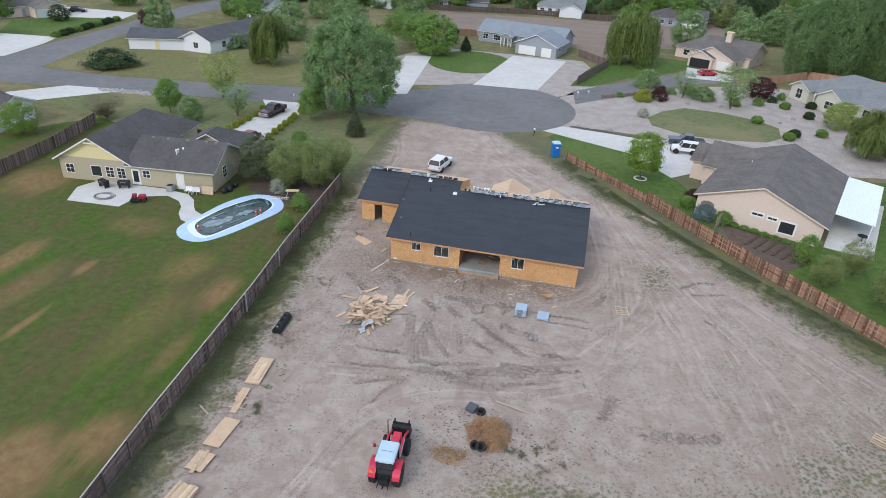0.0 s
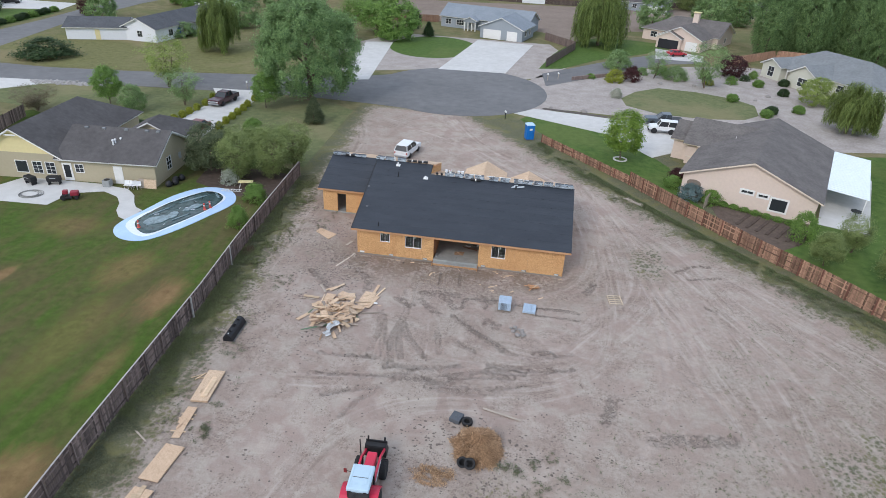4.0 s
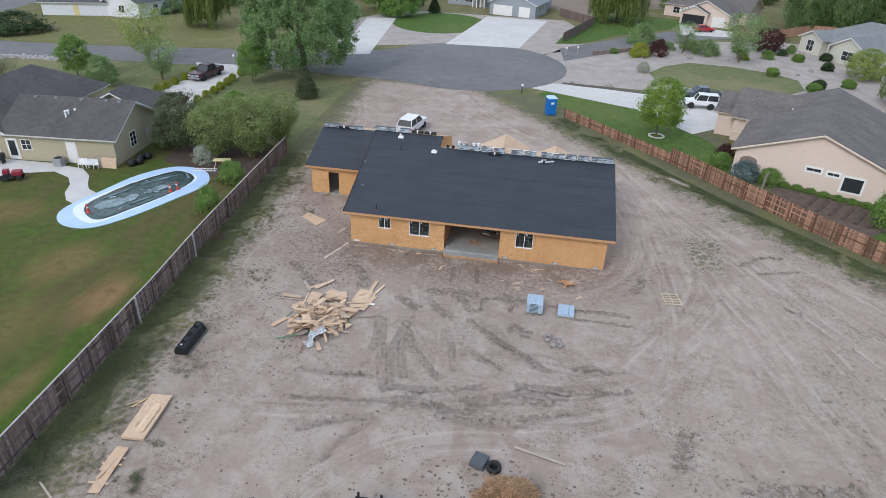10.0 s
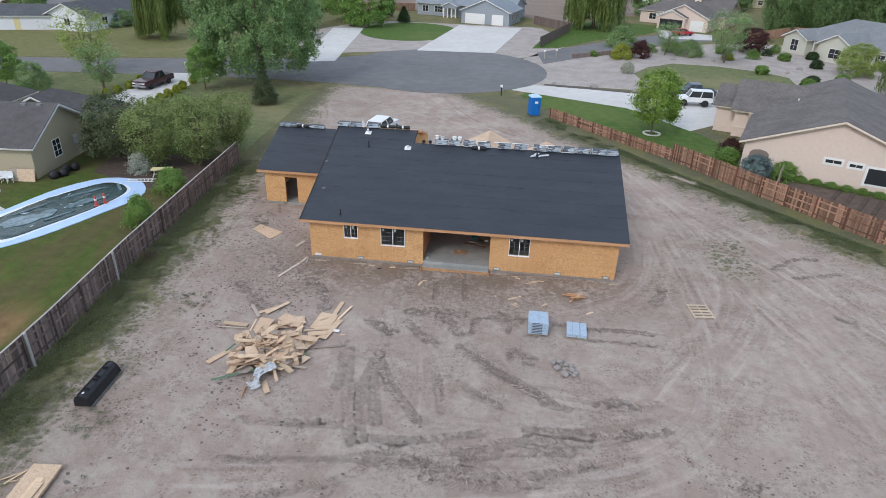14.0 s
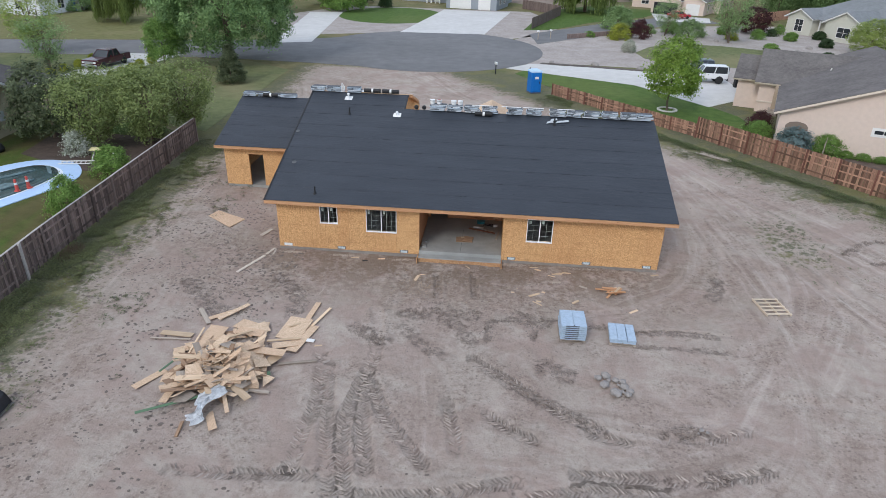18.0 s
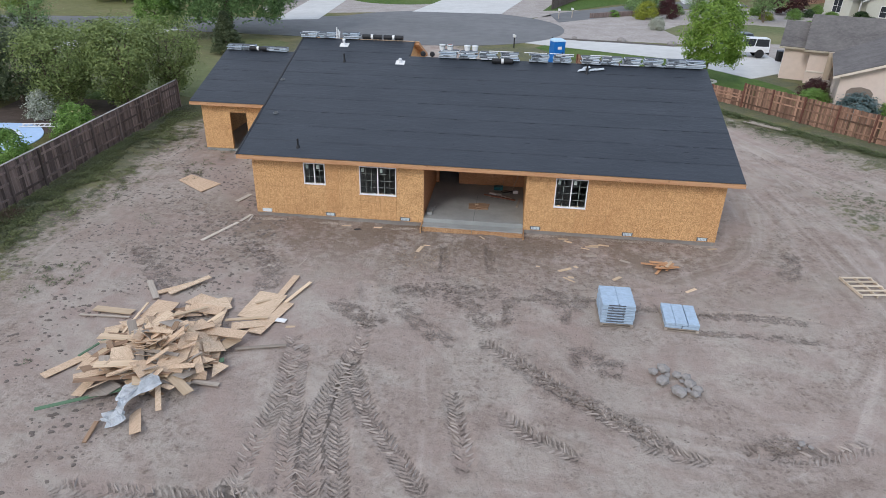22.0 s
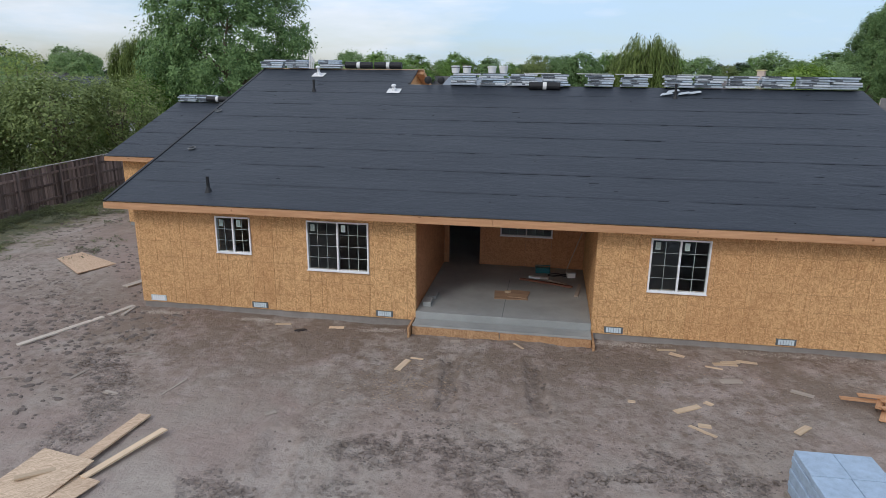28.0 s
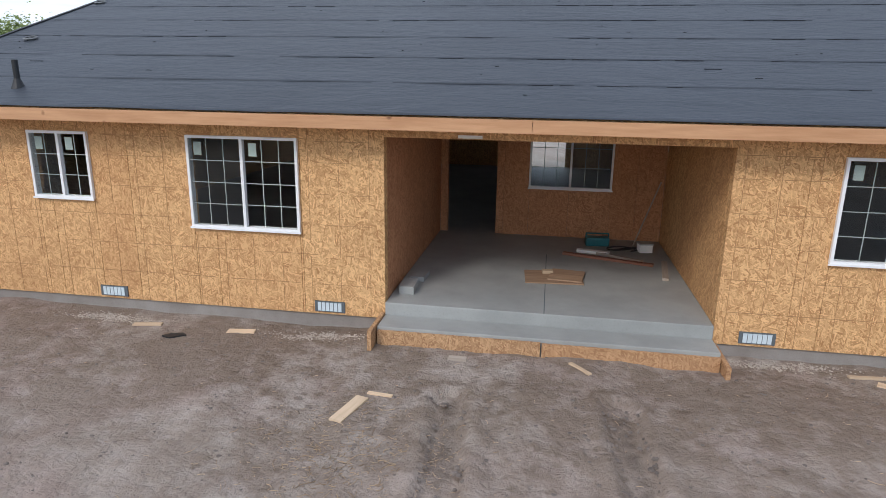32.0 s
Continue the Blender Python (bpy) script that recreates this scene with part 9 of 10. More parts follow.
for i in range(48):
    bm.faces.new((low[i], low[(i + 1) % 48], rings[0][(i + 1) % 48], rings[0][i]))
part("cover", bm, COVER, t, smooth=True)
PUDDLE = plain("standing rain water", (0.16, 0.23, 0.25), 0.08, vary=0.5, scale=2, fine=6, bump=0.1, spec=0.7)
for pi, (x, y, a, b, rz) in enumerate(((-21.2, 1.4, 1.2, 0.8, 60), (-19.2, 5.3, 0.8, 0.45, 60), (-20.2, 7.0, 1.6, 0.16, 55), (-20.3, 2.9, 0.5, 0.8, 10), (-18.4, 8.6, 0.9, 0.14, -50), (-21.7, 0.7, 0.5, 0.3, 20), (-20.9, 2.2, 0.6, 0.25, 50), (-19.6, 4.4, 0.35, 0.3, 10), (-21.9, 3.4, 1.3, 0.10, 68), (-19.3, 2.6, 1.0, 0.08, 64), (-18.5, 5.9, 0.9, 0.09, 70))):
    pr2 = [(a * math.cos(q / 18 * 6.283) * (1 + 0.35 * noise.noise((math.cos(q / 18 * 6.283) * 2 + x, math.sin(q / 18 * 6.283) * 2, y))), b * math.sin(q / 18 * 6.283) * (1 + 0.35 * noise.noise((math.cos(q / 18 * 6.283) * 2, y, math.sin(q / 18 * 6.283) * 2)))) for q in range(18)]
    ob = part("puddle", prism(B(), pr2, 0.10, 0.146 + 0.003 * pi), PUDDLE, t, "pale puddle on the cover")
    ob.matrix_local = pose(x, y, 0, 0, 0, rz)
CONE = plain("faded red plastic cone", (0.55, 0.09, 0.07), 0.6)
for x, y in ((-17.9, 4.9), (-17.6, 5.5), (-22.0, -0.4)):
    c = thing("traffic_cone", "faded red marker post standing on the pool cover", "cone", pose(x, y, 0.075), "pool markers")
    part("post", lathe(B(), [(0.2, 0.0), (0.2, 0.04), (0.11, 0.06), (0.07, 0.75), (0.03, 0.78)], 12), CONE, c)
    part("band", lathe(B(), [(0.095, 0.42), (0.098, 0.43), (0.09, 0.55), (0.085, 0.55)], 12), WHITE_PAINT, c)
# things on the patio
for x, y, label in ((-39.0, 6.3, "grey covered gas grill"), (-36.6, 6.9, "black smoker grill on wheels")):
    c = thing("grill", label + " against the house", "grill", pose(x, y, 0.05, 0, 0, rng.uniform(-20, 20)))
    part("firebox", rounded(box(B(), (-0.7, -0.35, 0.35), (0.7, 0.35, 0.95)), 0.12), BLACK, c)
    for sx in (-0.55, 0.55):
        part("leg", box(B(), (sx - 0.04, -0.3, 0), (sx + 0.04, 0.3, 0.35)), BLACK, c)
    part("lid_handle", rod(B(), (-0.3, -0.38, 0.8), (0.3, -0.38, 0.8), 0.02), STEEL, c)
c = thing("lawn_mower", "red and black ride-on mower parked on the patio edge", "mower", pose(-32.6, 4.0, 0.05, 0, 0, 25))
MRED = plain("mower red", (0.28, 0.03, 0.05), 0.45)
part("hood", rounded(box(B(), (0.1, -0.35, 0.35), (0.9, 0.35, 0.8)), 0.1), MRED, c)
part("deck", rounded(box(B(), (-0.5, -0.55, 0.15), (0.3, 0.55, 0.35)), 0.06), BLACK, c)
part("seat", rounded(box(B(), (-0.6, -0.25, 0.55), (-0.1, 0.25, 0.95)), 0.08), MRED, c)
for sx, sy, r in ((-0.55, -0.45, 0.28), (-0.55, 0.45, 0.28), (0.7, -0.42, 0.2), (0.7, 0.42, 0.2)):
    part("wheel", lathe(B(), [(r * 0.5, -0.1), (r, -0.1), (r, 0.1), (r * 0.5, 0.1)], 14, (sx, sy, r), "Y"), RUBBER, c)
def hoop(r, rad, z, off):
    """A closed round tube lying flat, slightly out of true."""
    bm = B()
    rows = [[bm.verts.new(((r + rad * math.cos(b)) * math.cos(a) * 1.25 + off, (r + rad * math.cos(b)) * math.sin(a) * (0.9 + off), z + rad * math.sin(b))) for b in (0, 1.57, 3.14, 4.71)] for a in (2 * math.pi * q / 28 for q in range(28))]
    for p, q in zip(rows, rows[1:] + rows[:1]):
        for e in range(4):
            bm.faces.new((p[e], q[e], q[(e + 1) % 4], p[(e + 1) % 4]))
    bmesh.ops.recalc_face_normals(bm, faces=bm.faces)
    return bm


c = thing("garden_hose", "pale hose coiled on the patio", "hose", pose(-37.3, 3.9, 0.05))
for i in range(4):
    part("coil", hoop(0.72 + 0.09 * i, 0.03, 0.03, 0.06 * i), plain("pale hose", (0.20, 0.20, 0.19)), c)
c = thing("ac_unit", "grey air conditioner box by the wall", "air conditioner", pose(-30.9, 7.9, 0.05, 0, 0, 5.5))
part("case", rounded(box(B(), (-0.4, -0.4, 0), (0.4, 0.4, 0.75)), 0.04), plain("grey enamel", (0.30, 0.31, 0.31)), c)
part("fan_grille", lathe(B(), [(0.33, 0.751), (0.33, 0.765), (0.05, 0.77)], 18), BLACK, c)
for i in range(4):
    c = thing("patio_chair", "white plastic garden chair by the wall", "chair", pose(-28.6 + 0.45 * i, 7.9 + 0.05 * i, 0.05, 0, 0, rng.uniform(-40, 40)), "white garden chairs")
    part("seat", box(B(), (-0.25, -0.25, 0.4), (0.25, 0.25, 0.44)), WHITE, c)
    part("backrest", box(B(), (-0.25, 0.21, 0.44), (0.25, 0.25, 0.85)), WHITE, c)
    for sx in (-0.22, 0.19):
        for sy in (-0.22, 0.19):
            part("leg", box(B(), (sx, sy, 0), (sx + 0.03, sy + 0.03, 0.4)), WHITE, c)
c = thing("leaning_board", "tan plywood boards leaning on the wall", "board", pose(-26.2, 8.45, 0.02, -14, 0, 5.5))
part("sheet", box(B(), (-0.7, 0, 0), (0.7, 0.03, 1.0)), OSB_OLD, c)
part("second_sheet", box(B(), (-1.3, 0.032, 0), (-0.72, 0.06, 1.05)), GREYWOOD, c)
for i in range(4):
    solid("black_bag", lathe(B(), [(0.3, 0.0), (0.42, 0.25), (0.3, 0.55), (0.05, 0.7)], 10), BLACK, "stuffed black bin bag beside the house", "bag", pose(-24.6 + 0.35 * (i % 2), 9.6 + 0.7 * i, 0.0, 0, 0, 40 * i), "black bags", smooth=True)
c = thing("garden_bench", "pale folding table frame among the trees", "table", pose(-16.4, 11.6, 0.02, 0, 0, 15))
part("top", box(B(), (-0.8, -0.35, 0.65), (0.8, 0.35, 0.7)), STUCCO_LY, c)
for sx in (-0.7, 0.7):
    part("leg", rod(rod(B(), (sx, -0.35, 0), (sx * 0.8, 0.3, 0.65), 0.03), (sx, 0.35, 0), (sx * 0.8, -0.3, 0.65), 0.03), WHITE_PAINT, c)
c = thing("ladder", "pale aluminium ladder lying by the pool yard", "ladder", pose(-17.4, 9.9, 0.1, 8, 0, 12))
for sy in (0, 0.4):
    part("rail", box(B(), (-1.1, sy, 0), (1.1, sy + 0.05, 0.06)), WHITE_PAINT, c)
for i in range(7):
    part("rung", box(B(), (-0.95 + 0.3 * i, 0.05, 0.01), (-0.9 + 0.3 * i, 0.4, 0.05)), WHITE_PAINT, c)
sheet("mulch_bed", [(-12.1, 16.4), (-11.6, 9.6), (-16.5, 9.0), (-22.5, 11.5), (-23.5, 17.5)], 0.03, plain("dark bark mulch", (0.085, 0.062, 0.050), 0.95, vary=0.4, scale=2, fine=18, bump=0.8), "dark bark mulch under the trees", "mulch bed")

ROOF_W = stone("coarse taupe shingle", (0.105, 0.095, 0.092), (0.185, 0.170, 0.160), 3.5, 0.95, 0.9)
# pink house beyond the right fence
hr_ = thing("pink_house", "cream pink stucco house with a taupe shingle roof", "house", pose(33.0, 23.4, 0, 0, 0, -22))
roof_block(hr_, 0.0, 14.3, 0.0, 20.3, 2.75, 0.385, "v", STUCCO_R, ROOF_R, 0.5, (False, False), 0, None, plain("cream trim", (0.70, 0.60, 0.50)))
roof_block(hr_, -2.1, 6.9, 11.2, 20.2, 2.85, 0.47, "u", STUCCO_R, ROOF_W, 0.5, (False, False), 0, None, plain("cream fascia", (0.66, 0.58, 0.48)))
for u, w, h, z in ((7.15, 1.2, 0.28, 2.05), (8.85, 0.95, 0.26, 1.98), (10.6, 1.6, 1.35, 1.3)):
    house_window(hr_, u, 0.0, z, w, h, "-v", 2 if h < 0.5 else 1, 1)
    part("window_trim", slab(slab(slab(slab(B(), [(u - w / 2 - 0.2, -0.03, z - h / 2 - 0.2), (u + w / 2 + 0.2, -0.03, z - h / 2 - 0.2), (u + w / 2 + 0.2, -0.03, z - h / 2 - 0.072), (u - w / 2 - 0.2, -0.03, z - h / 2 - 0.072)], 0.028), [(u - w / 2 - 0.2, -0.03, z + h / 2 + 0.072), (u + w / 2 + 0.2, -0.03, z + h / 2 + 0.072), (u + w / 2 + 0.2, -0.03, z + h / 2 + 0.2), (u - w / 2 - 0.2, -0.03, z + h / 2 + 0.2)], 0.028), [(u - w / 2 - 0.2, -0.03, z - h / 2 - 0.07), (u - w / 2 - 0.072, -0.03, z - h / 2 - 0.07), (u - w / 2 - 0.072, -0.03, z + h / 2 + 0.07), (u - w / 2 - 0.2, -0.03, z + h / 2 + 0.07)], 0.028), [(u + w / 2 + 0.072, -0.03, z - h / 2 - 0.07), (u + w / 2 + 0.2, -0.03, z - h / 2 - 0.07), (u + w / 2 + 0.2, -0.03, z + h / 2 + 0.07), (u + w / 2 + 0.072, -0.03, z + h / 2 + 0.07)], 0.028), WHITE_PAINT, hr_)
part("ledge", rounded(box(B(), (-2.1, 11.13, 0.95), (6.9, 11.197, 1.08)), 0.015), plain("cream ledge", (0.70, 0.62, 0.54)), hr_)
roof_block(hr_, -4.1, -2.0, 12.4, 18.9, 2.80, 0.47, "u", STUCCO_R, ROOF_W, 0.45, (False, False), 0, None, plain("cream wing fascia", (0.66, 0.58, 0.48)))
# arched porch corner: a flat panel coloured like the recess's shade
bm = B()
arch = [(0.55, 0.15), (2.15, 0.15), (2.15, 1.75), (1.9, 2.0), (1.35, 2.1), (0.8, 2.0), (0.55, 1.75)]
slab(bm, [(a, -0.012, b) for a, b in arch], 0.01)
part("arch_shade_panel", bm, plain("shaded porch wall", (0.22, 0.175, 0.145), 0.9), hr_)
part("wall", box(B(), (-0.75, 10.3, -0.1), (-0.3, 10.75, 2.8)), STUCCO_B, hr_, "square stucco porch column")
part("column_base", rounded(box(B(), (-0.95, 10.1, -0.1), (-0.1, 10.95, 0.6)), 0.04), plain("stone veneer", (0.38, 0.33, 0.29), 0.95, vary=0.3, scale=5, bump=0.6), hr_)
house_door(hr_, -4.1, 15.7, 0.0, 4.4, 2.2, "-u", WHITE_PAINT, 4, "garage_door")
for u, v in ((3.4, 12.5), (4.2, 13.0)):
    part("roof_vent", lathe(B(), [(0.06, 3.0), (0.06, 4.42), (0.09, 4.45)], 8, (u, v, 0)), WHITE_PAINT, hr_)
c = thing("patio_cover", "white corrugated metal patio cover on posts", "patio cover", pose(33.0, 23.4, 0, 0, 0, -22))
WMETAL = plain("white corrugated metal", (0.74, 0.80, 0.84), 0.4, vary=0.05)
part("panel", slab(B(), [(14.75, 4.9, 2.75), (19.1, 4.9, 2.45), (19.1, 20.6, 2.45), (14.75, 20.6, 2.75)], 0.05), WMETAL, c)
for i in range(24):
    part("rib", slab(B(), [(14.8, 5.0 + 0.65 * i, 2.79), (19.08, 5.0 + 0.65 * i, 2.49), (19.08, 5.12 + 0.65 * i, 2.49), (14.8, 5.12 + 0.65 * i, 2.79)], 0.037), WMETAL, c)
for v in (5.1, 12.5, 20.4):
    part("post", box(B(), (18.8, v - 0.05, 0), (18.9, v + 0.05, 2.4)), WHITE_PAINT, c)
sheet("patio_right", [(47.0, 18.4), (51.7, 16.6), (59.0, 34.5), (54.3, 36.6)], 0.04, CONCRETE, "shaded concrete patio", "patio")
c = thing("patio_table", "dark patio table and chairs under the cover", "table", pose(52.0, 21.5, 0.04))
part("top", lathe(B(), [(0.6, 0.7), (0.6, 0.74), (0.02, 0.745)], 16), BLACK, c)
part("stem", rod(B(), (0, 0, 0), (0, 0, 0.7), 0.05), BLACK, c)
TILLED = plain("ridged dark soil", (0.085, 0.062, 0.050), 0.95, vary=0.4, scale=2.5, fine=20, bump=0.9)
sheet("garden_bed", [(35.9, 21.6), (45.9, 16.5), (43.6, 12.6), (39.8, 9.6), (36.4, 14.5)], 0.026, plain("dark tilled soil", (0.115, 0.085, 0.068), 0.95, vary=0.35, scale=1.5, fine=14, bump=0.8), "dark tilled vegetable bed", "garden bed")
for i in range(7):
    board_at("furrow_ridge", 38.9 + 0.85 * i, 17.4 - 0.62 * i, 0.015, 3.6, 0.34, 0.10, 56, TILLED, "long ridge of dark tilled soil", "soil ridge", 0, "furrows in the bed")
c = thing("gate_panel", "grey wooden gate leaning between fence and wall", "gate", pose(35.0, 19.3, 0, 0, 0, 62))
for i in range(9):
    part("slat", box(B(), (0.3 * i, 0, 0.05), (0.3 * i + 0.12, 0.04, 1.5)), GREYWOOD, c)
part("rail", box(B(), (0, 0.041, 0.5), (2.6, 0.08, 0.6)), GREYWOOD, c)
c = thing("bed_ring", "round concrete edging at the foot of a young tree", "edging", pose(26.8, 33.3, 0.0))
part("ring", lathe(B(), [(0.75, 0.0), (0.95, 0.0), (0.95, 0.12), (0.75, 0.12), (0.75, 0.0)], 20), CONCRETE, c)

# far houses, each with garage, windows and trim
def small_house(x, y, rz, w, d, wall, roof, label, garage=True, wing=True, ze=2.8, s=0.42):
    t = thing("house", label, "house", pose(x, y, 0, 0, 0, rz))
    roof_block(t, -w / 2, w / 2, 0, d, ze, s, "u", wall, roof, 0.5, (True, False))
    if wing:
        roof_block(t, w / 2 - 8.2, w / 2 - 0.4, -4.2, d / 2, ze, s, "v", wall, roof, 0.45, (False, True))
        if garage:
            house_door(t, w / 2 - 5.7, -4.2, 0.0, 4.0, 2.2, "-v", WHITE_PAINT, 4, "garage_door")
            house_door(t, w / 2 - 1.9, -4.2, 0.0, 2.2, 2.2, "-v", WHITE_PAINT, 4, "garage_door")
    for k in range(3):
        house_window(t, -w / 2 + 1.8 + 2.8 * k, 0, 1.5, 1.3, 1.2, "-v", 2, 2)
    house_door(t, w / 2 - 9.4, 0, 0.0, 1.0, 2.1, "-v", SIDING_G, 2)
    for v in (d * 0.3, d * 0.7):
        house_window(t, w / 2, v, 1.5, 1.2, 1.1, "+u", 2, 1)
        house_window(t, -w / 2, v, 1.5, 1.2, 1.1, "-u", 2, 1)
    return t


# blue grey house with a pale roof and two garage doors
t = thing("house", "blue grey house with pale roof and white garage doors", "house", pose(-1.6, 114.5, 0, 0, 0, -14))
roof_block(t, 0.0, 11.0, 0.0, 10.0, 2.8, 0.42, "v", SIDING_G, ROOF_B, 0.5)
roof_block(t, -14.5, 9.5, 9.0, 19.5, 2.8, 0.46, "u", SIDING_G, ROOF_B, 0.5)
roof_block(t, -7.2, -3.6, 6.6, 11.0, 2.7, 0.42, "v", SIDING_G, ROOF_B, 0.3, z0=2.3)
for u in (-6.9, -5.9, -4.9, -3.9):
    part("porch_column", box(B(), (u - 0.12, 6.7, 0), (u + 0.12, 6.94, 2.5)), WHITE_PAINT, t)
house_door(t, 3.2, 0.0, 0.0, 4.6, 2.2, "-v", WHITE_PAINT, 4, "garage_door")
house_door(t, 8.4, 0.0, 0.0, 2.6, 2.2, "-v", WHITE_PAINT, 4, "garage_door")
house_window(t, -12.4, 9.0, 1.5, 1.4, 1.3, "-v", 2, 2)
house_window(t, -9.0, 9.0, 1.5, 2.0, 1.3, "-v", 3, 2)
house_window(t, -1.6, 9.0, 1.6, 0.9, 1.2, "-v", 1, 1)
house_door(t, -5.4, 9.0, 0.0, 1.0, 2.1, "-v", WHITE_PAINT, 2)
for v in (3.0, 6.5):
    house_window(t, 11.0, v, 1.5, 1.2, 1.1, "+u", 2, 1)
# cream house with an open garage
t = thing("house", "cream house with an open garage and brown roof", "house", pose(42.3, 121.0, 0, 0, 0, -29))
roof_block(t, 0.0, 11.0, 0.0, 9.0, 2.8, 0.45, "v", STUCCO_R, ROOF_R, 0.5)
roof_block(t, -7.0, 12.5, 8.0, 20.0, 2.8, 0.48, "u", STUCCO_R, ROOF_R, 0.5, (True, False))
roof_block(t, 0.4, 6.4, -1.2, 3.0, 2.75, 0.45, "v", STUCCO_R, ROOF_R, 0.4)
# nothing is cut out; a black panel holds the open garage's shade
part("garage_shade_panel", box(B(), (0.9, -1.222, 0.0), (5.9, -1.203, 2.2)), plain("dark garage shade", (0.03, 0.03, 0.035), 0.9), t)
house_door(t, 8.7, 0.0, 0.0, 2.8, 2.2, "-v", WHITE_PAINT, 4, "garage_door")
part("chimney", box(B(), (4.0, 12.0, 5.0), (5.4, 13.2, 7.4)), STUCCO_R, t)
part("chimney_cap", box(B(), (3.8, 11.8, 7.4), (5.6, 13.4, 7.6)), STUCCO_LY, t)
house_window(t, -4.0, 8.0, 1.5, 1.6, 1.3, "-v", 2, 2)
for v in (3.5, 14.0):
    house_window(t, 11.0 if v < 8 else 12.5, v, 1.5, 1.2, 1.1, "+u", 2, 1)
# pale grey house among gravel beds
t = thing("house", "pale beige house with slate grey roof and white trim", "house", pose(62.75, 96.3, 0, 0, 0, -62))
PALE = plain("pale beige siding", (0.56, 0.55, 0.47), 0.8, vary=0.05)
roof_block(t, 0.0, 24.0, 0.0, 13.0, 2.8, 0.50, "u", PALE, ROOF_G, 0.5, (True, True))
roof_block(t, 0.0, 5.0, -2.2, 6.0, 2.8, 0.50, "v", PALE, ROOF_G, 0.5)
roof_block(t, 8.5, 15.5, -3.4, 6.0, 2.8, 0.50, "v", PALE, ROOF_G, 0.5)
for u, v, w, h in ((2.5, -2.2, 1.5, 1.9), (12.0, -3.4, 2.2, 1.5), (17.8, 0.0, 1.6, 1.3), (21.4, 0.0, 1.5, 1.2)):
    house_window(t, u, v, 1.5, w, h, "-v", 2, 2)
house_door(t, 6.8, 0.0, 0.0, 1.1, 2.1, "-v", WHITE_PAINT, 2)
for u in (5.7, 8.0):
    part("porch_column", box(B(), (u - 0.09, -1.2, 0), (u + 0.09, -1.02, 2.75)), WHITE_PAINT, t)
part("porch_roof", slab(B(), [(5.1, -1.5, 2.72), (8.4, -1.5, 2.72), (8.4, 0.2, 3.5), (5.1, 0.2, 3.5)], 0.1), ROOF_G, t)
# long white house across the street, in two wings
t = thing("house", "long white house with dark grey roof across the street", "house", pose(-86.3, 75.6, 0, 0, 0, 19))
ROOF_D = stone("charcoal shingle", (0.075, 0.078, 0.085), (0.12, 0.124, 0.134), 2.0, 0.95, 0.5)
roof_block(t, 0.0, 12.0, 0.0, 9.0, 2.6, 0.30, "u", SIDING_W, ROOF_D, 0.5)
house_door(t, 6.3, 0.0, 0.0, 1.0, 2.1, "-v", STUCCO_LY, 1)
t = thing("house", "white gabled house wing with blue doors and a porch", "house", pose(-75.6, 79.6, 0, 0, 0, -6))
roof_block(t, 0.0, 8.2, 0.0, 29.0, 2.8, 0.46, "v", SIDING_W, ROOF_D, 0.5)
for v, w in ((5.0, 1.4), (10.0, 1.0), (16.0, 1.8), (23.0, 1.2)):
    house_window(t, 8.2, v, 1.5, w, 1.3, "+u", 2, 2)
house_window(t, 4.2, 0.0, 1.6, 1.2, 1.2, "-v", 2, 2)
house_door(t, 8.2, 8.0, 0.0, 1.0, 2.1, "+u", plain("blue door", (0.07, 0.16, 0.34)), 1)
part("porch_deck", box(B(), (8.3, 12.0, 0.0), (11.6, 21.0, 0.5)), WHITE_PAINT, t)
part("porch_roof", slab(B(), [(8.25, 12.0, 2.95), (11.8, 12.0, 2.55), (11.8, 21.0, 2.55), (8.25, 21.0, 2.95)], 0.1), ROOF_D, t)
for v in (12.2, 15.1, 18.0, 20.8):
    part("porch_post", box(B(), (11.4, v - 0.07, 0.5), (11.54, v + 0.07, 2.45)), WHITE_PAINT, t)
part("porch_rail", box(B(), (11.42, 12.0, 1.3), (11.52, 21.0, 1.4)), WHITE_PAINT, t)
small_house(-86.0, 130.0, -22, 13, 12, SIDING_W, ROOF_D, "white house with charcoal roof behind another", False, False)
small_house(-136.0, 98.0, 65, 20, 13, STUCCO_R, ROOF_R, "cream house on a distant corner lot")
small_house(-70.0, 18.0, 95, 16, 11, SIDING_W, ROOF_L, "pale house beyond the back fence", False)
fh = random.Random(8)
for x, y, rz in ((-95, 165, 10), (-60, 175, -5), (-30, 185, 12), (5, 190, 0), (45, 185, -8), (85, 175, -20), (125, 150, -30), (150, 120, -50), (-140, 160, 20), (-20, 235, 5), (30, 250, -3), (75, 240, 8), (-75, 240, 0), (120, 215, -15), (-120, 220, 10), (140, 60, -70), (160, 180, -30)):
    small_house(x, y, rz, fh.uniform(16, 22), 12, fh.choice((STUCCO_L, SIDING_W, STUCCO_B, SIDING_G)), fh.choice((ROOF_G, ROOF_R, ROOF_L)), "distant single-storey house among trees", fh.random() < 0.6, fh.random() < 0.7)
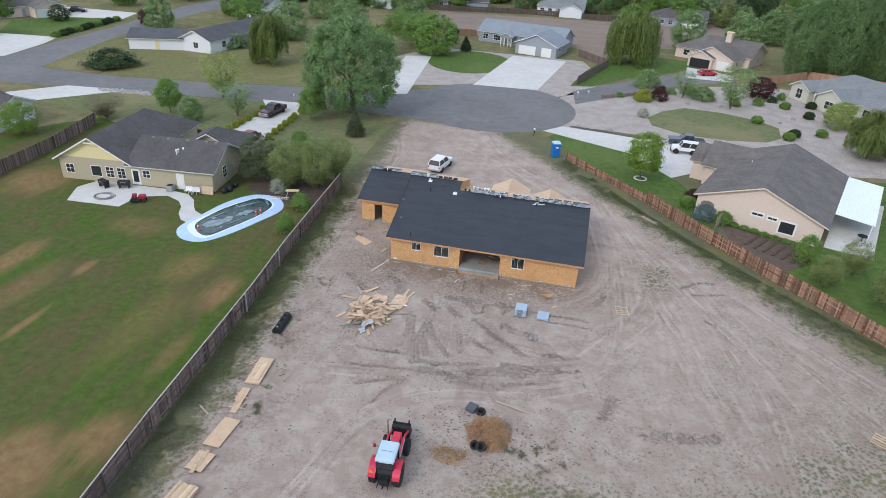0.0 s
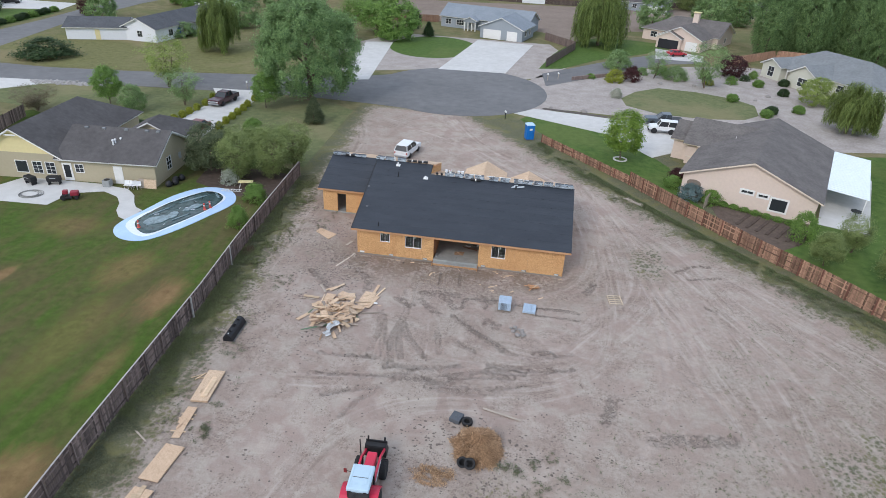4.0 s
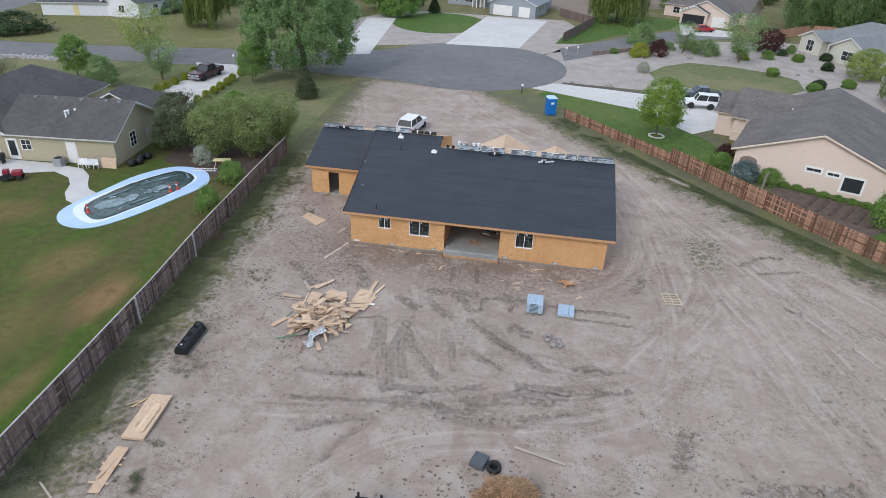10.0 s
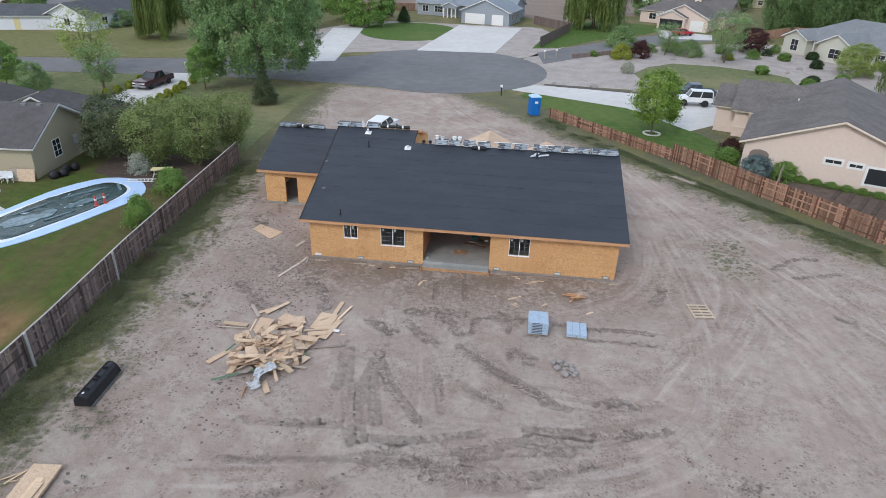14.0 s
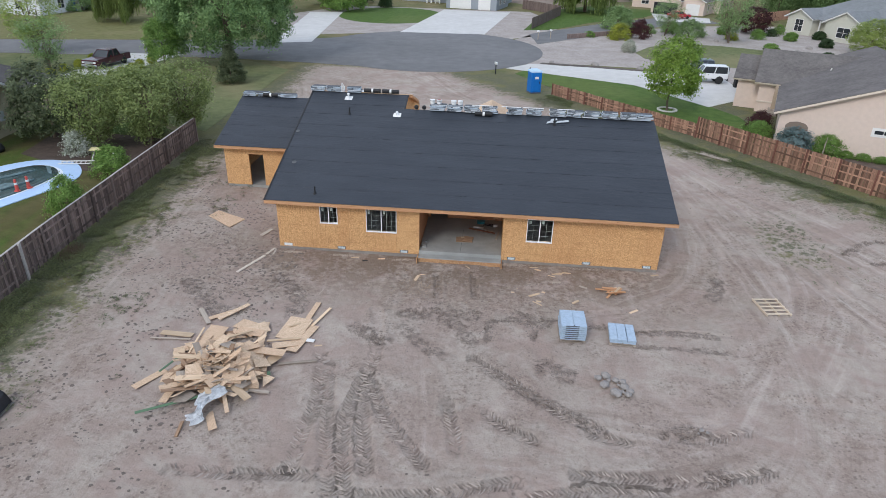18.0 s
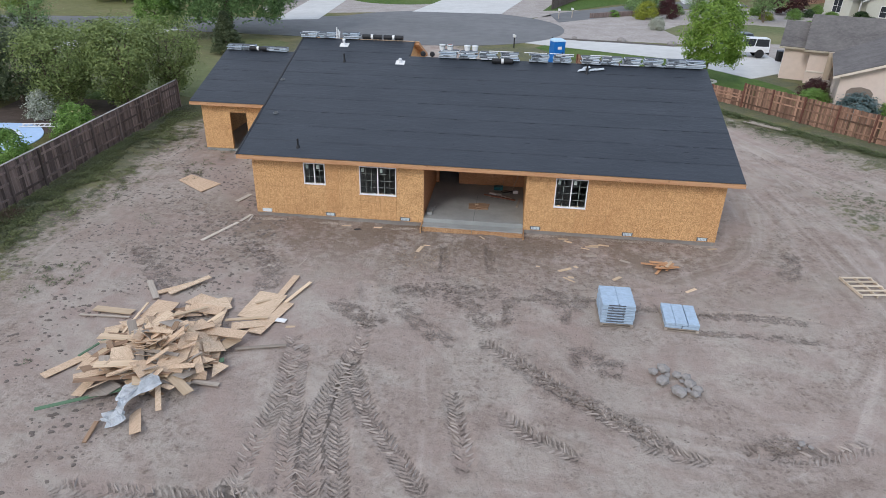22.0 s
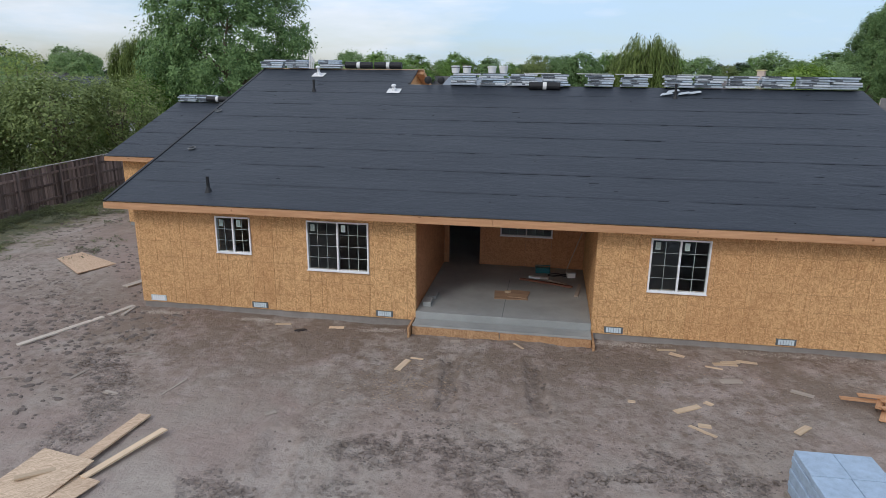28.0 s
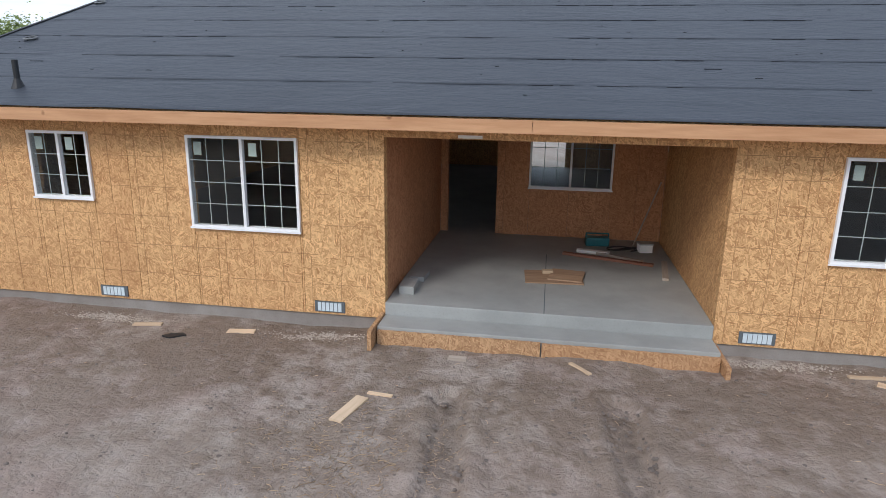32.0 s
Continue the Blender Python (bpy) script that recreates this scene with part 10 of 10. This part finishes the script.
for pts, m, lab in (([(-40, 176), (-5, 186), (23, 186), (68, 203), (95, 211)], FENCE_L, "distant brown board fence"), ([(-44, 128), (-15, 133)], FENCE_R, "distant reddish board fence"), ([(57.0, 104), (70, 117), (88, 112)], FENCE_R, "reddish brown board fence by gardens"), ([(14.6, 118), (22, 108), (15.5, 86)], FENCE_L, "weathered fence beside a grey house")):
    f = thing("wooden_fence", lab, "fence")
    bm = B()
    for (ax, ay), (bx2, by2) in zip(pts, pts[1:]):
        d = math.hypot(bx2 - ax, by2 - ay)
        q = B()
        for i in range(int(d / 0.3)):
            box(q, (i * 0.3, 0, 0), (i * 0.3 + 0.28, 0.03, 1.8 + 0.03 * (i % 2)))
        q.transform(Matrix.Translation((ax, ay, 0)) @ Matrix.Rotation(math.atan2(by2 - ay, bx2 - ax), 4, "Z"))
        me = bpy.data.meshes.new("tmp")
        q.to_mesh(me)
        q.free()
        bm.from_mesh(me)
        bpy.data.meshes.remove(me)
    tagged(part("fence_board", bm, m, f), kind="stuff")
# low brown retaining edging and mailbox posts by the bulb
for a, b in (((21.0, 76.5), (27.5, 81.5)), ((27.5, 81.5), (34.0, 86.5))):
    d = math.hypot(b[0] - a[0], b[1] - a[1])
    solid("garden_edging", box(B(), (0, 0, 0), (d, 0.3, 0.7)), FENCE_L, "low dark timber garden wall", "garden wall", Matrix.Translation((a[0], a[1], 0)) @ Matrix.Rotation(math.atan2(b[1] - a[1], b[0] - a[0]), 4, "Z"))
for x, y in ((-34.0, 50.4), (16.2, 74.6), (18.2, 76.2), (10.2, 46.8)):
    c = thing("mailbox", "mailbox on a post at the kerb", "mailbox", pose(x, y, 0, 0, 0, 20))
    part("post", box(B(), (-0.05, -0.05, 0), (0.05, 0.05, 1.1)), GREYWOOD if y > 47 else BLACK, c)
    part("box", rounded(box(B(), (-0.12, -0.26, 1.1), (0.12, 0.26, 1.36)), 0.05), WHITE_PAINT, c)

# ---- vehicles ----
def wheel(parent, x, y, r, w, rim):
    t = part("wheel", lathe(B(), [(r * 0.62, -w / 2), (r * 0.93, -w / 2), (r, -w * 0.32), (r, w * 0.32), (r * 0.93, w / 2), (r * 0.62, w / 2)], 20, (x, y, r), "Y"), RUBBER, parent)
    part("rim", lathe(B(), [(r * 0.2, -w * 0.46), (r * 0.6, -w * 0.4), (r * 0.6, w * 0.4), (r * 0.2, w * 0.46)], 14, (x, y, r), "Y"), rim, t)


def vehicle(name, label, m, body_mat, profile, length, width, cabin, r=0.38, bed=None, trim=None):
    """A car from its side outline: body, glass house, wheels, lamps, bumpers. Front towards +x."""
    t = thing(name, label, "car" if name != "pickup_truck" else "truck", m)
    bm = B()
    lo = [bm.verts.new((x, -width / 2, z)) for x, z in profile]
    hi = [bm.verts.new((x, width / 2, z)) for x, z in profile]
    n = len(profile)
    bm.faces.new(lo)
    bm.faces.new(hi[::-1])
    for i in range(n):
        bm.faces.new((lo[(i + 1) % n], lo[i], hi[i], hi[(i + 1) % n]))
    bmesh.ops.recalc_face_normals(bm, faces=bm.faces)
    bmesh.ops.bevel(bm, geom=list(bm.edges), offset=0.05, segments=2, affect="EDGES")
    part("body", bm, body_mat, t)
    # cabin: glass block with a painted roof
    (x0, z0), (x1, z1), (x2, z2), (x3, z3) = cabin
    w0, w1 = width / 2 - 0.06, width / 2 - 0.24
    bm = B()
    v = [bm.verts.new(p) for p in ((x0, -w0, z0), (x3, -w0, z3), (x3, w0, z3), (x0, w0, z0), (x1, -w1, z1), (x2, -w1, z2), (x2, w1, z2), (x1, w1, z1))]
    for f in ((3, 2, 1, 0), (4, 5, 6, 7), (0, 1, 5, 4), (1, 2, 6, 5), (2, 3, 7, 6), (3, 0, 4, 7)):
        bm.faces.new([v[i] for i in f])
    part("glass", bm, DARKGLASS, t)
    part("cab_roof", rounded(box(B(), (x1 - 0.03, -w1 - 0.03, z1 - 0.02), (x2 + 0.03, w1 + 0.03, z1 + 0.06)), 0.03), body_mat, t)
    for s in (-1, 1):
        for a, b in (((x0, z0), (x1, z1)), ((x3, z3), (x2, z2)), (((x0 + x3) / 2, z0), ((x1 + x2) / 2, z1))):
            part("pillar", rod(B(), (a[0], s * w0, a[1]), (b[0], s * (w1 + 0.01), b[1]), 0.05, 0.045, 6), body_mat, t)
        part("headlight", rounded(box(B(), (length / 2 - 0.06, s * (width / 2 - 0.28) - 0.16, 0.72), (length / 2 + 0.03, s * (width / 2 - 0.28) + 0.16, 0.9)), 0.03), WHITE, t)
        part("tail_light", rounded(box(B(), (-length / 2 - 0.02, s * (width / 2 - 0.14) - 0.08, 0.75), (-length / 2 + 0.05, s * (width / 2 - 0.14) + 0.08, 1.0)), 0.02), plain("red lamp", (0.35, 0.02, 0.02), 0.3), t)
        part("mirror", rounded(box(B(), (x2 + 0.15, s * (width / 2 + 0.02), z0 + 0.02), (x2 + 0.27, s * (width / 2 + 0.2), z0 + 0.2)), 0.03), trim or body_mat, t)
        for x in (-length * 0.29, length * 0.31):
            wheel(t, x, s * (width / 2 - 0.1), r, 0.26, STEEL)
    part("bumper", rounded(box(B(), (length / 2 - 0.05, -width / 2 + 0.05, 0.38), (length / 2 + 0.08, width / 2 - 0.05, 0.6)), 0.04), trim or STEEL, t)
    part("bumper", rounded(box(B(), (-length / 2 - 0.08, -width / 2 + 0.05, 0.38), (-length / 2 + 0.05, width / 2 - 0.05, 0.6)), 0.04), trim or STEEL, t)
    part("grille", box(B(), (length / 2 + 0.0, -0.5, 0.66), (length / 2 + 0.035, 0.5, 0.92)), STEEL, t)
    if bed:
        part("truck_bed", box(B(), (bed[0], -width / 2 + 0.12, 1.02), (bed[1], width / 2 - 0.12, 1.13)), BLACK, t)
    return t


def truck_side(l):
    h = l / 2
    return [(-h, 0.42), (h, 0.42), (h, 0.95), (h - 0.1, 1.05), (0.95, 1.12), (-h, 1.12)]


def car_side(l):
    h = l / 2
    return [(-h, 0.35), (h, 0.35), (h, 0.72), (0.75, 0.95), (-h + 0.5, 0.98), (-h, 0.9)]


MAROON = plain("dark maroon car paint", (0.055, 0.012, 0.018), 0.25, vary=0.08, bump=0.0, spec=0.6)
CARWHITE = plain("white car paint", (0.74, 0.75, 0.76), 0.3, vary=0.04, bump=0.0, spec=0.5)
GRAPHITE = plain("dark blue grey car paint", (0.07, 0.085, 0.105), 0.3, vary=0.08, bump=0.0, spec=0.6)
CARRED = plain("bright red car paint", (0.42, 0.02, 0.035), 0.3, vary=0.06, bump=0.0, spec=0.6)
CAB_T = ((-1.15, 1.12), (-0.95, 1.75), (0.35, 1.75), (1.05, 1.12))
vehicle("pickup_truck", "dark maroon pickup truck parked on a driveway", pose(-33.9, 41.8, 0.04, 0, 0, -97), MAROON, truck_side(5.8), 5.8, 1.95, CAB_T, 0.4, (-2.8, -1.25))
vehicle("car", "red brown car parked by a driveway", pose(-31.0, 27.6, 0.04, 0, 0, -97), plain("red brown car paint", (0.16, 0.03, 0.03), 0.3, vary=0.08, bump=0.0, spec=0.6), car_side(4.5), 4.5, 1.8, ((-1.7, 0.96), (-1.2, 1.42), (0.2, 1.42), (0.95, 0.94)), 0.32)
vehicle("utility_car", "white utility car with dark rear glass parked on the bare lot", pose(-1.15, 27.4, 0.0, 0, 0, 80), CARWHITE, [(-2.4, 0.42), (2.4, 0.42), (2.4, 0.9), (2.3, 1.05), (1.0, 1.12), (-2.4, 1.15)], 4.8, 1.9, ((-2.38, 1.15), (-2.05, 1.75), (0.35, 1.75), (1.05, 1.12)), 0.38)
vehicle("off_road_car", "white boxy off-road car with black hard top", pose(34.1, 47.3, 0.05, 0, 0, 178), CARWHITE, [(-2.1, 0.55), (2.0, 0.55), (2.0, 1.0), (0.9, 1.15), (-2.1, 1.15)], 4.2, 1.8, ((-2.05, 1.15), (-2.0, 1.85), (0.45, 1.85), (0.85, 1.15)), 0.44, None, BLACK)
vehicle("pickup_truck", "dark blue grey pickup truck on a driveway", pose(34.8, 51.7, 0.05, 0, 0, 182), GRAPHITE, truck_side(5.8), 5.8, 1.95, CAB_T, 0.4, (-2.8, -1.25))
vehicle("car", "bright red car before an open garage", pose(45.6, 109.6, 0.04, 0, 0, 20), CARRED, car_side(4.4), 4.4, 1.8, ((-1.7, 0.96), (-1.2, 1.4), (0.2, 1.4), (0.95, 0.94)), 0.32)
vehicle("car", "dark car parked far up the side street", pose(-130.0, 112.0, 0.0, 0, 0, 20), BLACK, car_side(4.6), 4.6, 1.8, ((-1.8, 0.96), (-1.4, 1.6), (0.2, 1.6), (0.95, 0.94)), 0.34)
for x, y in ((36.9, 45.2), (37.2, 44.3)):
    c = thing("wheelie_bin", "dark plastic wheelie bin by a garage", "bin", pose(x, y, 0.05))
    part("body", rounded(box(B(), (-0.3, -0.35, 0), (0.3, 0.35, 0.95)), 0.05), BLACK, c)
    part("lid", rounded(box(B(), (-0.32, -0.38, 0.951), (0.32, 0.37, 1.03)), 0.03), GREYP, c)

# ---- tractor with loader ----
TRED = plain("tractor red paint", (0.58, 0.020, 0.062), 0.35, vary=0.08, bump=0.0, spec=0.5)
TBLUE = plain("pale blue cab roof", (0.46, 0.60, 0.70), 0.45, vary=0.05)
t = thing("tractor", "red farm tractor with pale blue cab roof and front loader", "tractor", pose(8.26, -27.8, -0.03, 0, 0, 92.5))


def big_wheel(x, y, r, w, lugs):
    wh = part("wheel", lathe(B(), [(r * 0.6, -w / 2), (r * 0.9, -w / 2), (r * 0.95, -w * 0.4), (r * 0.95, w * 0.4), (r * 0.9, w / 2), (r * 0.6, w / 2)], 24, (x, y, r), "Y"), RUBBER, t)
    part("rim", lathe(B(), [(r * 0.15, -w * 0.3), (r * 0.58, -w * 0.42), (r * 0.58, w * 0.42), (r * 0.15, w * 0.3)], 16, (x, y, r), "Y"), STEEL, wh)
    bm = B()
    for i in range(lugs):
        for s in (-1, 1):
            a = 2 * math.pi * (i + 0.25 * s) / lugs
            q = box(B(), (-0.03, 0.0, 0.93 * r), (0.035, s * w * 0.48, 1.0 * r))
            q.transform(Matrix.Translation((x, y, r)) @ Matrix.Rotation(a, 4, "Y") @ Matrix.Rotation(0.5 * s, 4, "Z"))
            me = bpy.data.meshes.new("tmp")
            q.to_mesh(me)
            q.free()
            bm.from_mesh(me)
            bpy.data.meshes.remove(me)
    part("tread", bm, RUBBER, wh)


for s in (-1, 1):
    big_wheel(0.0, s * 0.80, 0.80, 0.44, 18)
    big_wheel(2.55, s * 0.74, 0.58, 0.36, 16)
    bm = B()
    arc = [[bm.verts.new((r1 * math.cos(radians(20 + 16 * i)), s * w1, 0.8 + r1 * math.sin(radians(20 + 16 * i)))) for r1, w1 in ((0.87, 0.54), (0.87, 1.03), (0.91, 1.03), (0.91, 0.54))] for i in range(10)]
    for r0, r1 in zip(arc, arc[1:]):
        for q in range(4):
            bm.faces.new((r0[q], r0[(q + 1) % 4], r1[(q + 1) % 4], r1[q]))
    bm.faces.new(arc[0])
    bm.faces.new(arc[-1])
    bmesh.ops.recalc_face_normals(bm, faces=bm.faces)
    part("fender", bm, TRED, t)
    arm = part("loader_arm", slab(slab(B(), [(0.9, s * 0.5, 1.42), (2.6, s * 0.5, 1.42), (2.6, s * 0.6, 1.42), (0.9, s * 0.6, 1.42)], 0.16), [(2.55, s * 0.5, 1.43), (3.85, s * 0.5, 0.72), (3.85, s * 0.6, 0.72), (2.55, s * 0.6, 1.43)], 0.16), TRED, t)
    part("cylinder", rod(B(), (1.3, s * 0.55, 0.9), (2.7, s * 0.55, 1.2), 0.035), STEEL, arm)
    part("tail_lamp", box(B(), (-0.72, s * 0.85 - 0.1, 1.2), (-0.69, s * 0.85 + 0.1, 1.3)), plain("amber lamp", (0.5, 0.2, 0.02)), t)
part("hood", rounded(box(B(), (0.95, -0.29, 0.85), (3.05, 0.29, 1.36)), 0.09), TRED, t)
part("hood_vent", box(B(), (1.3, -0.2, 1.358), (1.75, 0.2, 1.366)), BLACK, t)
part("nose_grille", rounded(box(B(), (3.05, -0.24, 0.88), (3.09, 0.24, 1.25)), 0.01), BLACK, t)
part("chassis", rounded(box(B(), (-0.45, -0.25, 0.45), (3.0, 0.25, 0.86)), 0.04), BLACK, t)
part("cab_glass", rounded(box(B(), (-0.5, -0.55, 0.98), (0.92, 0.55, 2.25)), 0.05), DARKGLASS, t)
for x in (-0.45, 0.85):
    for s in (-1, 1):
        part("cab_post", box(B(), (x - 0.04, s * 0.55 - 0.04, 0.95), (x + 0.04, s * 0.55 + 0.04, 2.27)), BLACK, t)
roofp = part("cab_roof", rounded(box(B(), (-0.7, -0.62, 2.22), (1.05, 0.62, 2.48)), 0.12), TBLUE, t)
part("roof_hatch", rounded(box(B(), (-0.3, -0.42, 2.46), (0.8, 0.42, 2.5)), 0.015), TBLUE, roofp)
for s in (-1, 1):
    part("work_lamp", rounded(box(B(), (-0.74, s * 0.42 - 0.09, 2.24), (-0.69, s * 0.42 + 0.09, 2.34)), 0.02), BLACK, roofp)
    part("roof_rib", rounded(box(B(), (-0.55, s * 0.50 - 0.04, 2.47), (0.9, s * 0.50 + 0.04, 2.495)), 0.01), TBLUE, roofp)
    part("lift_arm", rod(B(), (-0.4, s * 0.3, 0.7), (-1.15, s * 0.36, 0.5), 0.04, 0.03), BLACK, t)
    part("fender_lamp", box(B(), (0.86, s * 0.9 - 0.1, 1.08), (0.9, s * 0.9 + 0.1, 1.16)), BLACK, t)
part("roof_seam", box(B(), (0.1, -0.42, 2.5), (0.13, 0.42, 2.512)), GREYP, roofp)
part("window_frame", box(B(), (-0.52, -0.5, 1.5), (-0.495, 0.5, 1.54)), BLACK, t)
part("wiper", rod(B(), (-0.53, 0.0, 2.1), (-0.53, 0.25, 1.7), 0.012, 0.01, 5), BLACK, t)
part("rear_sill", box(B(), (-0.5, -0.58, 0.75), (-0.42, 0.58, 0.98)), BLACK, t)
part("hitch", rounded(box(B(), (-0.85, -0.3, 0.4), (-0.46, 0.3, 0.8)), 0.05), BLACK, t)
part("drawbar", box(B(), (-1.1, -0.05, 0.42), (-0.8, 0.05, 0.5)), BLACK, t)
part("warning_triangle", slab(B(), [(-0.73, 0.62, 1.28), (-0.73, 0.98, 1.28), (-0.73, 0.8, 1.6)], 0.015), plain("orange triangle", (0.75, 0.25, 0.03)), t)
# upright post beside the left loader arm
part("loader_post", rod(B(), (2.9, 0.66, 1.0), (2.9, 0.70, 2.35), 0.04, 0.035), BLACK, t)
bk = part("bucket", slab(slab(slab(B(), [(3.85, -0.62, 0.15), (4.65, -0.62, 0.12), (4.65, 0.62, 0.12), (3.85, 0.62, 0.15)], 0.05), [(3.80, -0.62, 0.95), (3.85, -0.62, 0.15), (3.85, 0.62, 0.15), (3.80, 0.62, 0.95)], 0.05), [(3.80, -0.62, 0.95), (3.80, 0.62, 0.95), (4.10, 0.62, 1.0), (4.10, -0.62, 1.0)], 0.05), BLACK, t)
for s in (-1, 1):
    part("bucket_side", slab(B(), [(3.81, s * 0.62, 0.13), (4.65, s * 0.62, 0.13), (4.10, s * 0.62, 0.98), (3.81, s * 0.62, 0.95)], 0.04), BLACK, bk)
part("fork_rack", box(B(), (4.11, -0.64, 0.95), (4.17, 0.64, 1.15)), BLACK, bk)
part("bucket_plank", box(B(), (4.25, -0.55, 0.45), (4.37, 0.55, 0.5)), LUMBER, bk)
for s in (-1, 1):
    part("fork_post", box(B(), (4.1, s * 0.5 - 0.05, 0.9), (4.16, s * 0.5 + 0.05, 1.45)), BLACK, bk)
part("mirror", rounded(box(B(), (0.95, 0.98, 1.75), (1.0, 1.16, 2.05)), 0.02), plain("dark red", (0.2, 0.03, 0.03)), t)
part("mirror_arm", rod(B(), (0.9, 0.62, 1.9), (0.97, 1.0, 1.9), 0.015), BLACK, t)
